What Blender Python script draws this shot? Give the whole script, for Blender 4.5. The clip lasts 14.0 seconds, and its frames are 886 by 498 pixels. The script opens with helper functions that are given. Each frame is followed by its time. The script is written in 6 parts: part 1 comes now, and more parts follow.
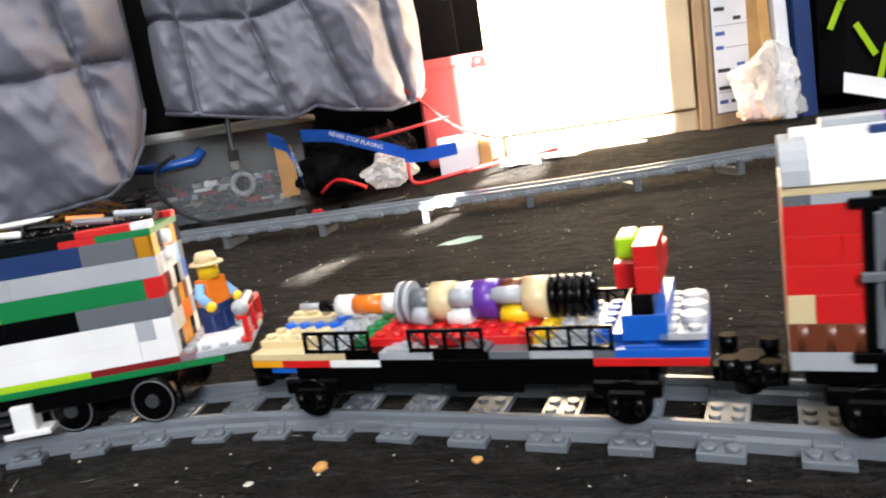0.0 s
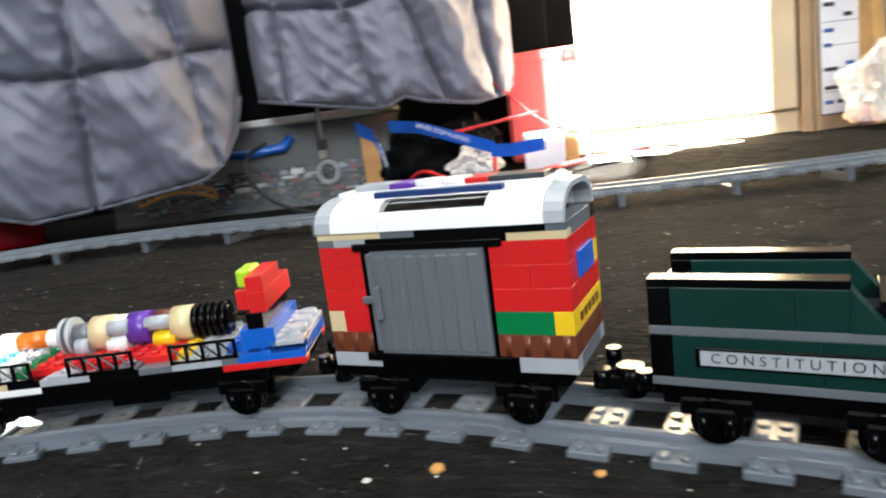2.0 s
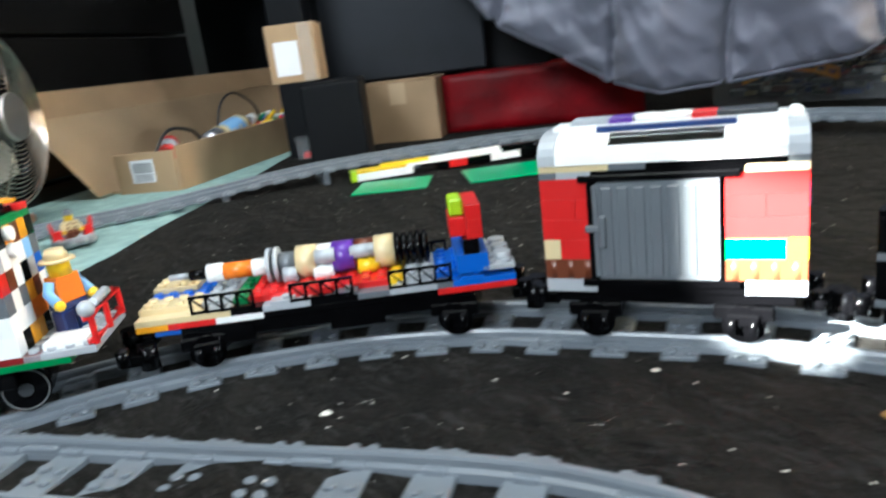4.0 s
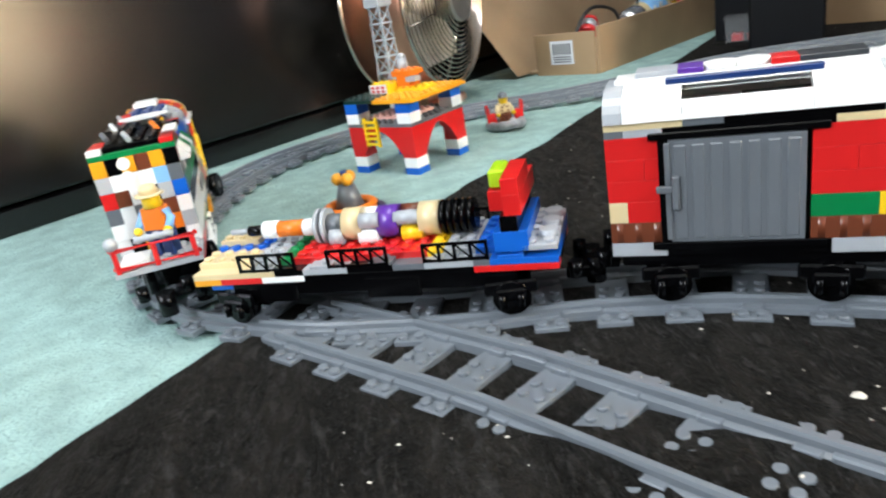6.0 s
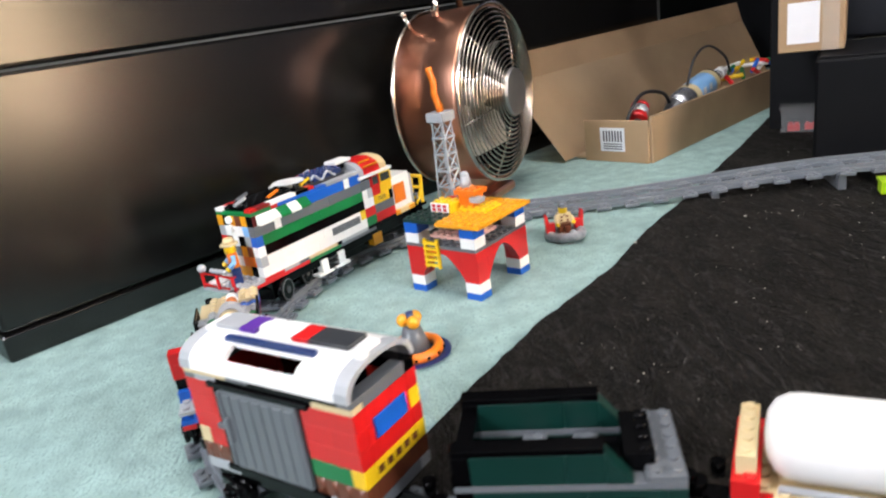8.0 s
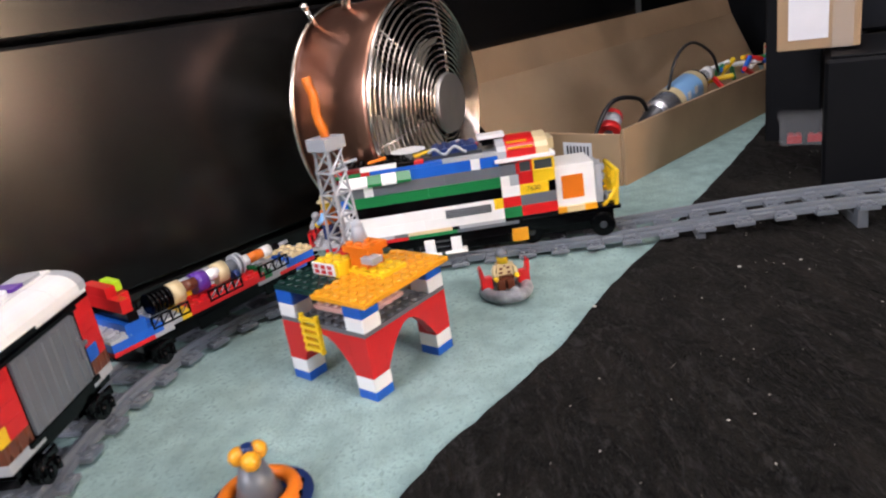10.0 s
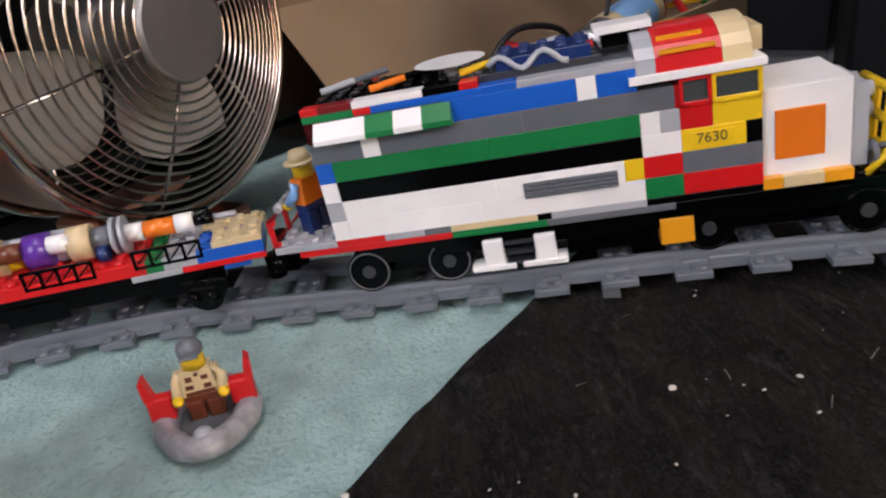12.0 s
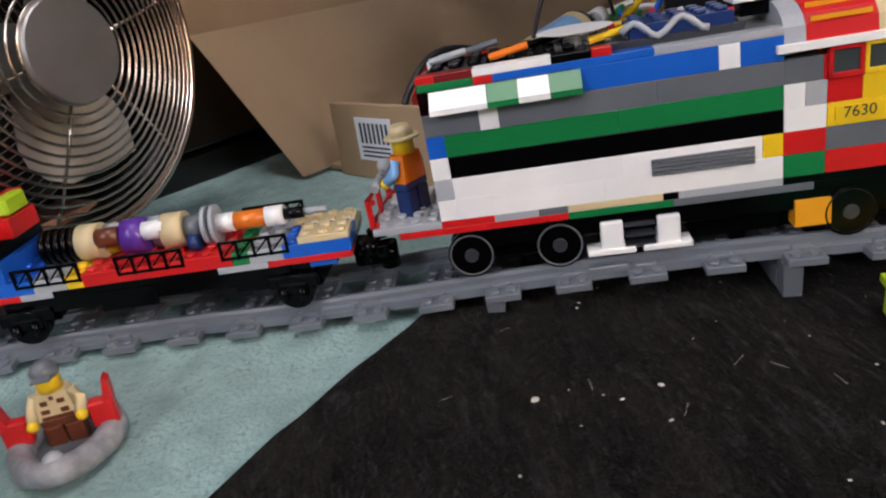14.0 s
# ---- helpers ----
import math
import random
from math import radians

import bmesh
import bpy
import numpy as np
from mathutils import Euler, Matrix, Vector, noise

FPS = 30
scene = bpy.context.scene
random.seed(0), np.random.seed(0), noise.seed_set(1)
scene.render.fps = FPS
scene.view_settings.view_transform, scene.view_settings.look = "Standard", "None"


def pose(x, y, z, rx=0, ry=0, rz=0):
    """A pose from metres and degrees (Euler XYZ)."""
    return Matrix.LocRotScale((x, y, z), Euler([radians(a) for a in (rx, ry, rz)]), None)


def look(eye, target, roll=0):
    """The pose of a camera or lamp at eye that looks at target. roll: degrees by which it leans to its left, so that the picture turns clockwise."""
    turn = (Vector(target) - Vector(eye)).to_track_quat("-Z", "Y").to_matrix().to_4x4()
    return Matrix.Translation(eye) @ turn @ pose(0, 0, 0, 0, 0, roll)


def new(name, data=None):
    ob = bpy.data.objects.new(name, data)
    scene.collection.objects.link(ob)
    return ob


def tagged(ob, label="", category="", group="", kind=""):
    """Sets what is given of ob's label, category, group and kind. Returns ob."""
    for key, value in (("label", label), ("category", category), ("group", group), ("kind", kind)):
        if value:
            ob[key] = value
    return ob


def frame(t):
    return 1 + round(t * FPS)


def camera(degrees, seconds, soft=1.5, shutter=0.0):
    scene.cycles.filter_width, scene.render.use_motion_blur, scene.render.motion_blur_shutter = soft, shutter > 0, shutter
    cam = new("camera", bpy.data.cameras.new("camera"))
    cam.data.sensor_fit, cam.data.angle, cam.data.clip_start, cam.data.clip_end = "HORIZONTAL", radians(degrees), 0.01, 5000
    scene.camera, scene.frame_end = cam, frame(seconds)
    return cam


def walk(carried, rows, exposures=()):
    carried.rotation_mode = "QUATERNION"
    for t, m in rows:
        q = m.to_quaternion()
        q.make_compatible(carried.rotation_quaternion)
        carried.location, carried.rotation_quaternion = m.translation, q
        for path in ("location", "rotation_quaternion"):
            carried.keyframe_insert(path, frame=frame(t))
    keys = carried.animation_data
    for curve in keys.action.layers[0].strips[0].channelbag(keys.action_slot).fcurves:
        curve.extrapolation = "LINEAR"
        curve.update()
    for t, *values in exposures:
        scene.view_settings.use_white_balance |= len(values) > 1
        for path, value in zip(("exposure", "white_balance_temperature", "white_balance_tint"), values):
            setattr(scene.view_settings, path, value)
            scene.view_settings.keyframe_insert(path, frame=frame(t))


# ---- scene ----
cam = camera(64.64, 14.0, 2.1, 0.4)
PATH = [
    (0, (0.2959, 0.5456, 0.1312), (0.1047, 1.5080, -0.0615), -8.77),
    (0.5, (0.2948, 0.5436, 0.1308), (0.0940, 1.5044, -0.0600), -8.59),
    (1, (0.2930, 0.5428, 0.1293), (0.0855, 1.5023, -0.0609), -8.52),
    (1.5, (0.2923, 0.5425, 0.1302), (0.0795, 1.5008, -0.0606), -8.63),
    (2, (0.2726, 0.5461, 0.1382), (-0.0121, 1.4854, -0.0536), -7.44),
    (2.5, (0.2319, 0.5500, 0.1410), (-0.2176, 1.4225, -0.0502), -6.01),
    (3, (0.1837, 0.5431, 0.1494), (-0.4193, 1.3188, -0.0369), -5.29),
    (3.5, (0.1320, 0.5294, 0.1554), (-0.5846, 1.2033, -0.0243), -4.81),
    (4, (0.0813, 0.5042, 0.1485), (-0.7190, 1.0398, -0.1211), -7.13),
    (4.2, (0.0608, 0.4914, 0.1454), (-0.7591, 0.9799, -0.1531), -7.47),
    (6.3, (0.0046, 0.4550, 0.1696), (-0.9307, 0.4552, -0.1842), -10.12),
    (6.5, (-0.0035, 0.4442, 0.1766), (-0.9390, 0.4327, -0.1765), -10.06),
    (7, (-0.0215, 0.4300, 0.1966), (-0.9615, 0.4193, -0.1444), -8.47),
    (7.5, (-0.0294, 0.4297, 0.2136), (-0.9753, 0.4345, -0.1108), -8.03),
    (8, (-0.0496, 0.4400, 0.2455), (-0.9950, 0.4662, -0.0792), -8.56),
    (8.2, (-0.0697, 0.4490, 0.2521), (-1.0130, 0.4736, -0.0788), -8.94),
    (10.3, (-0.2680, 0.5420, 0.2150), (-1.2120, 0.5830, -0.1120), -9.00),
    (10.5, (-0.3063, 0.5582, 0.1834), (-1.2677, 0.6284, -0.0830), -9.74),
    (11, (-0.4360, 0.6240, 0.2010), (-1.3480, 0.6740, -0.2060), -8.60),
    (11.5, (-0.5125, 0.6583, 0.1780), (-1.4088, 0.7069, -0.2628), -9.68),
    (12, (-0.5078, 0.6794, 0.1692), (-1.4128, 0.7323, -0.2528), -8.14),
    (12.5, (-0.5045, 0.6875, 0.1647), (-1.4198, 0.7556, -0.2322), -8.07),
    (13, (-0.5039, 0.6960, 0.1614), (-1.4166, 0.7679, -0.2407), -7.98),
    (13.5, (-0.5005, 0.7072, 0.1550), (-1.4166, 0.7874, -0.2378), -7.80),
    (14, (-0.5020, 0.7243, 0.1570), (-1.4194, 0.8079, -0.2321), -8.45),
]
EXPOSURE = [(0.0, 5.05, 6300, 12), (2.0, 5.05, 6100, 8), (3.0, 5.15, 5800, 3), (4.2, 5.05, 5800, 3), (6.3, 5.05, 6200, 9), (8.2, 4.95, 6350, 16), (11.0, 4.45, 6350, 24),
            (12.5, 4.25, 6350, 24), (14.0, 4.25, 6250, 20)]
walk(cam, [(t, look(eye, target, roll)) for t, eye, target, roll in PATH], EXPOSURE)

# ---- world and light ----
world = bpy.data.worlds.new("sky")
scene.world = world
world.use_nodes = True
_wn = world.node_tree.nodes
_sky = _wn.new("ShaderNodeTexSky")
_sky.sky_type, _sky.sun_disc = "NISHITA", False
_sky.sun_elevation, _sky.sun_rotation = radians(23.3), radians(191.7)
world.node_tree.links.new(_sky.outputs[0], _wn["Background"].inputs[0])
_wn["Background"].inputs[1].default_value = 0.05

SUN_WAY = Vector((0.17, 0.82, -0.36)).normalized()
sun = new("sun", bpy.data.lights.new("sun", "SUN"))
sun.data.energy, sun.data.angle, sun.data.color = 5.0, radians(0.4), (1.0, 0.93, 0.82)
sun.matrix_basis = look(-SUN_WAY * 3, (0, 0, 0))


def area_lamp(name, eye, target, sx, sy, watts, color):
    lamp = new(name, bpy.data.lights.new(name, "AREA"))
    lamp.data.shape, lamp.data.size, lamp.data.size_y = "RECTANGLE", sx, sy
    lamp.data.energy, lamp.data.color = watts, color
    lamp.matrix_basis = look(eye, target)
    return lamp


# added area fills, no source seen: northeast and south daylight, and overhead
area_lamp("window_light", (1.75, 2.88, 1.15), (-0.5, 0.5, 0.0), 1.3, 1.2, 11.0, (0.95, 0.97, 1.0))
area_lamp("window_light_south", (0.9, -1.45, 1.35), (-0.2, 1.0, 0.0), 1.3, 1.0, 3.2, (0.95, 0.97, 1.0))
area_lamp("ceiling_light_glow", (-0.2, 0.6, 2.30), (-0.2, 0.6, 0.0), 0.9, 0.9, 0.95, (1.0, 0.96, 0.9))

# ---- materials ----


def mat(name, color, rough=0.5, metal=0.0, vary=0.12, scale=30.0, bump=0.0, bump_scale=200.0, spec=0.5, alpha=1.0,
        transmission=0.0, speck=None, sheen=0.0, per_object=0.0):
    m = bpy.data.materials.new(name)
    m.use_nodes = True
    nt = m.node_tree
    n, l = nt.nodes, nt.links
    b = n["Principled BSDF"]
    b.inputs["Roughness"].default_value, b.inputs["Metallic"].default_value = rough, metal
    b.inputs["Specular IOR Level"].default_value = spec
    b.inputs["Transmission Weight"].default_value = transmission
    b.inputs["Alpha"].default_value = alpha
    b.inputs["Sheen Weight"].default_value = sheen
    co = n.new("ShaderNodeTexCoord")
    no = n.new("ShaderNodeTexNoise")
    no.inputs["Scale"].default_value, no.inputs["Detail"].default_value = scale, 6
    l.new(co.outputs["Object"], no.inputs["Vector"])
    ramp = n.new("ShaderNodeValToRGB")
    lo, hi = [max(0, c * (1 - vary)) for c in color], [min(1, c * (1 + vary)) for c in color]
    ramp.color_ramp.elements[0].color, ramp.color_ramp.elements[1].color = (*lo, 1), (*hi, 1)
    ramp.color_ramp.elements[0].position, ramp.color_ramp.elements[1].position = 0.3, 0.7
    l.new(no.outputs["Fac"], ramp.inputs["Fac"])
    out = ramp.outputs["Color"]
    if speck:
        tint, sc, size = speck
        vo = n.new("ShaderNodeTexNoise")
        vo.inputs["Scale"].default_value, vo.inputs["Detail"].default_value = sc, 3
        l.new(co.outputs["Object"], vo.inputs["Vector"])
        r2 = n.new("ShaderNodeValToRGB")
        r2.color_ramp.elements[0].position, r2.color_ramp.elements[1].position = size, size + 0.05
        l.new(vo.outputs["Fac"], r2.inputs["Fac"])
        mx = n.new("ShaderNodeMixRGB")
        mx.inputs["Color2"].default_value = (*tint, 1)
        l.new(r2.outputs["Color"], mx.inputs["Fac"])
        l.new(out, mx.inputs["Color1"])
        out = mx.outputs["Color"]
    if per_object:
        oi = n.new("ShaderNodeObjectInfo")
        mr = n.new("ShaderNodeMapRange")
        mr.inputs["To Min"].default_value, mr.inputs["To Max"].default_value = 1 - per_object, 1 + per_object
        l.new(oi.outputs["Random"], mr.inputs["Value"])
        hs = n.new("ShaderNodeHueSaturation")
        l.new(mr.outputs["Result"], hs.inputs["Value"])
        l.new(out, hs.inputs["Color"])
        out = hs.outputs["Color"]
    l.new(out, b.inputs["Base Color"])
    if bump:
        bn = n.new("ShaderNodeTexNoise")
        bn.inputs["Scale"].default_value, bn.inputs["Detail"].default_value = bump_scale, 5
        l.new(co.outputs["Object"], bn.inputs["Vector"])
        bp = n.new("ShaderNodeBump")
        bp.inputs["Strength"].default_value, bp.inputs["Distance"].default_value = bump, 0.002
        l.new(bn.outputs["Fac"], bp.inputs["Height"])
        l.new(bp.outputs["Normal"], b.inputs["Normal"])
    return m


def felt(name):
    """Dark fuzzy felt: brown patches, fine fuzz and pale drawn-out fibres."""
    m = bpy.data.materials.new(name)
    m.use_nodes = True
    nt = m.node_tree
    n, l = nt.nodes, nt.links
    b = n["Principled BSDF"]
    b.inputs["Roughness"].default_value, b.inputs["Specular IOR Level"].default_value = 0.95, 0.03
    b.inputs["Sheen Weight"].default_value, b.inputs["Sheen Roughness"].default_value = 0.04, 0.45
    b.inputs["Sheen Tint"].default_value = (1.0, 0.92, 0.82, 1)
    co = n.new("ShaderNodeTexCoord")

    def grain(scale, stretch, turn, lo, hi, detail=4):
        mp = n.new("ShaderNodeMapping")
        mp.inputs["Scale"].default_value, mp.inputs["Rotation"].default_value = (1, stretch, 1), (0, 0, turn)
        l.new(co.outputs["Object"], mp.inputs["Vector"])
        no = n.new("ShaderNodeTexNoise")
        no.inputs["Scale"].default_value, no.inputs["Detail"].default_value = scale, detail
        no.inputs["Distortion"].default_value = 2.2
        l.new(mp.outputs["Vector"], no.inputs["Vector"])
        r = n.new("ShaderNodeMapRange")
        r.inputs["From Min"].default_value, r.inputs["From Max"].default_value = lo, hi
        l.new(no.outputs["Fac"], r.inputs["Value"])
        return r.outputs["Result"]

    def blend(fac, one, two):
        mx = n.new("ShaderNodeMixRGB")
        l.new(fac, mx.inputs["Fac"])
        for key, c in (("Color1", one), ("Color2", two)):
            if isinstance(c, tuple):
                mx.inputs[key].default_value = (*c, 1)
            else:
                l.new(c, mx.inputs[key])
        return mx.outputs["Color"]

    fuzz = grain(420, 1, 0, 0.36, 0.68, 6)
    c = blend(fuzz, (0.0014, 0.0014, 0.0014), (0.0130, 0.0128, 0.0125))
    c = blend(grain(9, 2.5, 0.75, 0.42, 0.80, 6), c, (0.0230, 0.0205, 0.0180))
    c = blend(grain(30, 3.0, 0.4, 0.55, 0.78, 8), c, (0.045, 0.044, 0.043))
    c = blend(grain(80, 5, 1.9, 0.56, 0.80, 3), c, (0.060, 0.059, 0.057))
    l.new(c, b.inputs["Base Color"])
    bp = n.new("ShaderNodeBump")
    bp.inputs["Strength"].default_value, bp.inputs["Distance"].default_value = 1.0, 0.002
    l.new(fuzz, bp.inputs["Height"])
    fold = n.new("ShaderNodeBump")
    fold.inputs["Strength"].default_value, fold.inputs["Distance"].default_value = 0.8, 0.006
    l.new(grain(22, 2.2, 0.75, 0.30, 0.75, 3), fold.inputs["Height"])
    l.new(bp.outputs["Normal"], fold.inputs["Normal"])
    l.new(fold.outputs["Normal"], b.inputs["Normal"])
    return m


def plastic(name, color, rough=0.28):
    return mat(name, color, rough, vary=0.05, scale=40, per_object=0.025, bump=0.03, bump_scale=90)


P = {
    "red": plastic("red_plastic", (0.56, 0.012, 0.012)), "dred": plastic("dark_red_plastic", (0.19, 0.01, 0.012)),
    "white": plastic("white_plastic", (0.80, 0.80, 0.78)), "black": mat("black_plastic", (0.0012, 0.0012, 0.0015), 0.2, vary=0.1, spec=0.16),
    "lgrey": plastic("light_grey_plastic", (0.36, 0.38, 0.40)), "grey": plastic("grey_plastic", (0.115, 0.127, 0.14)),
    "green": plastic("green_plastic", (0.004, 0.17, 0.045)), "dgreen": plastic("dark_green_plastic", (0.003, 0.025, 0.020)),
    "blue": plastic("blue_plastic", (0.008, 0.10, 0.48)), "navy": plastic("navy_plastic", (0.01, 0.03, 0.12)),
    "yellow": plastic("yellow_plastic", (0.80, 0.52, 0.01)), "orange": plastic("orange_plastic", (0.72, 0.17, 0.01)),
    "amber": plastic("amber_plastic", (0.75, 0.32, 0.01)), "lime": plastic("lime_plastic", (0.36, 0.58, 0.01)),
    "tan": plastic("tan_plastic", (0.62, 0.50, 0.28)), "brown": plastic("brown_plastic", (0.13, 0.035, 0.015)),
    "purple": plastic("purple_plastic", (0.10, 0.03, 0.28)), "lblue": plastic("light_blue_plastic", (0.22, 0.45, 0.75)),
    "emerald": plastic("emerald_plastic", (0.008, 0.34, 0.13)),
    "pink": plastic("pale_pink_plastic", (0.7, 0.42, 0.35)), "dgrey": plastic("dark_grey_plastic", (0.035, 0.038, 0.042)),
}
M = {
    "track": plastic("track_grey_plastic", (0.138, 0.156, 0.176), 0.28),
    "matcloth": felt("black_felt_mat"),
    "carpet": mat("green_carpet", (0.285, 0.415, 0.39), 0.95, vary=0.20, scale=45, bump=1.0, bump_scale=420, spec=0.1,
                  speck=((0.235, 0.345, 0.325), 300, 0.57)),
    "wall": mat("painted_wall", (0.17, 0.162, 0.15), 0.8, vary=0.05, scale=6, bump=0.1),
    "ceil": mat("ceiling_paint", (0.50, 0.49, 0.47), 0.9, vary=0.04, scale=6),
    "blackwood": mat("black_lacquer", (0.004, 0.0037, 0.0034), 0.23, vary=0.3, scale=4, bump=0.02, bump_scale=40, spec=0.55),
    "blackmatte": mat("black_board", (0.003, 0.0034, 0.0045), 0.6, vary=0.3, scale=8, bump=0.1, bump_scale=200, spec=0.14),
    "copper": mat("brushed_copper", (0.72, 0.36, 0.24), 0.30, 1.0, vary=0.12, scale=18, bump=0.05, bump_scale=300),
    "chrome": mat("chrome_wire", (0.62, 0.55, 0.48), 0.18, 1.0, vary=0.08),
    "steel": mat("satin_steel", (0.45, 0.44, 0.42), 0.45, 1.0, vary=0.1),
    "blade": mat("fan_blade", (0.62, 0.57, 0.48), 0.45, 0.2, vary=0.1),
    "card": mat("brown_cardboard", (0.36, 0.24, 0.135), 0.85, vary=0.12, scale=12, bump=0.2, bump_scale=120),
    "cardin": mat("cardboard_inside", (0.50, 0.36, 0.22), 0.85, vary=0.1, scale=9, bump=0.15, bump_scale=120),
    "palecard": mat("pale_board", (0.60, 0.47, 0.30), 0.8, vary=0.1, scale=9, bump=0.1, bump_scale=80),
    "paper": mat("white_paper", (0.72, 0.73, 0.76), 0.7, vary=0.06, scale=20),
    "ink": mat("dark_ink", (0.03, 0.03, 0.035), 0.7),
    "inkblue": mat("blue_ink", (0.06, 0.12, 0.35), 0.7),
    "jacket": mat("grey_quilted_nylon", (0.142, 0.144, 0.184), 0.55, vary=0.10, scale=9, bump=0.35, bump_scale=110, sheen=0.1),
    "slate": mat("slate_card", (0.012, 0.014, 0.019), 0.55, vary=0.2, scale=10, bump=0.1, bump_scale=150, spec=0.25),
    "foil": mat("silver_foil", (0.62, 0.63, 0.66), 0.22, 0.9, vary=0.15, scale=30, bump=0.6, bump_scale=60),
    # near-black for the bags and for the dark sheets added behind clutter and jackets
    "lining": mat("near_black", (0.002, 0.002, 0.0025), 0.85, vary=0.3, spec=0.1),
    "redfoil": mat("red_tinsel_foil", (0.15, 0.0012, 0.004), 0.45, 0.0, vary=0.6, scale=12, bump=0.5, bump_scale=45, spec=0.15),
    "redbin": mat("red_translucent_plastic", (0.62, 0.10, 0.09), 0.3, vary=0.1, scale=6),
    "clear": mat("clear_plastic", (0.85, 0.87, 0.88), 0.12, vary=0.02, alpha=0.09),
    "bag": mat("plastic_bag_film", (0.85, 0.86, 0.88), 0.1, vary=0.05, alpha=0.35, bump=1.0, bump_scale=40),
    "strap": mat("blue_lanyard", (0.015, 0.12, 0.50), 0.6, vary=0.1),
    "rubber": mat("black_cable", (0.012, 0.012, 0.013), 0.45),
    "redwire": mat("red_wire", (0.55, 0.02, 0.02), 0.4),
    "rim": mat("worn_wheel_rim", (0.10, 0.105, 0.11), 0.4, vary=0.2),
    "silver": mat("worn_silver_rubber", (0.27, 0.275, 0.29), 0.35, vary=0.3, scale=160, bump=0.4, bump_scale=150),
    "lint": mat("pale_lint", (0.55, 0.52, 0.45), 0.9),
    "crumb": mat("orange_crumb", (0.50, 0.25, 0.07), 0.8, vary=0.3, scale=300),
    "wood": mat("yellow_wood", (0.50, 0.28, 0.09), 0.6, vary=0.2, scale=20),
    "olive": mat("olive_board", (0.10, 0.10, 0.07), 0.6, vary=0.15),
    "glass": mat("smoky_window", (0.05, 0.06, 0.06), 0.1, vary=0.05),
}

# ---- mesh helpers ----
U, BR, PL = 0.008, 0.0096, 0.0032          # stud pitch, brick height, plate height
MESHES = {}


def part(name, bm, material, parent=None, label="", m=None):
    me = bpy.data.meshes.new(name)
    bm.normal_update()
    bm.to_mesh(me)
    bm.free()
    for mm in (material if isinstance(material, (list, tuple)) else [material]):
        me.materials.append(mm)
    ob = new(name, me)
    if parent:
        ob.parent = parent
    if m is not None:
        ob.matrix_basis = m
    if label:
        ob["label"] = label
    return ob


def thing(name, label, category, group="", m=None):
    ob = new(name)
    ob.empty_display_size = 0.02
    if m is not None:
        ob.matrix_basis = m
    return tagged(ob, label, category, group)


def add_box(bm, x0, y0, z0, x1, y1, z1, c=0.0, mi=0):
    """A box with chamfered edges."""
    if c <= 0:
        v = [bm.verts.new((x, y, z)) for x in (x0, x1) for y in (y0, y1) for z in (z0, z1)]
        for f in ((0, 1, 3, 2), (4, 6, 7, 5), (0, 4, 5, 1), (2, 3, 7, 6), (0, 2, 6, 4), (1, 5, 7, 3)):
            bm.faces.new([v[i] for i in f]).material_index = mi
        return
    lo, hi = (x0, y0, z0), (x1, y1, z1)
    vs = {}
    for cx in (0, 1):
        for cy in (0, 1):
            for cz in (0, 1):
                cor = (cx, cy, cz)
                for ax in range(3):
                    p = []
                    for k in range(3):
                        e = (lo, hi)[cor[k]][k]
                        p.append(e if k == ax else e + (c if cor[k] == 0 else -c))
                    vs[(cor, ax)] = bm.verts.new(p)
    fs = []
    for ax in range(3):
        a, b = [k for k in range(3) if k != ax]
        for s in (0, 1):
            loop = []
            for i, j in ((0, 0), (1, 0), (1, 1), (0, 1)):
                cor = [0, 0, 0]
                cor[ax], cor[a], cor[b] = s, i, j
                loop.append(vs[(tuple(cor), ax)])
            fs.append(bm.faces.new(loop))
        for i in (0, 1):
            for j in (0, 1):
                c0, c1 = [0, 0, 0], [0, 0, 0]
                c0[a], c0[b], c1[a], c1[b] = i, j, i, j
                c1[ax] = 1
                c0, c1 = tuple(c0), tuple(c1)
                fs.append(bm.faces.new([vs[(c0, a)], vs[(c1, a)], vs[(c1, b)], vs[(c0, b)]]))
    for cor in [(i, j, k) for i in (0, 1) for j in (0, 1) for k in (0, 1)]:
        fs.append(bm.faces.new([vs[(cor, 0)], vs[(cor, 1)], vs[(cor, 2)]]))
    for f in fs:
        f.material_index = mi
    bmesh.ops.recalc_face_normals(bm, faces=fs)


def add_cyl(bm, p0, p1, r0, r1=None, n=16, mi=0, caps=True):
    """A cylinder or cone between two points."""
    p0, p1 = Vector(p0), Vector(p1)
    r1 = r0 if r1 is None else r1
    q = (p1 - p0).to_track_quat("Z", "Y").to_matrix()
    rings = []
    for p, r in ((p0, r0), (p1, r1)):
        rings.append([bm.verts.new(p + q @ Vector((r * math.cos(2 * math.pi * i / n), r * math.sin(2 * math.pi * i / n), 0))) for i in range(n)])
    fs = []
    for i in range(n):
        f = bm.faces.new([rings[0][i], rings[0][(i + 1) % n], rings[1][(i + 1) % n], rings[1][i]])
        f.smooth = n > 8
        fs.append(f)
    if caps:
        fs.append(bm.faces.new(rings[0][::-1]))
        fs.append(bm.faces.new(rings[1]))
    for f in fs:
        f.material_index = mi


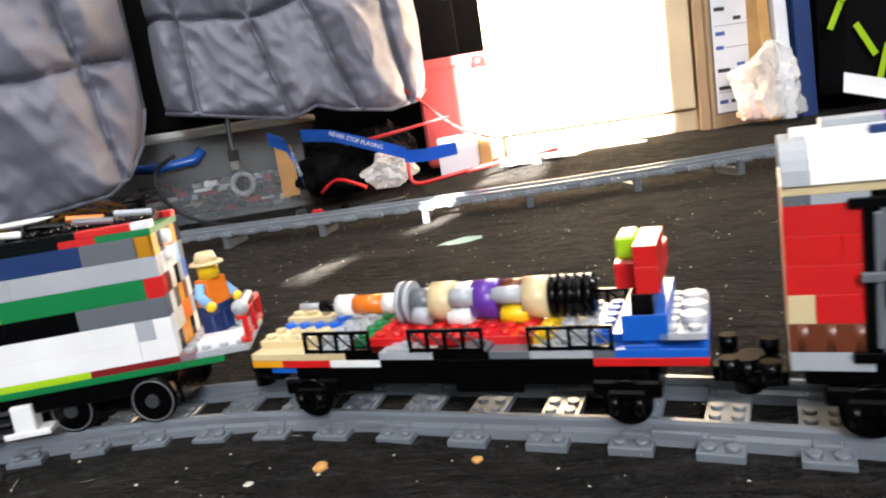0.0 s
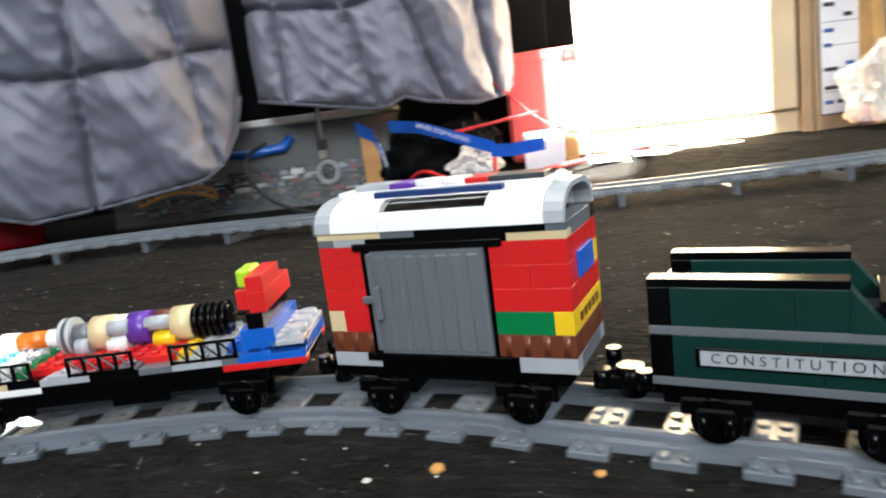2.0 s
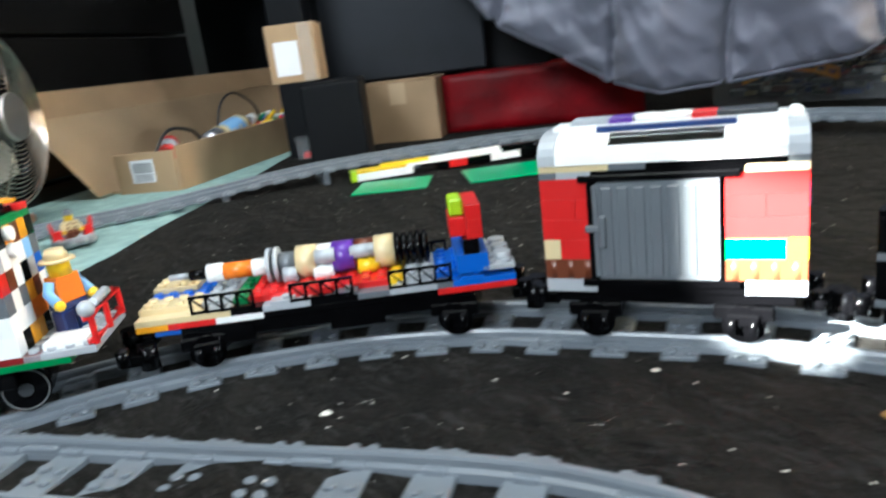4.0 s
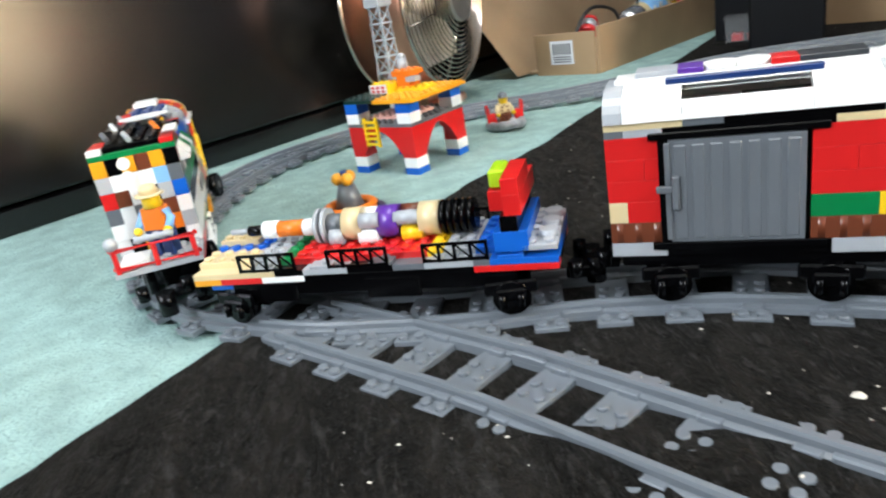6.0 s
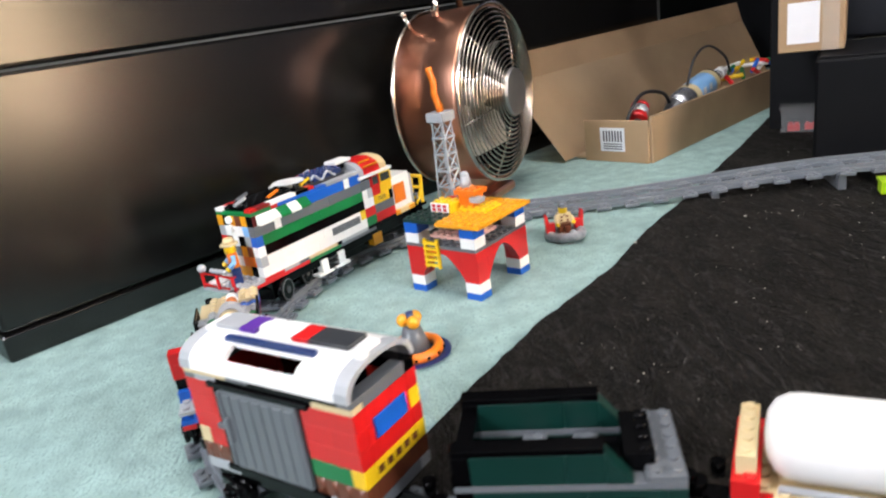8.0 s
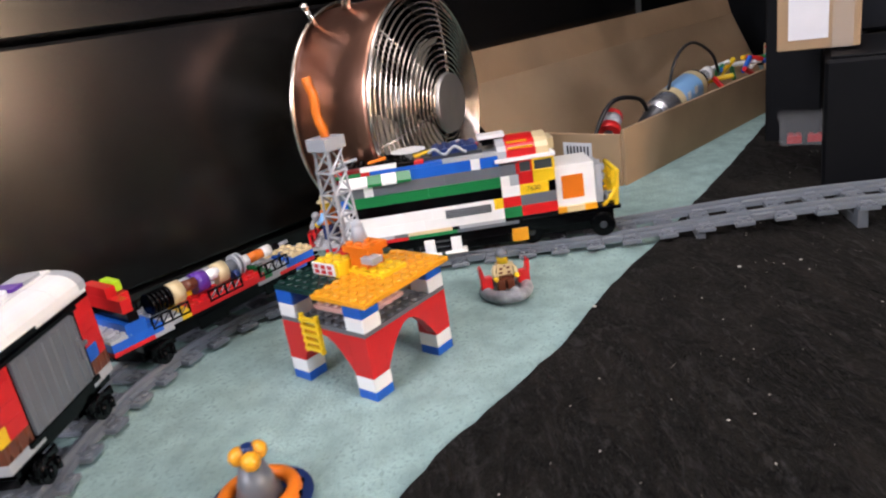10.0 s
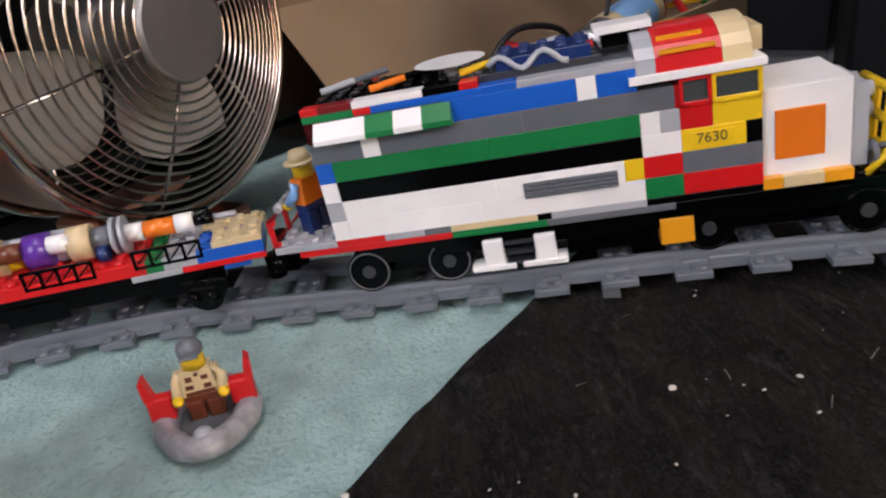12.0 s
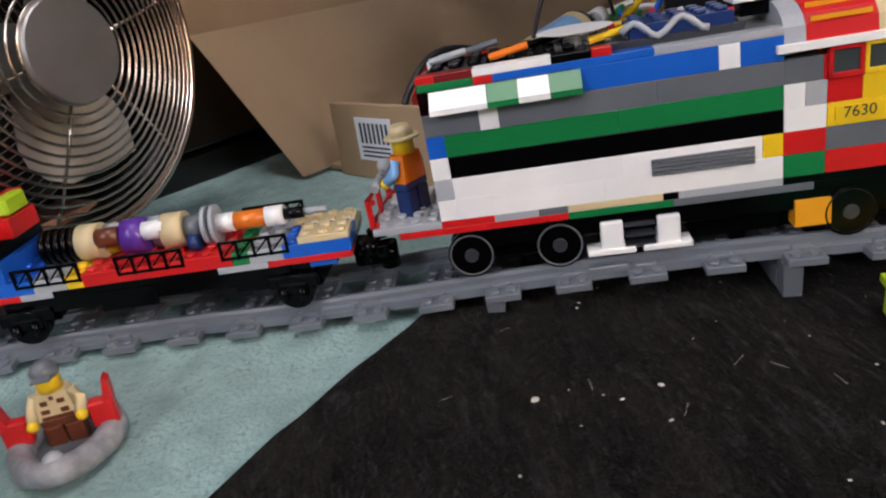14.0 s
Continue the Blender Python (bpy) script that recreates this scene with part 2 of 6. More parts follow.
def add_tube(bm, pts, r, n=8, mi=0):
    """A round tube along a line of points."""
    pts = [Vector(p) for p in pts]
    rings = []
    for i, p in enumerate(pts):
        d = (pts[min(i + 1, len(pts) - 1)] - pts[max(i - 1, 0)]).normalized()
        q = d.to_track_quat("Z", "Y").to_matrix()
        rings.append([bm.verts.new(p + q @ Vector((r * math.cos(2 * math.pi * k / n), r * math.sin(2 * math.pi * k / n), 0))) for k in range(n)])
    for a, b in zip(rings[:-1], rings[1:]):
        best = min(range(n), key=lambda k: (a[0].co - b[k].co).length)
        for k in range(n):
            f = bm.faces.new([a[k], a[(k + 1) % n], b[(k + 1 + best) % n], b[(k + best) % n]])
            f.smooth, f.material_index = True, mi
    for f in (bm.faces.new(rings[0][::-1]), bm.faces.new(rings[-1])):
        f.material_index = mi


def add_ball(bm, c, r, mi=0, n=14, squash=1.0):
    k = bmesh.ops.create_uvsphere(bm, u_segments=n, v_segments=max(6, n // 2), radius=r,
                                  matrix=Matrix.Translation(c) @ Matrix.Diagonal((1, 1, squash, 1)))
    for v in k["verts"]:
        for f in v.link_faces:
            f.smooth, f.material_index = True, mi


def add_torus(bm, c, R, r, axis="Z", n=28, k=8, mi=0):
    q = {"Z": Matrix.Identity(3), "X": Matrix.Rotation(radians(90), 3, "Y"), "Y": Matrix.Rotation(radians(90), 3, "X")}[axis]
    rings = []
    for i in range(n):
        a = 2 * math.pi * i / n
        rings.append([bm.verts.new(Vector(c) + q @ Vector(((R + r * math.cos(2 * math.pi * j / k)) * math.cos(a),
                                                           (R + r * math.cos(2 * math.pi * j / k)) * math.sin(a),
                                                           r * math.sin(2 * math.pi * j / k)))) for j in range(k)])
    for i in range(n):
        for j in range(k):
            f = bm.faces.new([rings[i][j], rings[(i + 1) % n][j], rings[(i + 1) % n][(j + 1) % k], rings[i][(j + 1) % k]])
            f.smooth, f.material_index = True, mi


def brick(parent, x, y, z, lx, ly, h, col, studs=True, name="", ribs=0):
    """A toy brick as a part: x, y, lx, ly in studs, z and h in metres, its corner at x, y, z."""
    kind = name or ("brick" if h > 0.006 else "plate")
    key = (kind, round(lx, 2), round(ly, 2), round(h, 4), col, studs, ribs)
    if key not in MESHES:
        bm = bmesh.new()
        g = 0.00005
        add_box(bm, g, g, 0, lx * U - g, ly * U - g, h - 0.00004, 0.00018)
        if studs:
            for i in range(int(lx)):
                for j in range(int(ly)):
                    c = ((i + 0.5) * U, (j + 0.5) * U)
                    add_cyl(bm, (*c, h - 0.0004), (*c, h + 0.0017), 0.0024, n=10)
        for i in range(ribs):
            for s in (0.0034, ly * U - 0.0034):
                add_cyl(bm, ((i + 0.5) * lx * U / ribs, s, 0.0003), ((i + 0.5) * lx * U / ribs, s, h - 0.0003), 0.0037, n=14)
        me = bpy.data.meshes.new(kind)
        bm.normal_update()
        bm.to_mesh(me)
        bm.free()
        me.materials.append(P[col])
        MESHES[key] = me
    ob = new(kind, MESHES[key])
    ob.parent = parent
    ob.matrix_basis = Matrix.Translation((x * U, y * U, z))
    return ob


def row(parent, x, y, z, h, spec, along="x", studs=False, depth=1, ribs=0):
    """Bricks end to end: spec is a list of (length in studs, colour)."""
    for n, col in spec:
        if col:
            if along == "x":
                brick(parent, x, y, z, n, depth, h, col, studs, ribs=ribs * int(n))
            else:
                brick(parent, x, y, z, depth, n, h, col, studs)
        if along == "x":
            x += n
        else:
            y += n


def letters(name, text, size, material, parent, m, label=""):
    cu = bpy.data.curves.new(name, "FONT")
    cu.body, cu.size, cu.extrude, cu.align_x, cu.align_y = text, size, 0.00008, "CENTER", "CENTER"
    tmp = bpy.data.objects.new(name, cu)
    scene.collection.objects.link(tmp)
    me = bpy.data.meshes.new_from_object(tmp.evaluated_get(bpy.context.evaluated_depsgraph_get()))
    bpy.data.objects.remove(tmp)
    me.materials.clear()
    me.materials.append(material)
    ob = new(name, me)
    ob.parent, ob.matrix_basis = parent, m
    if label:
        ob["label"] = label
    return ob


# ---- the line of the track ----
LOOP = [(.70, .715), (.5, .765), (.372, .797), (.318, .813), (.249, .827), (.182, .841), (.118, .845), (.058, .840), (-.01, .823),
        (-.10, .788), (-.20, .722), (-.245, .672), (-.28, .61), (-.30, .55), (-.312, .48), (-.335, .41), (-.378, .345), (-.42, .314), (-.48, .288),
        (-.55, .275), (-.61, .277), (-.68, .292), (-.74, .318), (-.79, .36), (-.83, .42), (-.848, .49), (-.852, .56), (-.843, .64),
        (-.83, .70), (-.815, .765), (-.797, .83), (-.775, .91)]
LOOP += [(-.752, 1.01), (-.70, 1.13), (-.62, 1.25), (-.51, 1.33), (-.36, 1.375), (-.16, 1.385), (.014, 1.39), (.147, 1.405),
         (.287, 1.42), (.42, 1.45), (.56, 1.49), (.9, 1.5), (1.3, 1.4), (1.5, 1.1), (1.35, .75), (1.0, .66)]
BRANCH = [(-.40, .334), (-.358, .372), (-.30, .430), (-.24, .49), (-.16, .555), (-.115, .593), (-.07, .627), (-.035, .642), (0, .650),
          (.06, .655), (.15, .650), (.3, .63), (.5, .59), (.8, .52)]


def smooth_line(points, closed, step=0.004, width=0.03):
    p = np.array(points + points[:1] if closed else points, float)
    d = np.r_[0, np.cumsum(np.linalg.norm(np.diff(p, axis=0), axis=1))]
    s = np.linspace(0, d[-1], int(d[-1] / step), endpoint=not closed)
    q = np.stack([np.interp(s, d, p[:, k]) for k in range(2)], -1)
    w = int(width / step)
    k = np.exp(-np.linspace(-2, 2, 2 * w + 1) ** 2 / 2)
    k /= k.sum()
    if closed:
        pad = np.concatenate([q[-w:], q, q[:w]])
    else:
        pad = np.concatenate([2 * q[0] - q[w:0:-1], q, 2 * q[-1] - q[-2:-w - 2:-1]])
    return np.stack([np.convolve(pad[:, i], k, "valid") for i in range(2)], -1)


class Line:
    def __init__(self, points, closed, lift=None):
        q = smooth_line(points, closed)
        if closed:
            q = np.concatenate([q, q[:1]])
        self.closed = closed
        self.s = np.r_[0, np.cumsum(np.linalg.norm(np.diff(q, axis=0), axis=1))]
        z = np.array([lift(x, y) if lift else 0.0 for x, y in q])
        self.q = np.c_[q, z]
        self.length = self.s[-1]

    def at(self, s):
        if self.closed:
            s = s % self.length
        return Vector([float(np.interp(s, self.s, self.q[:, k])) for k in range(3)])

    def pose_at(self, s, half=0.012):
        a, b = self.at(s - half), self.at(s + half)
        d = b - a
        yaw, pitch = math.atan2(d.y, d.x), -math.atan2(d.z, math.hypot(d.x, d.y))
        return Matrix.LocRotScale(self.at(s), Euler((0, pitch, yaw)), None)

    def chord(self, front, rear):
        """The pose of a carriage whose two bogies stand at the stations front and rear."""
        a, b = self.at(rear), self.at(front)
        d = b - a
        return Matrix.LocRotScale((a + b) / 2, Euler((0, -math.atan2(d.z, math.hypot(d.x, d.y)), math.atan2(d.y, d.x))), None)


def lift(x, y):
    """The far side of the loop stands on brick supports."""
    t = min(1.0, max(0.0, (y - 0.64) / 0.28)) if (x < -0.55 or y > 1.1) else 0.0
    return 0.016 * t * t * (3 - 2 * t) if x < 1.2 else 0.015 * min(1.0, max(0.0, (y - 0.8) / 0.5))


MAIN = Line(LOOP, True, lift)
SIDE = Line(BRANCH, False)

# ---- room ----
floor = bmesh.new()
add_box(floor, -2.6, -1.6, -0.06, 2.6, 3.0, -0.003)
tagged(part("floor", floor, M["carpet"]), "pale green looped carpet floor", "carpet", kind="structure")


def box_thing(name, x0, y0, z0, x1, y1, z1, material, label, category, kind="", c=0.0):
    bm = bmesh.new()
    add_box(bm, x0, y0, z0, x1, y1, z1, c)
    return tagged(part(name, bm, material), label, category, kind=kind)


box_thing("wall_north", -2.6, 3.0, -0.06, 2.6, 3.1, 2.4, M["wall"], "plain painted room wall", "wall", "structure")
box_thing("wall_east", 2.6, -1.6, -0.06, 2.7, 3.1, 2.4, M["wall"], "plain painted room wall", "wall", "structure")
box_thing("wall_west", -2.7, -1.6, -0.06, -2.6, 3.1, 2.4, M["wall"], "plain painted room wall", "wall", "structure")
box_thing("ceiling", -2.7, -1.7, 2.4, 2.7, 3.1, 2.5, M["ceil"], "plain painted ceiling", "ceiling", "structure")
# the unseen south wall is added with slits, placed so the sun falls in streaks
SLITS = []
for hx, hy, hz, wid, tall in ((-0.075, 0.77, 0.05, 0.045, 0.09), (0.063, 1.165, 0.0, 0.030, 0.045), (0.135, 1.40, 0.0, 0.032, 0.085),
                              (0.215, 1.62, 0.03, 0.10, 0.09), (0.285, 1.76, 0.44, 0.35, 0.78)):
    k = (hy + 1.61) / SUN_WAY.y
    SLITS.append((hx - k * SUN_WAY.x, hz - k * SUN_WAY.z, wid, tall))
south = bmesh.new()
cuts_z = sorted({-0.06, 2.4, *[z - t / 2 for _, z, _, t in SLITS], *[z + t / 2 for _, z, _, t in SLITS]})
for z0, z1 in zip(cuts_z[:-1], cuts_z[1:]):
    holes = sorted((x - w / 2, x + w / 2) for x, z, w, t in SLITS if z - t / 2 < (z0 + z1) / 2 < z + t / 2)
    x = -2.7
    for a, b in holes + [(2.7, 2.7)]:
        add_box(south, x, -1.63, z0, a, -1.6, z1)
        x = b
# added near-black sheet hides the wall, so gaps in the clutter read dark
box_thing("blanket_wall", -0.75, 2.03, -0.003, 1.9, 2.08, 0.95, M["lining"], "near-black sheet added behind the clutter to darken its gaps", "cloth")
tagged(part("wall_south", south, M["wall"]), "unseen wall with slits that shape the sun streaks", "wall", kind="structure")

# ---- felt mat, laid over the carpet ----
EDGE = [(1.2, -1.0), (0.2, -0.05), (-.10, .18), (-.247, .29), (-.324, .347), (-.40, .405), (-.489, .47), (-.557, .524), (-.641, .608), (-.724, .668),
        (-.808, .744), (-.918, .833), (-1.003, .904), (-1.2, 1.06), (-1.7, 1.5)]


MAIN_AT = np.array([tuple(MAIN.pose_at(s).translation)[:2] for s in np.linspace(0, MAIN.length - 0.001, 300)])


def mat_height(x, y):
    h = 0.0012 * noise.noise((x * 5, y * 5, 0)) + 0.0006 * noise.noise((x * 17, y * 17, 3))
    sk = x * 0.8 - y * 0.6
    gap = float(np.min((MAIN_AT[:, 0] - x) ** 2 + (MAIN_AT[:, 1] - y) ** 2)) ** 0.5
    free = min(1.0, max(0.0, (gap - 0.05) / 0.07)) * min(1.0, max(0.0, (1.56 - y) / 0.1)) * min(1.0, max(0.0, (x + 0.42) / 0.1))
    h += free * (0.005 * (1 - 2.6 * abs(noise.noise((x * 6 + y * 2, y * 7 - x * 2, 14)))) - 0.004 * math.exp(-(((x - 0.367) - 0.618 * (y - 1.079)) / 0.006) ** 2))
    h += 0.0016 * (1 - 2 * abs(noise.noise((sk * 9, (x + y) * 3, 4)))) + 0.0009 * noise.noise((x * 36, y * 36, 9))
    ridge = min(1.0, max(0.0, (y - 1.50) / 0.14)) * min(1.0, max(0.0, (x + 0.1) / 0.3))
    fold = max(0.0, 1 - abs((x - 0.5) - 0.55 * (y - 1.0)) / 0.012) * 0.003 * (1 if 0.9 < y < 1.35 else 0)
    return h + 0.034 * ridge + fold


def build_mat():
    bm = bmesh.new()
    e = smooth_line(EDGE, False, 0.012, 0.03)
    way = Vector((0.66, 0.75, 0)).normalized()
    grid = []
    steps = [0, 0.002, 0.006] + [0.006 + 0.022 * i for i in range(1, 130)]
    for i, (x, y) in enumerate(e):
        wob = 0.003 * noise.noise((i * 0.35, 0, 1)) + 0.0015 * noise.noise((i * 1.3, 0, 5))
        line = [bm.verts.new((x + wob * way.x, y + wob * way.y, -0.004))]
        for k, s in enumerate(steps):
            px, py = x + way.x * (s + wob), y + way.y * (s + wob)
            line.append(bm.verts.new((px, py, -0.001 + 0.001 * min(k, 2) / 2 + mat_height(px, py) * min(1, k / 3))))
        grid.append(line)
    for a, b in zip(grid[:-1], grid[1:]):
        for k in range(len(a) - 1):
            f = bm.faces.new([a[k], a[k + 1], b[k + 1], b[k]])
            f.smooth = True
    bmesh.ops.recalc_face_normals(bm, faces=bm.faces)
    return tagged(part("ground_mat", bm, M["matcloth"]), "worn black felt mat speckled with lint", "mat", kind="structure")


build_mat()

# ---- railway track ----


def sleeper_mesh():
    bm = bmesh.new()
    add_box(bm, -U, -4 * U, 0, U, 4 * U, 0.0034, 0.0003)
    for i in (-0.5, 0.5):
        for j in (-3.5, -0.5, 0.5, 3.5):
            add_cyl(bm, (i * U, j * U, 0.003), (i * U, j * U, 0.0051), 0.0024, n=10)
    for s in (-1, 1):
        add_box(bm, -U * 0.55, s * 0.0195 - 0.0052, 0.003, U * 0.55, s * 0.0195 + 0.0052, 0.0058, 0.0004)
    me = bpy.data.meshes.new("sleeper")
    bm.normal_update()
    bm.to_mesh(me)
    bm.free()
    me.materials.append(M["track"])
    return me


def rail_mesh(line, off, s0, s1):
    bm = bmesh.new()
    prof = [(-0.0044, 0.0006), (-0.0040, 0.0046), (-0.0016, 0.0056), (-0.0018, 0.0082), (-0.0012, 0.0096), (0.0012, 0.0096), (0.0018, 0.0082),
            (0.0016, 0.0056), (0.0040, 0.0046), (0.0044, 0.0006)]
    rings = []
    for s in np.linspace(s0, s1, int((s1 - s0) / 0.008)):
        m = line.pose_at(s, 0.004)
        rings.append([bm.verts.new(m @ Vector((0, off + a, b))) for a, b in prof])
    for a, b in zip(rings[:-1], rings[1:]):
        for k in range(len(prof)):
            bm.faces.new([a[k], b[k], b[(k + 1) % len(prof)], a[(k + 1) % len(prof)]])
    bm.faces.new(rings[0])
    bm.faces.new(rings[-1][::-1])
    bmesh.ops.recalc_face_normals(bm, faces=bm.faces)
    return bm


def joint_mesh():
    bm = bmesh.new()
    add_box(bm, -0.009, -0.0045, 0.0030, 0.009, 0.0045, 0.0066, 0.0006)
    me = bpy.data.meshes.new("joint")
    bm.to_mesh(me)
    bm.free()
    me.materials.append(M["track"])
    return me


SLEEPER, JOINT = sleeper_mesh(), joint_mesh()


def track(name, line, s0, s1, label):
    t = thing(name, label, "toy track")
    for side in (-1, 1):
        part("rail", rail_mesh(line, side * 0.0195, s0, s1), M["track"], t)
    n = int((s1 - s0) / 0.032)
    for i in range(n):
        s = s0 + (i + 0.5) * 0.032
        ob = new("sleeper", SLEEPER)
        ob.parent, ob.matrix_basis = t, line.pose_at(s)
        if i % 4 == 0:
            for side in (-1, 1):
                j = new("joint", JOINT)
                j.parent, j.matrix_basis = t, line.pose_at(s - 0.016) @ Matrix.Translation((0, side * 0.0195, 0))
    return t


track("railway_track", MAIN, 0.0, MAIN.length - 0.001, "grey plastic toy railway loop on the mat")
track("branch_track", SIDE, 0.10, SIDE.length, "grey plastic toy track branching off at a switch")


def support(x, y, tall, s):
    m = MAIN.pose_at(s)
    bm = bmesh.new()
    for s2 in (-1, 1):
        add_box(bm, -U * 0.5, s2 * 3.0 * U - 0.0045, 0, U * 0.5, s2 * 3.0 * U + 0.0045, tall, 0.0004)
    add_box(bm, -U * 0.5, -2.4 * U, 0, U * 0.5, 2.4 * U, tall * 0.6, 0.0004)
    ob = part("track_support", bm, P["grey"], m=Matrix.LocRotScale((m.translation.x, m.translation.y, -0.001), m.to_quaternion(), None))
    return tagged(ob, "grey brick pillar under the raised track", "support", "track supports")


for k in range(200):
    s = k * 0.128 + 0.076
    if s < MAIN.length:
        p = MAIN.at(s)
        if p.z > 0.007:
            support(p.x, p.y, p.z + 0.001, s)

# ---- the train: x forward, y to the left, z up from the floor; built in studs ----


def wheelset(parent, x, r=0.0085, rim="black"):
    for s in (-1, 1):
        bm = bmesh.new()
        add_cyl(bm, (x, s * 0.017, 0.0096 + r), (x, s * 0.0225, 0.0096 + r), r, n=20)
        w = part("wheel", bm, P["black"], parent)
        bm = bmesh.new()
        add_torus(bm, (x, s * 0.0226, 0.0096 + r), r * 0.90, r * 0.040, "Y", n=24, k=6)
        part("rim", bm, M["rim"] if rim != "black" else P["black"], w)
        bm = bmesh.new()
        add_cyl(bm, (x, s * 0.0222, 0.0096 + r), (x, s * 0.0236, 0.0096 + r), r * 0.3, n=10)
        part("hub", bm, P["dgrey"], w)


def bogie(car, x, r=0.0085, base=0.0, rim="black", name="bogie"):
    """A pivoting unit: one axle in round journal frames, or two open axles when it has a base."""
    b = new(name)
    b.parent, b.matrix_basis = car, Matrix.Translation((x, 0, 0))
    for s in (-1, 1) if base else (0,):
        wheelset(b, s * base, r, rim)
    bm = bmesh.new()
    half = base + 0.010
    add_box(bm, -half, -0.013, 0.014, half, 0.013, 0.026, 0.001)
    part("bogie_frame", bm, P["black"], b)
    if not base:
        for s in (-1, 1):
            bm = bmesh.new()
            add_cyl(bm, (0, s * 0.0238, 0.0185), (0, s * 0.0262, 0.0182), 0.0090, n=20)
            add_box(bm, -0.0125, s * 0.0250 - 0.0014, 0.0200, 0.0125, s * 0.0250 + 0.0014, 0.0268, 0.0010)
            add_box(bm, -0.0070, s * 0.0268 - 0.0012, 0.0175, 0.0070, s * 0.0268 + 0.0012, 0.0235, 0.0010)
            for q in (-1, 1):
                add_cyl(bm, (q * 0.0044, s * 0.0285, 0.0150), (q * 0.0044, s * 0.0285, 0.0215), 0.0018, n=10)
            part("journal_frame", bm, P["black"], b)
    return b


def coupling(car, x, sign):
    bm = bmesh.new()
    add_box(bm, min(x, x + sign * 0.016), -0.004, 0.017, max(x, x + sign * 0.016), 0.004, 0.023, 0.0006)
    add_cyl(bm, (x + sign * 0.014, 0, 0.014), (x + sign * 0.014, 0, 0.027), 0.0048, n=14)
    add_cyl(bm, (x + sign * 0.006, -0.012, 0.022), (x + sign * 0.006, -0.012, 0.030), 0.0034, n=10)
    add_cyl(bm, (x + sign * 0.006, 0.012, 0.022), (x + sign * 0.006, 0.012, 0.030), 0.0034, n=10)
    part("coupling", bm, P["black"], car)


def chassis(car, length, z0, z1, half=0.0225):
    bm = bmesh.new()
    add_box(bm, -length / 2, -half, z0, length / 2, half, z1, 0.0006)
    return part("chassis", bm, P["black"], car)


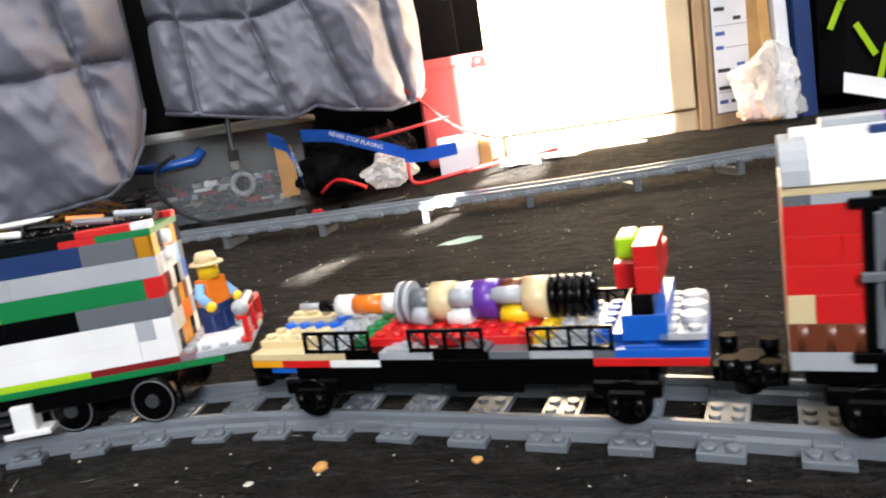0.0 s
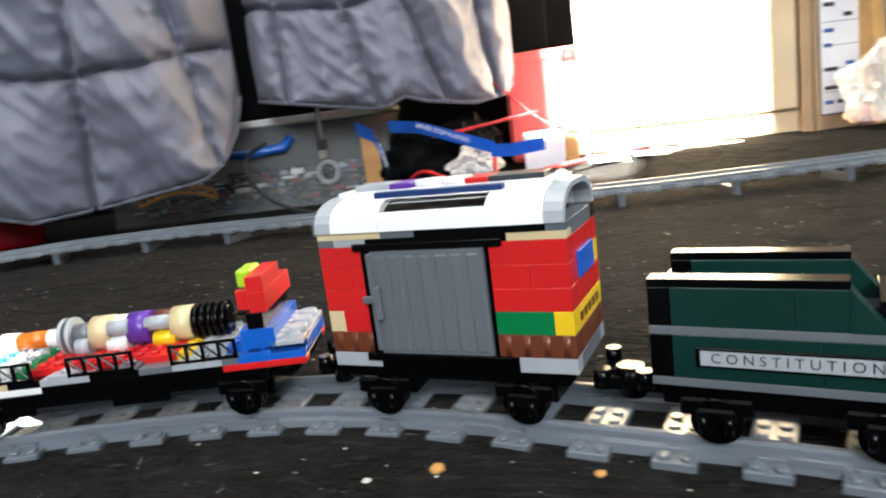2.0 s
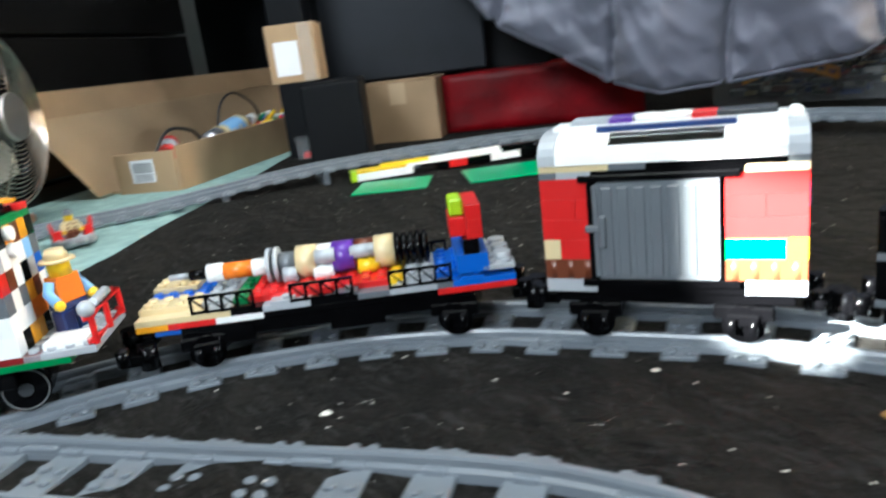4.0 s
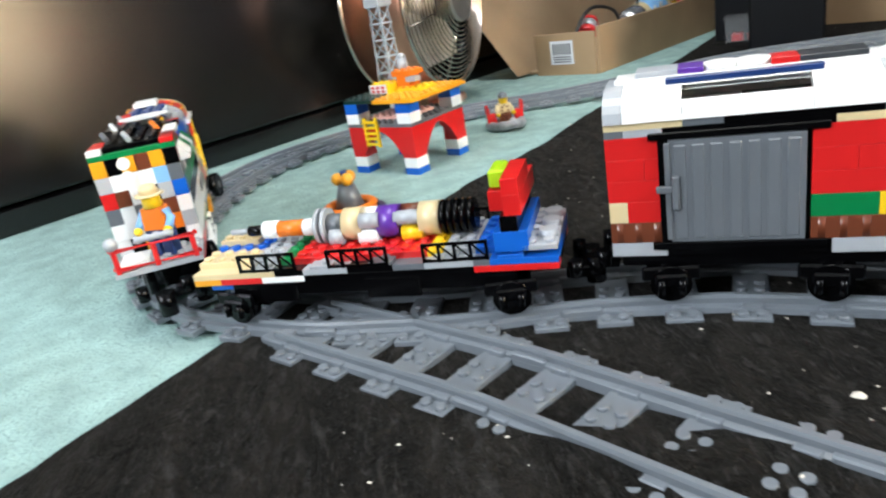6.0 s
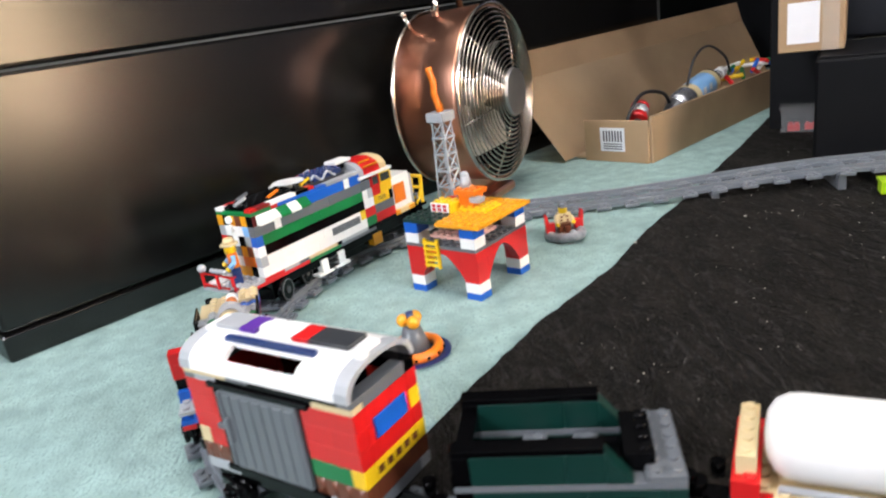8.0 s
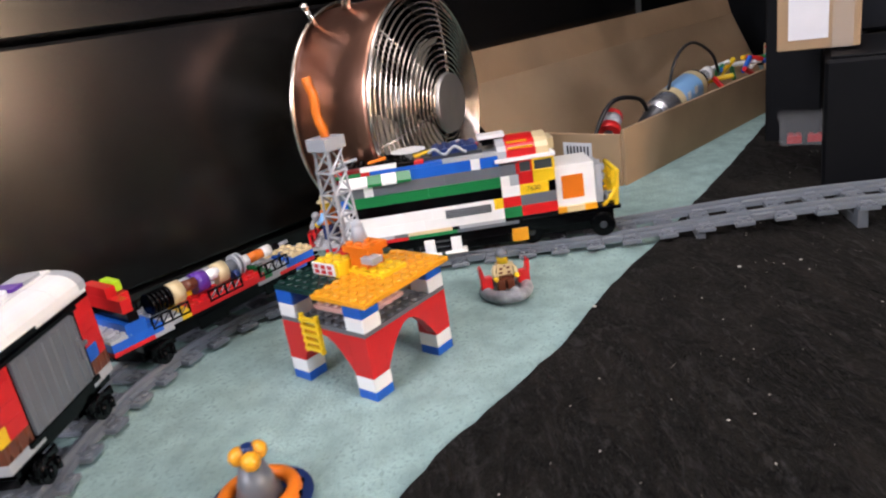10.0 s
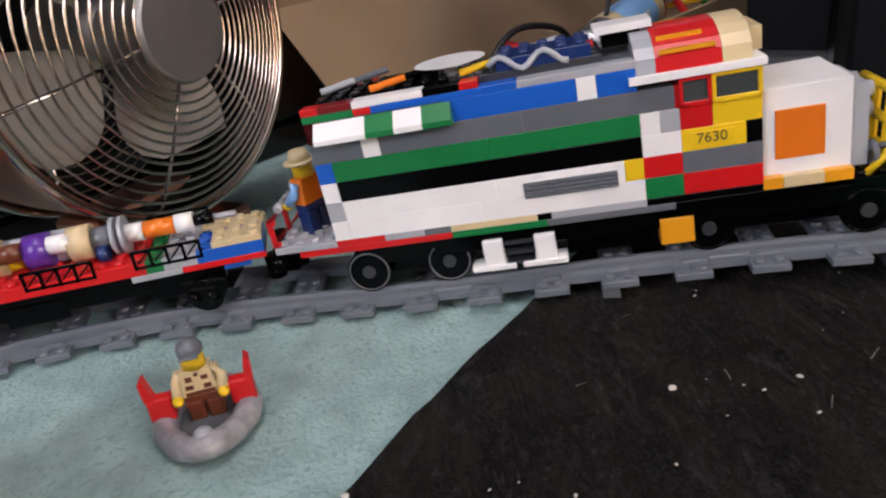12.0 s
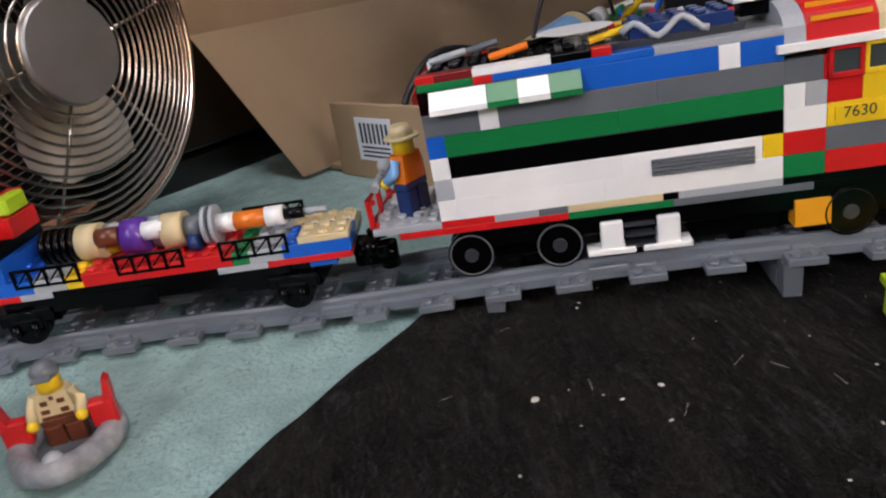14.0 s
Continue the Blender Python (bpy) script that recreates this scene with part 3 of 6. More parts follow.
def boxcar():
    """Fourteen studs long, six wide."""
    car = thing("boxcar", "red brick boxcar with a grey sliding door and white roof", "toy wagon")
    h = -7
    chassis(car, 0.104, 0.026, 0.0315)
    z = 0.0315
    for y, spec in ((2, [(3, "lgrey"), (8, "black"), (3, "lgrey")]), (-3, [(4, "lgrey"), (7, "black"), (3, "lgrey")])):
        row(car, h, y, z, 2 * PL, spec)
    for x in (-7, 6):
        brick(car, x, -2, z, 1, 4, 2 * PL, "grey", False)
    z += 2 * PL
    # left wall, from rear to front
    row(car, h, 2, z, BR, [(4, "brown"), (7, None), (3, "brown")], ribs=1)
    row(car, h, 2, z + BR, BR, [(1, "yellow"), (3, "green"), (7, None), (2, "red"), (1, "tan")])
    row(car, h, 2, z + 2 * BR, BR, [(4, "red"), (7, None), (3, "red")])
    row(car, h, 2, z + 3 * BR, BR, [(2, "red"), (2, "red"), (7, None), (1, "red"), (2, "red")])
    row(car, h, 2, z + 4 * BR, BR, [(4, "red"), (7, None), (3, "red")])
    # right wall
    row(car, h, -3, z, BR, [(3, "brown"), (8, None), (3, "brown")], ribs=1)
    row(car, h, -3, z + BR, BR, [(1, "yellow"), (2, "red"), (8, None), (2, "blue"), (1, "red")])
    row(car, h, -3, z + 2 * BR, BR, [(3, "red"), (8, None), (3, "red")])
    row(car, h, -3, z + 3 * BR, BR, [(1, "yellow"), (2, "red"), (8, None), (3, "red")])
    row(car, h, -3, z + 4 * BR, BR, [(3, "red"), (8, None), (3, "red")])
    for x, cols in ((-7, ("brown", "yellow", "red", "red", "red")), (6, ("brown", "red", "red", "red", "red"))):
        for k, c in enumerate(cols):
            brick(car, x, -2, z + k * BR, 1, 4, BR, c, False)
    bm = bmesh.new()
    add_box(bm, -7 * U - 0.0012, -1.5 * U, z + 3.1 * BR, -7 * U, 1.5 * U, z + 4.2 * BR, 0.0002)
    part("sticker", bm, P["blue"], car, "blue tile on the end wall")
    bm = bmesh.new()
    for k in range(5):
        add_box(bm, -7 * U - 0.0004, (-2.1 + 0.85 * k) * U, z + BR + 0.0030, -7 * U - 0.0001, (-1.6 + 0.85 * k) * U, z + 2 * BR - 0.0030)
    part("print_bars", bm, P["brown"], car)
    # sliding doors, ribbed, with their black frames and handles
    for y, sgn in ((3 * U, 1), (-3 * U, -1)):
        x0, x1 = (-3 * U, 4 * U) if sgn > 0 else (-4 * U, 4 * U)
        bm = bmesh.new()
        add_box(bm, x0 - 0.001, y - sgn * 0.004 - 0.0015, z - 0.001, x1 + 0.002, y - sgn * 0.004 + 0.0015, z + 5 * BR, 0.0003)
        add_box(bm, x0 - 0.006, y - sgn * 0.0005 - 0.0022, z + 5 * BR - 0.0016, x1 + 0.006, y - sgn * 0.0005 + 0.0022, z + 5 * BR + 0.0014, 0.0003)
        add_box(bm, x0 - 0.006, y - sgn * 0.0005 - 0.0022, z - 0.0030, x1 + 0.006, y - sgn * 0.0005 + 0.0022, z + 0.0004, 0.0003)
        add_box(bm, x1 - 0.0005, y - 0.0013, z, x1 + 0.0022, y + 0.0013, z + 5 * BR - 0.0018, 0.0002)
        part("door_frame", bm, P["black"], car)
        bm = bmesh.new()
        add_box(bm, x0 + 0.002, y - 0.0012, z + 0.0005, x1 - 0.002, y + 0.0012, z + 5 * BR - 0.002, 0.0003)
        door = part("door", bm, P["grey"], car, "grey ribbed sliding door")
        n = 7
        for i in range(n):
            bm = bmesh.new()
            xx = x0 + 0.003 + (i + 0.5) * (x1 - x0 - 0.006) / n
            add_box(bm, xx - 0.0027, y - 0.0018, z + 0.002, xx + 0.0027, y + 0.0018, z + 5 * BR - 0.004, 0.0007)
            part("rib", bm, P["grey"], door)
        bm = bmesh.new()
        hx = x1 - 0.0015
        add_box(bm, hx - 0.0012, y + sgn * 0.001 - 0.0012, z + 0.002, hx + 0.0012, y + sgn * 0.001 + 0.0012, z + 5 * BR - 0.003, 0.0004)
        add_box(bm, hx - 0.0045, y + sgn * 0.001, z + 0.016, hx - 0.0015, y + sgn * 0.004, z + 0.031, 0.0006) if sgn > 0 else add_box(
            bm, hx - 0.0045, y - 0.004, z + 0.016, hx - 0.0015, y - 0.001, z + 0.031, 0.0006)
        add_box(bm, hx - 0.003, y + sgn * 0.002 - 0.0012, z + 0.0235, hx + 0.005, y + sgn * 0.002 + 0.0012, z + 0.0265, 0.0004)
        part("handle", bm, P["grey"], door)
    z += 5 * BR
    # plates along the top of the walls
    row(car, h, 2, z, PL, [(3, "tan"), (8, "black"), (2, "lgrey"), (1, "grey")])
    row(car, h, -3, z, PL, [(14, "black")])
    row(car, h, 2, z + PL, PL, [(1, "grey"), (7, "black"), (2, "grey"), (4, "tan")])
    row(car, h, -3, z + PL, PL, [(7, "black"), (7, "white")])
    for x in (-7, 6):
        brick(car, x, -2, z, 1, 4, 2 * PL, "grey", False)
    z += 2 * PL
    # arched roof in segments
    def arch(x0, x1, col, cut=None, name="roof_segment"):
        bm = bmesh.new()
        outer, inner = [], []
        for i in range(13):
            a = math.pi * i / 12
            c, s = math.cos(a), math.sin(a)
            outer.append((3.15 * U * (abs(c) ** 0.75) * (1 if c > 0 else -1), 0.0135 * s ** 0.8))
            inner.append((outer[-1][0] * 0.9, max(0.0, outer[-1][1] - 0.0022)))
        va = [[bm.verts.new((x, *p)) for p in outer + inner[::-1]] for x in (x0 * U + 0.0001, x1 * U - 0.0001)]
        n = len(va[0])
        for i in range(n):
            if cut and cut[0] <= i < cut[1]:
                continue
            if cut and n - 1 - cut[1] <= i < n - 1 - cut[0]:
                continue
            bm.faces.new([va[0][i], va[0][(i + 1) % n], va[1][(i + 1) % n], va[1][i]])
        for k, v in enumerate(va):
            for i in range(12):
                q = [v[i], v[i + 1], v[n - 2 - i], v[n - 1 - i]]
                bm.faces.new(q if k else q[::-1])
        bmesh.ops.recalc_face_normals(bm, faces=bm.faces)
        part(name, bm, P[col], car, m=Matrix.Translation((0, 0, z)))
    arch(-7, -6, "lgrey")
    arch(-6, -3, "white")
    arch(-3, 3, "white", (2, 4))
    arch(3, 6, "white")
    arch(6, 7, "lgrey")
    bm = bmesh.new()
    add_box(bm, -3.6 * U, 0.0095, z + 0.0125, 3.8 * U, 0.0135, z + 0.0150, 0.0003)
    part("roof_bar", bm, P["navy"], car, "dark blue bar along the roof")
    brick(car, -6.5, -1, z + 0.0132, 13, 2, 0.0020, "white", False, name="ridge_plate")
    x = -5.6
    for n, c in ((3.0, "dgrey"), (1.3, "red"), (1.6, "lgrey"), (1.6, "lgrey"), (1.3, "purple"), (2.2, "lgrey")):
        if c == "lgrey" and n < 2:
            bm = bmesh.new()
            add_cyl(bm, ((x + 0.8) * U, 0, z + 0.0152), ((x + 0.8) * U, 0, z + 0.0178), 0.0068, n=18)
            part("round_tile", bm, P["white"], car)
        else:
            brick(car, x, -0.9, z + 0.0152, n, 1.8, 0.0024, c, False, name="tile")
        x += n
    bm = bmesh.new()
    add_ball(bm, (-6.4 * U, 0.006, z + 0.0145), 0.0035)
    part("knob", bm, P["white"], car)
    coupling(car, -0.056, -1)
    coupling(car, 0.056, 1)
    bs = [bogie(car, 0.034), bogie(car, -0.034)]
    return car, bs


def flatcar():
    """Twenty-four studs long, six wide: a rocket of loose parts lies on its plates."""
    car = thing("flat_wagon", "flat toy wagon of many-coloured plates carrying a rocket", "toy wagon")
    chassis(car, 0.150, 0.0235, 0.0315)
    z = 0.0315
    row(car, -12, 2, z, PL, [(5, "red"), (5, "black"), (6, "black"), (3, "white"), (3, "red"), (2, "amber")])
    row(car, -12, -3, z, PL, [(4, "red"), (2, "lgrey"), (10, "black"), (3, "lgrey"), (5, "red")])
    row(car, -12, -2, z, PL, [(12, "black"), (12, "dgrey")], depth=4)
    bm = bmesh.new()
    add_box(bm, 0.062, -0.022, z - 0.0034, 0.088, 0.022, z - 0.0002, 0.0003)
    part("plate", bm, P["blue"], car)
    for x in (-0.014, 0.052):
        for s in (-1, 1):
            bm = bmesh.new()
            add_box(bm, x - 0.014, s * 0.0225 - 0.001, z - 0.011, x + 0.014, s * 0.0225 + 0.001, z - 0.0005, 0.0004)
            part("side_panel", bm, P["black"], car)
    z += PL
    row(car, -12, 2, z, PL, [(4, "blue"), (1, "grey"), (3, "lgrey"), (2, "grey"), (3, "black"), (3, "lgrey"), (2, "black"), (6, "tan")])
    z += PL
    # deck plates with studs: blue rear, grey, yellow, red, green, grey, tan and blue in front
    brick(car, -12, -3, z - PL, 5, 5, 2 * PL, "blue", True)
    brick(car, -12, -3, z + PL, 2, 6, PL * 0.8, "lgrey", True)
    brick(car, -7, -3, z - PL, 2, 5, 2 * PL, "lgrey", True)
    brick(car, -5, -3, z - PL, 1, 5, 2 * PL, "yellow", True)
    brick(car, -4, -3, z - PL, 9, 5, 2 * PL, "red", True)
    brick(car, 5, -3, z - PL, 1, 5, 2 * PL, "green", True)
    brick(car, 6, -3, z - PL, 2, 5, 2 * PL, "lgrey", True)
    brick(car, 8, 0, z - PL, 4, 2, 2 * PL, "tan", True)
    brick(car, 8, -3, z - PL, 4, 3, 2 * PL, "blue", True)
    brick(car, 9, -3, z + PL, 3, 2, PL, "tan", True)
    for x, col in ((-10, "blue"), (-6, "lgrey"), (-2, "grey"), (2, "lgrey"), (6, "lgrey")):
        brick(car, x, 2, z, 1.5, 1, PL * 0.5, col, True)
    # black fence pieces along both edges
    for s in (-1, 1):
        for x in (-6.0, 0.2, 6.4):
            bm = bmesh.new()
            y = s * 0.0236
            for zz in (z + 0.0002, z + 0.0082):
                add_box(bm, x * U - 0.016, y - 0.0007, zz, x * U + 0.016, y + 0.0007, zz + 0.0013)
            for k in range(5):
                add_box(bm, x * U - 0.016 + k * 0.0077, y - 0.0007, z, x * U - 0.0147 + k * 0.0077, y + 0.0007, z + 0.009)
            for k in range(4):
                a = x * U - 0.0155 + k * 0.0077
                add_cyl(bm, (a, y, z + 0.001), (a + 0.0075, y, z + 0.0085), 0.0005, n=6)
            part("fence", bm, P["black"], car)
    # wall across the deck: blue, black, red and lime
    zz = z + PL
    brick(car, -10.4, -3, zz, 2, 6, BR, "blue", False)
    brick(car, -9.9, -3, zz + BR, 1, 6, BR * 0.8, "black", False)
    brick(car, -10.2, -3, zz + 1.8 * BR, 1, 6, BR, "red", False)
    brick(car, -10.2, -1, zz + 2.8 * BR, 1, 4, BR * 0.8, "red", False)
    brick(car, -9.2, -1, zz + 1.8 * BR, 1, 3, BR, "red", False)
    bm = bmesh.new()
    add_box(bm, -9.2 * U, -0.004, zz + 2.85 * BR, -8.3 * U, 0.014, zz + 3.75 * BR, 0.001)
    part("slope", bm, P["lime"], car)
    bm = bmesh.new()
    for k in range(3):
        add_cyl(bm, (-11.4 * U, -0.014 + k * 0.013, zz), (-11.4 * U, -0.014 + k * 0.013, zz + 0.006), 0.0045, n=12)
    part("round_brick", bm, P["lgrey"], car)
    # the rocket, part by part from rear to tip
    zc = z + 0.0125

    def seg(x0, x1, r, col, name="segment", y=0.004, dz=0.0, r1=None):
        b = bmesh.new()
        add_cyl(b, (x0 * U, (y - 0.004) * 0.9 - 0.005, zc + dz * 0.9), (x1 * U, (y - 0.004) * 0.9 - 0.005, zc + dz * 0.9), r * 0.9, r1, n=18)
        return part(name, b, P[col], car)
    for k in range(5):
        seg(-6.7 + k * 0.45, -6.4 + k * 0.45, 0.0098, "black", "nozzle_ring")
    seg(-6.8, -4.5, 0.0075, "black", "nozzle")
    seg(-4.5, -3.2, 0.0098, "tan")
    seg(-3.2, -1.8, 0.0050, "brown", y=-0.001, dz=0.003)
    seg(-3.2, -1.6, 0.0042, "lgrey", y=0.009, dz=0.003)
    seg(-3.4, -2.0, 0.0045, "yellow", y=0.009, dz=-0.006)
    seg(-1.8, -0.4, 0.0094, "purple")
    seg(-0.4, 0.9, 0.0050, "white", y=0.0, dz=0.003)
    seg(-0.6, 0.7, 0.0046, "lgrey", y=0.010, dz=0.003)
    seg(-0.4, 0.9, 0.0046, "white", y=0.010, dz=-0.006)
    seg(0.7, 2.0, 0.0096, "tan")
    seg(2.0, 2.9, 0.0046, "lgrey", y=0.011, dz=-0.005)
    seg(2.0, 3.2, 0.0068, "grey")
    seg(2.3, 2.9, 0.0045, "navy", y=-0.004, dz=-0.006)
    seg(3.2, 3.45, 0.0105, "lgrey", "disc")
    seg(3.45, 3.7, 0.006, "grey")
    seg(3.7, 3.95, 0.0105, "lgrey", "disc")
    seg(3.95, 5.0, 0.0052, "white")
    seg(5.0, 6.9, 0.0049, "orange")
    seg(6.9, 8.0, 0.0054, "white")
    seg(8.0, 9.2, 0.0032, "black")
    seg(9.2, 10.6, 0.0018, "lgrey", "tip")
    coupling(car, -0.096, -1)
    coupling(car, 0.096, 1)
    bs = [bogie(car, 0.068), bogie(car, -0.068)]
    return car, bs


def side_wall(car, y, rows_, x0, z):
    for hh, spec in rows_:
        row(car, x0, y, z, hh, spec)
        z += hh
    return z


def locomotive():
    """Thirty-two studs long; x runs from the rear wall at -15.5 to the cab front at 8.5 and the nose."""
    car = thing("locomotive", "patchwork diesel locomotive of many-coloured toy bricks", "toy locomotive")
    R = -15.5
    chassis(car, 0.235, 0.0235, 0.0325)
    z = 0.0325
    row(car, R - 2.5, 2, z, PL, [(9, "green"), (4, "green"), (10, "grey"), (8, "black")])
    row(car, R - 2.5, -3, z, PL, [(9.5, "red"), (5.5, "green"), (7, "grey"), (7.5, "black")])
    row(car, R - 2.5, -2, z, PL, [(16, "grey"), (15, "black")], depth=4)
    z += PL
    row(car, R - 1, 2, z, PL, [(6, "dred"), (3, "lime"), (5, "lime"), (5, "dred"), (6, "grey")])
    row(car, R, -3, z, PL, [(3, "red"), (2.4, "lgrey"), (1.6, "grey"), (5, "tan"), (0.8, "black"), (5.2, "lgrey"), (6, "black")])
    row(car, R - 1, -2, z, PL, [(25, "grey")], depth=4)
    z += PL
    w = 0.0
    left = [(BR + w, [(2, "white"), (8, "white"), (8, "white")]), (BR, [(1, "white"), (1, "lgrey"), (8, "white"), (8, "white")]),
            (BR, [(5, "grey"), (7, "black"), (6, "black")]), (BR, [(1, "red"), (8, "green"), (2, "yellow"), (7, "green")]),
            (BR, [(8, "lgrey"), (4, "lgrey"), (6, "yellow")]), (BR, [(1, "black"), (3, "grey"), (5, "navy"), (4, "green"), (5, "black")])]
    right = [(BR, [(1, "white"), (8, "white"), (9, "white")]), (BR + w, [(1, "lgrey"), (9, "white"), (7, "white"), (1, "yellow")]),
             (BR, [(1, "white"), (8, "black"), (9, "black")]), (BR, [(1, "blue"), (9, "green"), (8, "green")]),
             (BR, [(3, "grey"), (1, "white"), (8, "grey"), (6, "grey")]), (BR, [(1, "dred"), (7, "dgrey"), (7, "blue"), (1, "white"), (2, "blue")])]
    top = side_wall(car, 2, left, R, z)
    side_wall(car, -3, right, R, z)
    # rear wall, a patchwork of small bricks
    grid = (("black", "amber", "amber", "black"), ("white", "white", "orange", "orange"), ("white", "grey", "amber", "brown"),
            ("brown", "white", "black", "lgrey"), ("white", "white", "white", "lblue"), ("black", "amber", "brown", "amber"))
    for k, cols in enumerate(grid):
        for i, c in enumerate(cols):
            hh = BR + (w if k == 0 else 0)
            brick(car, R, 1 - i, z + k * BR + (w if k else 0), 1, 1, hh, c, False)
    for i, c in ((0, "amber"), (1, "black")):
        brick(car, R - 0.02, 2 if i == 0 else -3, z + 5 * BR + w, 1, 1, BR, "black" if i else "amber", False)
    bm = bmesh.new()
    for k in (0, 1):
        add_cyl(bm, (R * U - 0.003, 0.006, z + 0.046 + k * 0.008), (R * U + 0.001, 0.006, z + 0.046 + k * 0.008), 0.0035, n=12)
    part("rear_lamp", bm, P["white"], car)
    # awning of slopes, grille, number plate
    x = R + 0.6
    for n, c in ((3, "white"), (1.6, "green"), (1.6, "white"), (1.6, "green")):
        bm = bmesh.new()
        pts = [(-3.02 * U, 0.0092), (-3.02 * U, 0.0), (-3.75 * U, 0.0005), (-3.75 * U, 0.0028)]
        va = [[bm.verts.new((xx * U, a, top - BR + b)) for a, b in pts] for xx in (x, x + n - 0.02)]
        for i in range(4):
            bm.faces.new([va[0][i], va[1][i], va[1][(i + 1) % 4], va[0][(i + 1) % 4]])
        bm.faces.new(va[0][::-1])
        bm.faces.new(va[1])
        bmesh.ops.recalc_face_normals(bm, faces=bm.faces)
        part("slope", bm, P[c], car)
        x += n
    bm = bmesh.new()
    for k in range(4):
        add_box(bm, (R + 11.5) * U, -3 * U - 0.0010, z + BR - 0.0012 + k * 0.0019, (R + 16.6) * U, -3 * U - 0.0001, z + BR + 0.0003 + k * 0.0019)
    part("grille", bm, P["grey"], car)
    # roof plates
    zt = top
    row(car, R, 2, zt, PL, [(3, "green"), (2, "red"), (5, "black"), (8, "lgrey")])
    row(car, R, -3, zt, PL, [(3, "green"), (1, "red"), (8, "blue"), (6, "lgrey")])
    row(car, R, -2, zt, PL, [(1, "green"), (8, "dgrey"), (9, "grey")], depth=4)
    row(car, R, -3, zt + PL, PL, [(1, "red"), (2, "dred"), (4, "white"), (2, "black"), (1, "red")])
    row(car, R, 2, zt + PL, PL, [(1, "white"), (3, "red"), (6, "black"), (4, "dgrey")])
    row(car, R + 0.5, -2, zt + PL, PL, [(8, "black"), (8, "dgrey")], depth=4, studs=True)
    zr = zt + 2 * PL
    bm = bmesh.new()
    add_cyl(bm, ((R + 8.4) * U, -0.004, zr + 0.004), ((R + 8.4) * U, -0.004, zr + 0.0065), 0.005, 0.016, n=26)
    add_cyl(bm, ((R + 8.4) * U, -0.004, zr), ((R + 8.4) * U, -0.004, zr + 0.005), 0.003, n=10)
    part("dish", bm, P["white"], car, "white radar dish")
    for k in range(9):
        bm = bmesh.new()
        a = (R + 1.5 + k * 1.7) * U
        b = 0.016 * math.sin(k * 2.1)
        add_cyl(bm, (a - 0.008, b, zr + 0.002), (a + 0.008, b + 0.004, zr + 0.004), 0.0016, n=8)
        part("roof_bar", bm, P[("lgrey", "grey", "orange", "black", "white", "yellow", "navy", "lgrey", "red")[k]], car)
    brick(car, R + 11, -2, zr, 5, 3, PL * 1.6, "navy", True, name="roof_box")
    brick(car, R + 12, 0, zr, 4, 2, PL * 1.2, "red", False, name="roof_box")
    bm = bmesh.new()
    add_tube(bm, [((R + 10.6 + 0.3 * k) * U, -0.016, zr + 0.003 + 0.003 * math.sin(k * 0.8)) for k in range(15)], 0.0014, 8)
    part("pipe", bm, P["lgrey"], car)
    brick(car, R + 16.2, -1, zr + 0.006, 3, 2, PL, "white", False, name="lamp_bar")
    brick(car, R + 16.6, -0.7, zr, 2, 1.4, 0.006, "black", False, name="lamp_bar_foot")
    # cab
    C = R + 18
    for y, sgn in ((2, 1), (-3, -1)):
        row(car, C, y, z, BR, [(2, "green"), (4, "red")])
        row(car, C, y, z + BR, BR, [(2, "red"), (4, "grey")])
        row(car, C, y, z + 2 * BR, BR, [(2, "white"), (3.2, "yellow"), (0.8, "black")])
        row(car, C, y, z + 3 * BR, BR, [(1, "white"), (1, "lgrey"), (1.6, "red"), (2.4, "yellow")])
        row(car, C, y, z + 4 * BR, BR, [(1.8, "grey"), (0.2, "red")])
        for x0, x1, col in ((C + 2, C + 3.6, "red"), (C + 3.6, C + 6, "yellow")):
            bm = bmesh.new()
            yy = sgn * 2.95 * U
            a, b = x0 * U, x1 * U
            for q in ((a, a + 0.0016), (b - 0.0016, b)):
                add_box(bm, q[0], yy - 0.0015, z + 4 * BR, q[1], yy + 0.0015, z + 5.3 * BR, 0.0002)
            for q in ((z + 4 * BR, z + 4 * BR + 0.002), (z + 5.3 * BR - 0.0018, z + 5.3 * BR)):
                add_box(bm, a, yy - 0.0015, q[0], b, yy + 0.0015, q[1], 0.0002)
            wn = part("window", bm, P[col], car)
            bm = bmesh.new()
            add_box(bm, a + 0.001, yy - 0.0004, z + 4 * BR + 0.001, b - 0.001, yy + 0.0004, z + 5.3 * BR - 0.001)
            part("pane", bm, M["glass"], wn)
        bm = bmesh.new()
        add_box(bm, (C + 2.4) * U, sgn * 3.02 * U - 0.0004, z + 2 * BR + 0.0022, (C + 4.6) * U, sgn * 3.02 * U + 0.0004, z + 3 * BR - 0.0018)
        plate = part("number_plate", bm, P["yellow"], car)
        letters("number", "7630", 0.0062, P["dgrey"], plate,
                Matrix.LocRotScale(((C + 3.5) * U, sgn * (3.02 * U + 0.0005), z + 2.52 * BR), Euler((radians(90), 0, radians(180 if sgn > 0 else 0))), None))
    brick(car, C + 5.2, -2, z, 0.8, 4, 5.2 * BR, "yellow", False, name="cab_front")
    brick(car, C - 0.4, -3.3, z + 5.3 * BR, 6.6, 6.6, PL, "white", False, name="cab_roof")
    zc = z + 5.3 * BR + PL
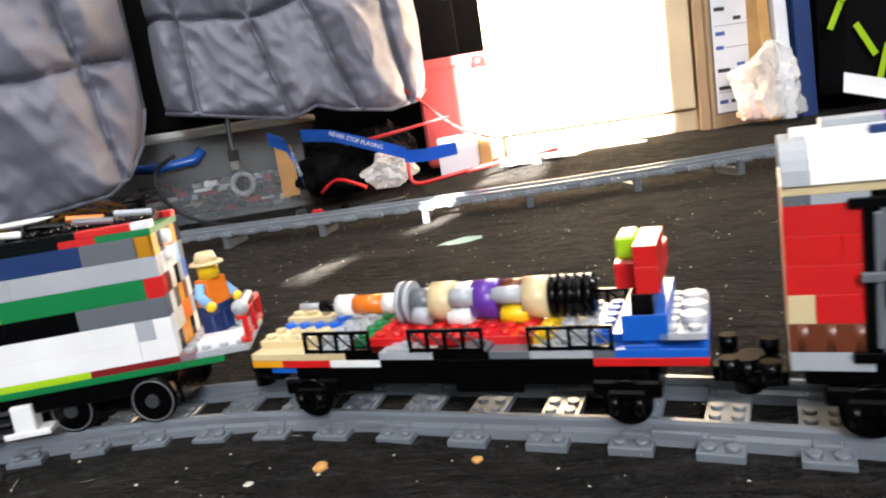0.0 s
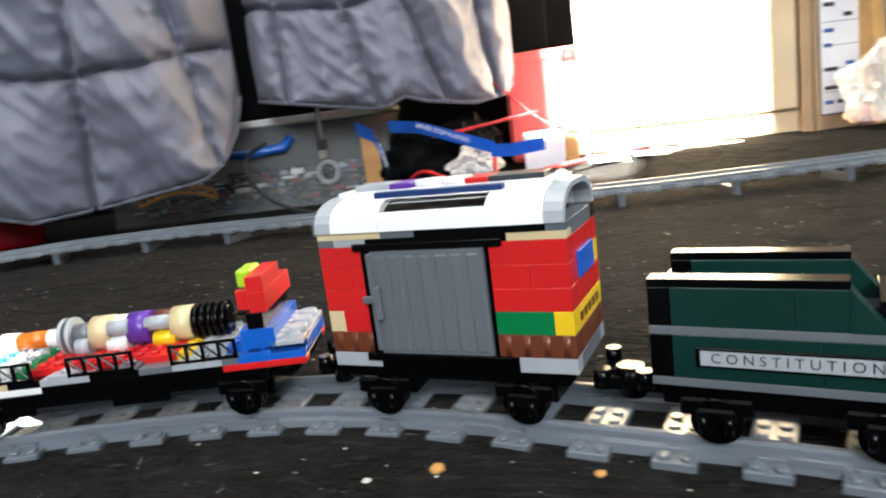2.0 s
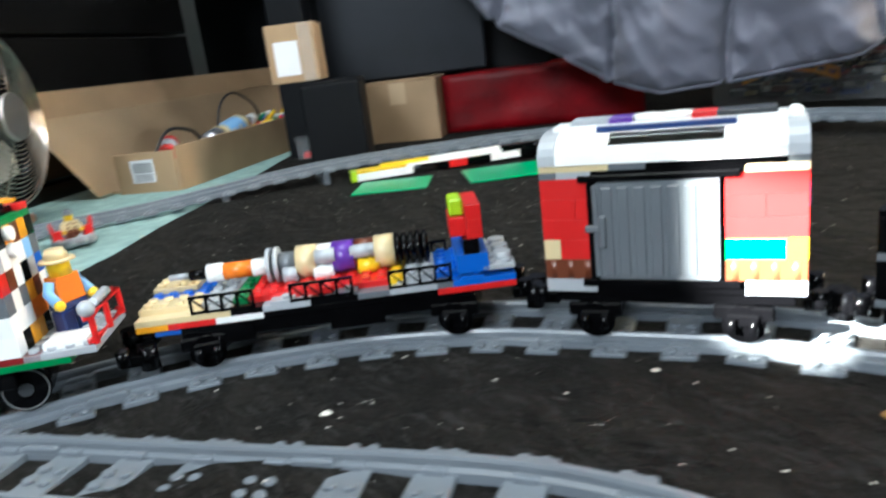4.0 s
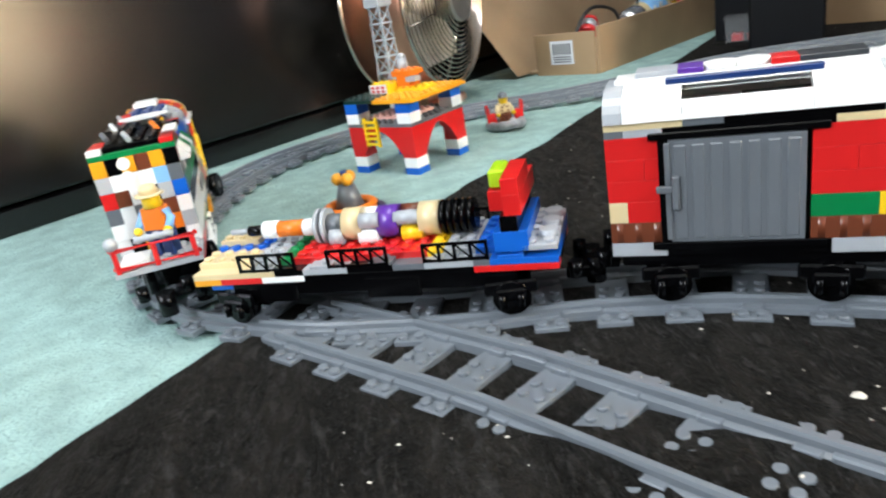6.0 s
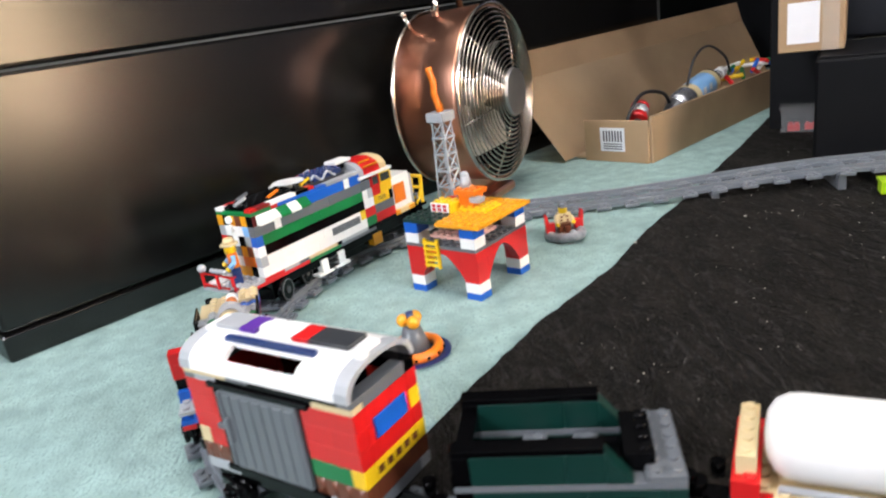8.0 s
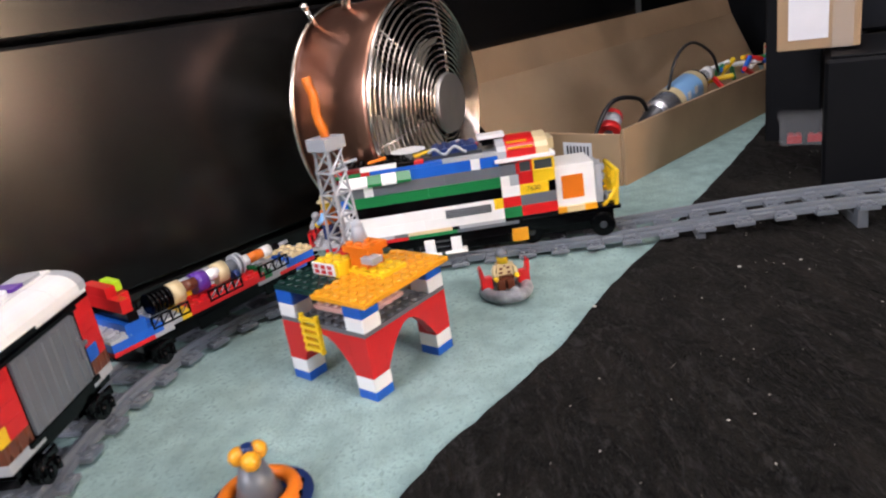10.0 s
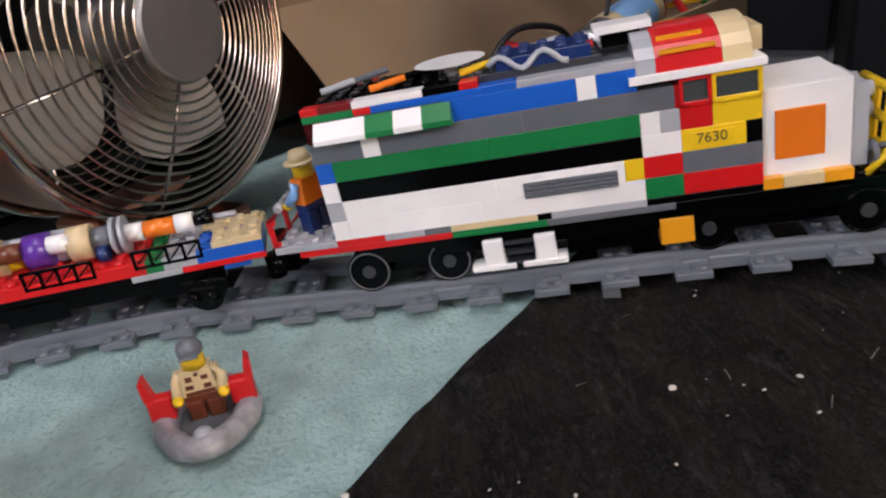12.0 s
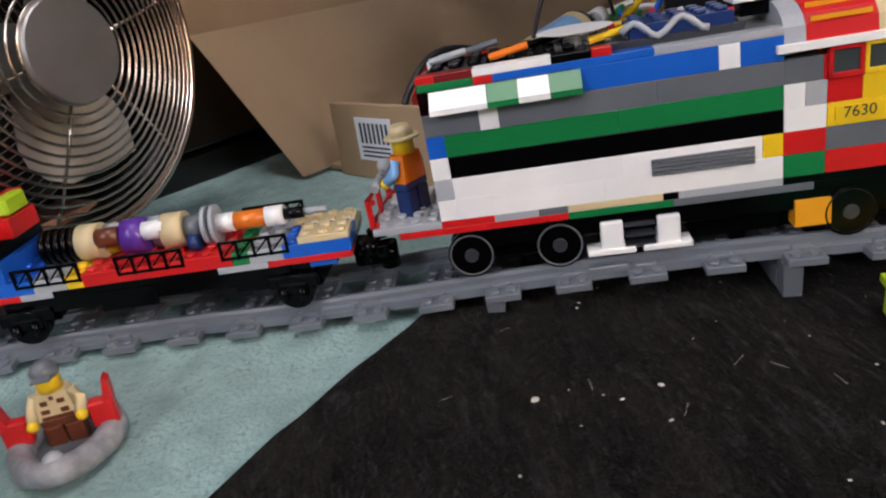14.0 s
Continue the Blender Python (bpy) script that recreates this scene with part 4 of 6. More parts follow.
    for x0, x1, col in ((C, C + 1.0, "lgrey"), (C + 1.0, C + 4.2, "red"), (C + 4.2, C + 5.6, "tan")):
        bm = bmesh.new()
        pts = [(3.0 * U * math.cos(a), 0.0150 * math.sin(a) ** 0.8) for a in [math.pi * i / 10 for i in range(11)]]
        va = [[bm.verts.new((xx * U, a, zc + b)) for a, b in pts] for xx in (x0, x1 - 0.02)]
        for i in range(10):
            bm.faces.new([va[0][i], va[0][i + 1], va[1][i + 1], va[1][i]])
        bm.faces.new(va[0])
        bm.faces.new(va[1][::-1])
        bm.faces.new([va[0][0], va[1][0], va[1][-1], va[0][-1]])
        bmesh.ops.recalc_face_normals(bm, faces=bm.faces)
        part("roof_arch", bm, P[col], car)
    for sgn in (-1, 1):
        bm = bmesh.new()
        for k in range(2):
            y0 = 3.0 * U * math.cos(radians(22 + 26 * k)) + 0.0004
            add_box(bm, (C + 1.2) * U, sgn * y0 - 0.0006, zc + 0.0068 + 0.0044 * k, (C + 3.9 - 0.5 * k) * U, sgn * y0 + 0.0006, zc + 0.0086 + 0.0044 * k)
        part("flash", bm, P["amber"], car)
    brick(car, C + 5.6, -1.5, zc, 0.8, 3, BR, "tan", False, name="cab_cap")
    # nose with orange panels, lamps and a railed step
    N = C + 6
    brick(car, N, -2.5, z - PL, 4.4, 5, 4.4 * BR, "white", False, name="nose")
    brick(car, N + 4.4, -2.2, z, 0.9, 4.4, 3.6 * BR, "lgrey", False, name="nose_front")
    for sgn in (-1, 1):
        bm = bmesh.new()
        add_box(bm, (N + 0.7) * U, sgn * 2.53 * U - 0.0006, z + 0.9 * BR, (N + 3.1) * U, sgn * 2.53 * U + 0.0006, z + 3.1 * BR, 0.0002)
        part("panel", bm, P["orange"], car)
        bm = bmesh.new()
        for k in (0, 1):
            add_cyl(bm, ((N + 5.3) * U - 0.001, sgn * 0.008, z + (2.2 + k * 0.9) * BR), ((N + 5.3) * U + 0.004, sgn * 0.008, z + (2.2 + k * 0.9) * BR), 0.0033, n=12)
        part("headlamp", bm, P["lgrey"], car)
        row(car, N, -3 if sgn < 0 else 2, z - PL, PL * 1.6, [(1, "amber"), (2, "tan"), (1.4, "amber")])
    brick(car, N + 4.4, -3, z - 2 * PL, 2.6, 6, PL, "black", True, name="front_step")
    bm = bmesh.new()
    xf = (N + 6.6) * U
    for y in (-0.021, -0.007, 0.007, 0.021):
        add_cyl(bm, (xf, y, z - PL), (xf + 0.002, y, z + 0.027), 0.0021, n=8)
    for zz2 in (0.002, 0.014, 0.027):
        add_tube(bm, [(xf + 0.002 * zz2 / 0.027, y, z + zz2) for y in (-0.022, -0.007, 0.007, 0.022)], 0.0021, 8)
    for y in (-0.021, 0.021):
        add_tube(bm, [(xf - 0.012, y, z - PL), (xf - 0.005, y, z + 0.004), (xf, y, z + 0.012)], 0.0018, 8)
    part("front_railing", bm, P["yellow"], car, "yellow railing")
    bm = bmesh.new()
    for y in (-0.016, 0.016):
        add_torus(bm, ((N + 5.6) * U, y, z + 0.004), 0.0045, 0.0014, "X")
        add_cyl(bm, ((N + 4.5) * U, y, z + 0.006), ((N + 6.4) * U, y, z + 0.007), 0.0015, n=8)
    part("hose", bm, P["grey"], car)
    # rear deck with the red railing
    brick(car, R - 4, -3, z - PL, 4, 6, PL, "lgrey", True, name="rear_deck")
    brick(car, R - 3.5, 0.6, z, 2.5, 2, PL, "white", False, name="deck_tile")
    bm = bmesh.new()
    xr = (R - 4) * U
    for zz2 in (0.002, 0.013):
        add_tube(bm, [(xr + 0.003, -0.023, z + zz2), (xr, -0.021, z + zz2), (xr, 0.021, z + zz2), (xr + 0.003, 0.023, z + zz2)], 0.0015, 8)
    for y in (-0.021, 0.0, 0.021):
        add_cyl(bm, (xr, y, z), (xr, y, z + 0.013), 0.0015, n=8)
    part("rear_railing", bm, P["red"], car, "red railing")
    bm = bmesh.new()
    add_tube(bm, [(xr + 0.002, -0.012 + 0.003 * k, z + 0.0155 + 0.001 * (k % 2)) for k in range(8)], 0.0022, 8)
    add_ball(bm, (xr + 0.001, 0.021, z + 0.017), 0.004)
    part("control_lever", bm, P["lgrey"], car)
    # under the body: black tank, white steps
    bm = bmesh.new()
    add_box(bm, -0.056, -0.0165, 0.0135, 0.022, 0.0165, 0.0236, 0.001)
    part("fuel_tank", bm, P["black"], car)
    for sgn in (-1, 1):
        for x0 in (R + 8.6, R + 11.6):
            bm = bmesh.new()
            add_box(bm, x0 * U, sgn * 0.021 - 0.004, 0.0160, (x0 + 1.2) * U, sgn * 0.021 + 0.004, 0.0290, 0.0006)
            add_box(bm, (x0 - 0.8) * U, sgn * 0.021 - 0.005, 0.0140, (x0 + 1.8) * U, sgn * 0.021 + 0.005, 0.0168, 0.0004)
            part("step", bm, P["white"], car)
        bm = bmesh.new()
        for k in range(3):
            add_box(bm, (R + 9.9) * U, sgn * 0.021 - 0.004, 0.016 + k * 0.005, (R + 11.5) * U, sgn * 0.021 + 0.004, 0.0172 + k * 0.005)
        part("ladder", bm, P["dgrey"], car)
        brick(car, R + 18.6, -3 if sgn < 0 else 2, 0.016, 1.8, 1, 0.012, "amber", False, name="tool_box")
    coupling(car, (R - 4) * U, -1)
    bs = [bogie(car, 0.078, 0.0108, 0.032), bogie(car, -0.093, 0.0108, 0.020, "pale")]
    return car, bs


def tender():
    """Twelve studs long: an open dark green wagon."""
    car = thing("tender", "dark green open tender wagon with grey stripes", "toy wagon")
    chassis(car, 0.090, 0.022, 0.030)
    z = 0.030
    for y in (2, -3):
        row(car, -6, y, z, PL, [(12, "grey")])
        row(car, -6, y, z + PL, 1.7 * BR, [(1, "dgreen"), (4, "dgreen"), (6, "dgreen"), (1, "black")])
        row(car, -6, y, z + PL + 1.7 * BR, PL, [(12, "grey")])
        row(car, -6, y, z + 2 * PL + 1.7 * BR, 1.5 * BR, [(4, None), (2, "dgreen"), (5, "dgreen"), (1, "black")])
        row(car, -6, y, z + 2 * PL + 3.2 * BR, PL, [(4, None), (8, "black")], studs=False)
    for x, hh in ((5, 3.2), (-6, 1.7)):
        brick(car, x, -2, z + PL, 1, 4, hh * BR, "black", False, name="end_wall")
    zt = z + 2 * PL + 1.7 * BR
    brick(car, -5, -2, z, 10, 4, PL, "dgrey", False, name="floor_plate")
    brick(car, -6, -3, zt, 2, 6, PL, "grey", True)
    brick(car, -4.6, -2, zt, 1.6, 4, BR * 0.9, "black", True)
    for y in (2, -3):
        bm = bmesh.new()
        s = y * U
        v = [bm.verts.new(p) for p in ((-3.4 * U, s, zt), (-2 * U, s, zt), (-2 * U, s, zt + 1.5 * BR), (-3.4 * U, s + U, zt), (-2 * U, s + U, zt), (-2 * U, s + U, zt + 1.5 * BR))]
        for f in ((0, 1, 2), (5, 4, 3), (0, 2, 5, 3), (0, 3, 4, 1), (1, 4, 5, 2)):
            bm.faces.new([v[i] for i in f])
        part("slope", bm, P["dgreen"], car, m=Matrix.Translation((0, 0, 0)))
    bm = bmesh.new()
    add_box(bm, -3 * U, -2 * U, z + PL, 5 * U, 2 * U, zt - 0.004, 0.0004)
    part("load_bed", bm, P["black"], car)
    for k in range(8):
        brick(car, -1.8 + 0.72 * k, (-1.7, 0.3, -0.7, 0.6)[k % 4], zt - 0.004 + 0.0004 * (k % 3), 1.4, 1.2, PL, ("grey", "lgrey", "dgrey", "grey")[k % 4], True)
    for sgn in (-1, 1):
        bm = bmesh.new()
        add_box(bm, -3.9 * U, sgn * 3.02 * U - 0.0007, z + PL + 0.0048, 4.0 * U, sgn * 3.02 * U + 0.0007, z + PL + 0.0122, 0.0003)
        nm = part("name_board", bm, P["black"], car)
        bm = bmesh.new()
        add_box(bm, -3.7 * U, sgn * (3.02 * U + 0.0008) - 0.0002, z + PL + 0.0058, 3.8 * U, sgn * (3.02 * U + 0.0008) + 0.0002, z + PL + 0.0112)
        part("name_strip", bm, P["lgrey"], nm, "pale lettered strip")
        letters("lettering", "C O N S T I T U T I O N", 0.0050, P["dgrey"], nm,
                Matrix.LocRotScale((0.1 * U, sgn * (3.02 * U + 0.0011), z + PL + 0.0085), Euler((radians(90), 0, radians(180 if sgn > 0 else 0))), None))
    coupling(car, -0.048, -1)
    coupling(car, 0.048, 1)
    bs = [bogie(car, 0.029), bogie(car, -0.029)]
    return car, bs


def tank_wagon():
    car = thing("tank_wagon", "flat wagon of tan and red bricks with two white tanks", "toy wagon")
    chassis(car, 0.150, 0.0235, 0.0315)
    z = 0.0315
    for y in (2, -3):
        row(car, -11, y, z, 2 * PL, [(9, "lgrey"), (9, "lgrey"), (2, "white"), (2, "red")])
    brick(car, -11, -2, z, 22, 4, 2 * PL, "tan", True)
    z += 2 * PL
    brick(car, 9.6, -3, z, 1.4, 6, BR, "red", True)
    brick(car, 9.8, -2.6, z + BR, 1, 5, BR, "tan", True)
    for y in (2, -3):
        row(car, -11, y, z, PL, [(20, "tan")], studs=True)
        bm = bmesh.new()
        yy = (y + 0.5) * U
        add_tube(bm, [(-0.080, yy, z + 0.006), (0.07, yy, z + 0.006)], 0.0016, 8)
        for k in range(7):
            add_cyl(bm, (-0.078 + k * 0.0245, yy, z), (-0.078 + k * 0.0245, yy, z + 0.006), 0.0015, n=8)
        part("side_rail", bm, P["lgrey"], car)
    for x0, x1 in ((0.010, 0.076), (-0.060, 0.006)):
        bm = bmesh.new()
        r, n = 0.0185, 22
        prof = [(x0, 0.2), (x0 + 0.001, 0.55), (x0 + 0.004, 0.82), (x0 + 0.009, 0.97), (x0 + 0.014, 1.0), (x1 - 0.014, 1.0), (x1 - 0.009, 0.97), (x1 - 0.004, 0.82), (x1 - 0.001, 0.55), (x1, 0.2)]
        rings = [[bm.verts.new((x, q * r * math.cos(2 * math.pi * k / n), z + r + q * r * math.sin(2 * math.pi * k / n))) for k in range(n)] for x, q in prof]
        for a, b in zip(rings[:-1], rings[1:]):
            for k in range(n):
                bm.faces.new([a[k], a[(k + 1) % n], b[(k + 1) % n], b[k]]).smooth = True
        bm.faces.new(rings[0])
        bm.faces.new(rings[-1])
        bmesh.ops.recalc_face_normals(bm, faces=bm.faces)
        part("tank", bm, P["white"], car, "glossy white tank")
    coupling(car, -0.09, -1)
    coupling(car, 0.09, 1)
    bs = [bogie(car, 0.06), bogie(car, -0.06)]
    return car, bs


def figure(name, label, shirt, legs, hat, arms):
    """A small toy figure as one plain mesh."""
    bm = bmesh.new()
    ms = [P[legs], P[shirt], P["yellow"], P[hat], P[arms]]
    for s in (-1, 1):
        add_box(bm, -0.004, s * 0.0042 - 0.0037, 0, 0.004, s * 0.0042 + 0.0037, 0.0125, 0.0008, 0)
    add_box(bm, -0.004, -0.008, 0.0125, 0.004, 0.008, 0.016, 0.0006, 0)
    v = [bm.verts.new((x, y, z)) for z, hw in ((0.016, 0.0078), (0.029, 0.0062)) for x, y in ((-0.004, -hw), (0.004, -hw), (0.004, hw), (-0.004, hw))]
    for f in ((0, 3, 2, 1), (4, 5, 6, 7), (0, 1, 5, 4), (1, 2, 6, 5), (2, 3, 7, 6), (3, 0, 4, 7)):
        bm.faces.new([v[i] for i in f]).material_index = 1
    if shirt == "tan":
        for y, zz, w, hh in ((-0.0035, 0.0245, 0.0028, 0.0022), (0.0032, 0.0245, 0.0030, 0.0020), (0.0, 0.0265, 0.0016, 0.0018), (-0.0040, 0.0205, 0.0034, 0.0020),
                             (0.0036, 0.0200, 0.0032, 0.0022), (0.0, 0.0172, 0.0125, 0.0018)):
            add_box(bm, 0.0036, y - w / 2, zz - hh / 2, 0.0043, y + w / 2, zz + hh / 2, 0.0, 0)
    for s in (-1, 1):
        add_tube(bm, [(0, s * 0.007, 0.027), (0.0005, s * 0.0095, 0.022), (0.005, s * 0.0098, 0.0175)], 0.0026, 8, 4)
        add_ball(bm, (0.0065, s * 0.0098, 0.0165), 0.0026, 2, 10)
    add_cyl(bm, (0, 0, 0.029), (0, 0, 0.0385), 0.0052, n=16, mi=2)
    if hat == "grey":
        add_ball(bm, (0, 0, 0.0375), 0.0060, 3, 14, 0.85)
        add_box(bm, 0.003, -0.004, 0.0362, 0.0085, 0.004, 0.0374, 0.0004, 3)
    else:
        add_cyl(bm, (0, 0, 0.036), (0, 0, 0.0372), 0.0085, 0.0078, n=16, mi=3)
        add_cyl(bm, (0, 0, 0.037), (0, 0, 0.042), 0.0060, 0.0042, n=16, mi=3)
    return tagged(part(name, bm, ms), label, "toy figure")

# ---- things round the track ----


def oil_rig():
    """A platform on four legs, ten studs square, turned by 45 degrees."""
    t = thing("play_tower", "red white and blue brick platform on four arched legs", "toy building", m=pose(-0.672, 0.481, -0.003, 0, 0, 47))
    LEG = BR + 2 * PL
    DECK = LEG + 3 * BR
    for sx in (-1, 1):
        for sy in (-1, 1):
            x, y = (3 if sx > 0 else -5), (3 if sy > 0 else -5)
            brick(t, x, y, 0, 2, 2, 2 * PL, "blue", False)
            brick(t, x, y, 2 * PL, 2, 2, BR, "white", False)
            brick(t, x, y, LEG, 2, 2, 3 * BR, "red", False, name="leg")
            brick(t, x, y, DECK + PL, 2, 2, BR, "white", False)
            brick(t, x, y, DECK + PL + BR, 2, 2, BR, "blue", False)
    # arches between the legs
    def arch(m):
        bm = bmesh.new()
        n = 10
        pts = [(-3 * U + 6 * U * i / n, DECK - 0.4 * BR - 2.4 * BR * abs(2 * i / n - 1) ** 1.8) for i in range(n + 1)]
        for k in range(n):
            (xa, za), (xb, zb) = pts[k], pts[k + 1]
            v = [bm.verts.new(p) for p in ((xa, -5 * U, za), (xb, -5 * U, zb), (xb, -5 * U, DECK), (xa, -5 * U, DECK),
                                           (xa, -4 * U, za), (xb, -4 * U, zb), (xb, -4 * U, DECK), (xa, -4 * U, DECK))]
            for f in ((0, 1, 2, 3), (7, 6, 5, 4), (0, 4, 5, 1), (3, 2, 6, 7)):
                bm.faces.new([v[i] for i in f])
        bmesh.ops.remove_doubles(bm, verts=bm.verts, dist=1e-5)
        part("arch", bm, P["red"], t, m=m)
    for k in range(4):
        arch(pose(0, 0, 0, 0, 0, 90 * k))
    brick(t, -5, -5, DECK, 10, 10, PL, "grey", True, name="floor_plate")
    brick(t, -3, -3, DECK + PL, 6, 5, PL, "pink", True, name="inner_plate")
    brick(t, -3, 3.2, DECK + PL, 3, 1.5, BR, "tan", False, name="cushion")
    brick(t, -5, -5, DECK + PL + 2 * BR, 5, 10, PL, "dgreen", True, name="roof_plate")
    brick(t, 0, -5.4, DECK + PL + 2 * BR, 6, 10.4, PL, "amber", True, name="roof_plate")
    z = DECK + 2 * PL + 2 * BR
    brick(t, -3, -2, z, 3, 2, BR, "yellow", True)
    bm = bmesh.new()
    add_box(bm, -3.1 * U, -2.08 * U, z + 0.001, -0.4 * U, -2.0 * U, z + BR, 0.0002)
    for i in range(3):
        for j in range(2):
            add_box(bm, (-2.8 + 0.8 * i) * U, -2.12 * U, z + 0.002 + j * 0.0036, (-2.3 + 0.8 * i) * U, -2.07 * U, z + 0.0046 + j * 0.0036, 0, 1)
    part("sticker", bm, [P["white"], P["red"]], t, "white tile with red marks")
    bm = bmesh.new()
    add_ball(bm, (-2.0 * U, 0.6 * U, z + 0.004), 0.009, squash=0.7)
    part("dome", bm, P["red"], t)
    brick(t, 0, -1, z, 4, 3, PL, "yellow", True)
    brick(t, 0, -0.5, z + PL, 2, 2, 1.6 * BR, "orange", False)
    brick(t, -0.4, -0.8, z + PL + 1.2 * BR, 3, 2.4, 0.5 * BR, "orange", True)
    bm = bmesh.new()
    add_cyl(bm, (0.4 * U, 0.6 * U, z + 2 * BR), (0.4 * U, 0.6 * U, z + 3.2 * BR), 0.006, 0.004, n=16)
    add_ball(bm, (0.4 * U, 0.6 * U, z + 3.2 * BR), 0.0042)
    part("canopy", bm, P["lgrey"], t, "pale clear dome")
    brick(t, 2.0, -1.2, z + BR, 1.4, 1.2, 0.0045, "lgrey", False, name="panel")
    # ladder on the front
    bm = bmesh.new()
    for s in (-0.5, 1.3):
        add_box(bm, (-1.6 + s) * U, -5.35 * U, DECK - 1.9 * BR, (-1.3 + s) * U, -5.05 * U, DECK + BR)
    for k in range(5):
        add_box(bm, -2.1 * U, -5.45 * U, DECK - 1.7 * BR + k * 0.0052, 0.0, -5.05 * U, DECK - 1.7 * BR + k * 0.0052 + 0.0022)
    part("ladder", bm, P["yellow"], t)
    # lattice mast with an orange flare
    mx, my, mz = -3.6 * U, 2.6 * U, z
    bm = bmesh.new()
    top, wid = 0.078, 0.0075
    for sx in (-1, 1):
        for sy in (-1, 1):
            add_cyl(bm, (mx + sx * wid * 1.15, my + sy * wid * 1.15, mz), (mx + sx * wid * 0.8, my + sy * wid * 0.8, mz + top), 0.0011, n=6)
    for k in range(5):
        z0, z1 = mz + top * k / 5, mz + top * (k + 1) / 5
        for a, b in (((-1, -1), (1, -1)), ((1, -1), (1, 1)), ((1, 1), (-1, 1)), ((-1, 1), (-1, -1))):
            add_cyl(bm, (mx + a[0] * wid, my + a[1] * wid, z0), (mx + b[0] * wid, my + b[1] * wid, z1), 0.0009, n=6)
            add_cyl(bm, (mx + a[0] * wid, my + a[1] * wid, z1), (mx + b[0] * wid, my + b[1] * wid, z1), 0.0009, n=6)
    mast = part("mast", bm, P["lgrey"], t, "grey lattice mast")
    brick(mast, mx / U - 1.2, my / U - 1.2, mz + top, 2.4, 2.4, 0.0085, "lgrey", False, name="mast_head")
    bm = bmesh.new()
    add_tube(bm, [(mx + 0.0007 * math.sin(k * 1.7) - 0.0008 * k, my + 0.0007 * math.cos(k * 1.3), mz + top + 0.0085 + 0.0058 * k) for k in range(8)], 0.0034, 8)
    part("flare", bm, P["orange"], mast, "wavy orange flare")
    return t


oil_rig()


def lander():
    t = thing("toy_lander", "grey cone on an orange ring and navy dish", "toy", m=pose(-0.536, 0.421, -0.003))
    bm = bmesh.new()
    add_cyl(bm, (0, 0, 0), (0, 0, 0.0026), 0.019, 0.028, n=32)
    part("dish", bm, P["navy"], t)
    bm = bmesh.new()
    add_torus(bm, (0, 0, 0.0055), 0.0185, 0.0042, "Z", 32, 8)
    ring = part("ring", bm, P["orange"], t, "orange tyre ring")
    bm = bmesh.new()
    for k in range(14):
        a = 2 * math.pi * k / 14
        add_box(bm, 0.0222 * math.cos(a) - 0.0012, 0.0222 * math.sin(a) - 0.0012, 0.0045, 0.0222 * math.cos(a) + 0.0012, 0.0222 * math.sin(a) + 0.0012, 0.0066)
    part("tread", bm, P["black"], ring)
    bm = bmesh.new()
    add_cyl(bm, (0, 0, 0.002), (0, 0, 0.026), 0.0135, 0.0062, n=24)
    part("cone", bm, P["grey"], t)
    for a in (20, 140, 260):
        bm = bmesh.new()
        add_ball(bm, (0.0058 * math.cos(radians(a)), 0.0058 * math.sin(radians(a)), 0.0295), 0.0052)
        part("ball", bm, P["amber"], t)
    bm = bmesh.new()
    add_cyl(bm, (0, 0, 0.03), (0, 0, 0.036), 0.003, n=10)
    part("cap", bm, P["navy"], t)


lander()


def boat():
    t = thing("toy_boat", "grey rubber dinghy with red boards on the carpet", "toy boat", m=pose(-0.748, 0.590, -0.003, 0, 0, 8) @ Matrix.Diagonal((0.9, 0.9, 0.9, 1)))
    bm = bmesh.new()
    n, k = 48, 12
    rings = []
    for i in range(n):
        a = 2 * math.pi * i / n
        bow = max(0.0, math.cos(a)) ** 4
        out = Vector((math.cos(a), math.sin(a), 0))
        mid = Vector((0.022 * math.cos(a) + 0.007 * bow, 0.0185 * math.sin(a), 0.0058 + 0.0035 * bow))
        r = 0.0058 + 0.0014 * noise.noise((3 * math.cos(a), 3 * math.sin(a), 2)) - 0.0006 * bow
        rings.append([bm.verts.new(mid + (out * math.cos(b) + Vector((0, 0, math.sin(b)))) * r) for b in [2 * math.pi * j / k for j in range(k)]])
    for i in range(n):
        for j in range(k):
            bm.faces.new([rings[i][j], rings[(i + 1) % n][j], rings[(i + 1) % n][(j + 1) % k], rings[i][(j + 1) % k]]).smooth = True
    bmesh.ops.recalc_face_normals(bm, faces=bm.faces)
    part("tube", bm, M["silver"], t, "worn grey rubber tube")
    bm = bmesh.new()
    add_cyl(bm, (0, 0, 0.002), (0, 0, 0.005), 0.019, n=24)
    part("bottom", bm, P["grey"], t)
    for s in (-1, 1):
        bm = bmesh.new()
        add_box(bm, -0.003, s * 0.0175 - 0.0055, 0.009, 0.003, s * 0.0175 + 0.0055, 0.021, 0.0008)
        v = [bm.verts.new((x, s * y, zz)) for x in (-0.003, 0.003) for y, zz in ((0.0190, 0.0205), (0.0232, 0.0205), (0.0236, 0.030), (0.0215, 0.032))]
        for f in ((0, 1, 2, 3), (7, 6, 5, 4), (0, 4, 5, 1), (1, 5, 6, 2), (2, 6, 7, 3), (3, 7, 4, 0)):
            bm.faces.new([v[i] for i in f])
        bmesh.ops.recalc_face_normals(bm, faces=bm.faces)
        part("board", bm, P["red"], t)
    bm = bmesh.new()
    add_ball(bm, (0.025, 0.001, 0.012), 0.0045)
    part("nose_cap", bm, P["lgrey"], t)


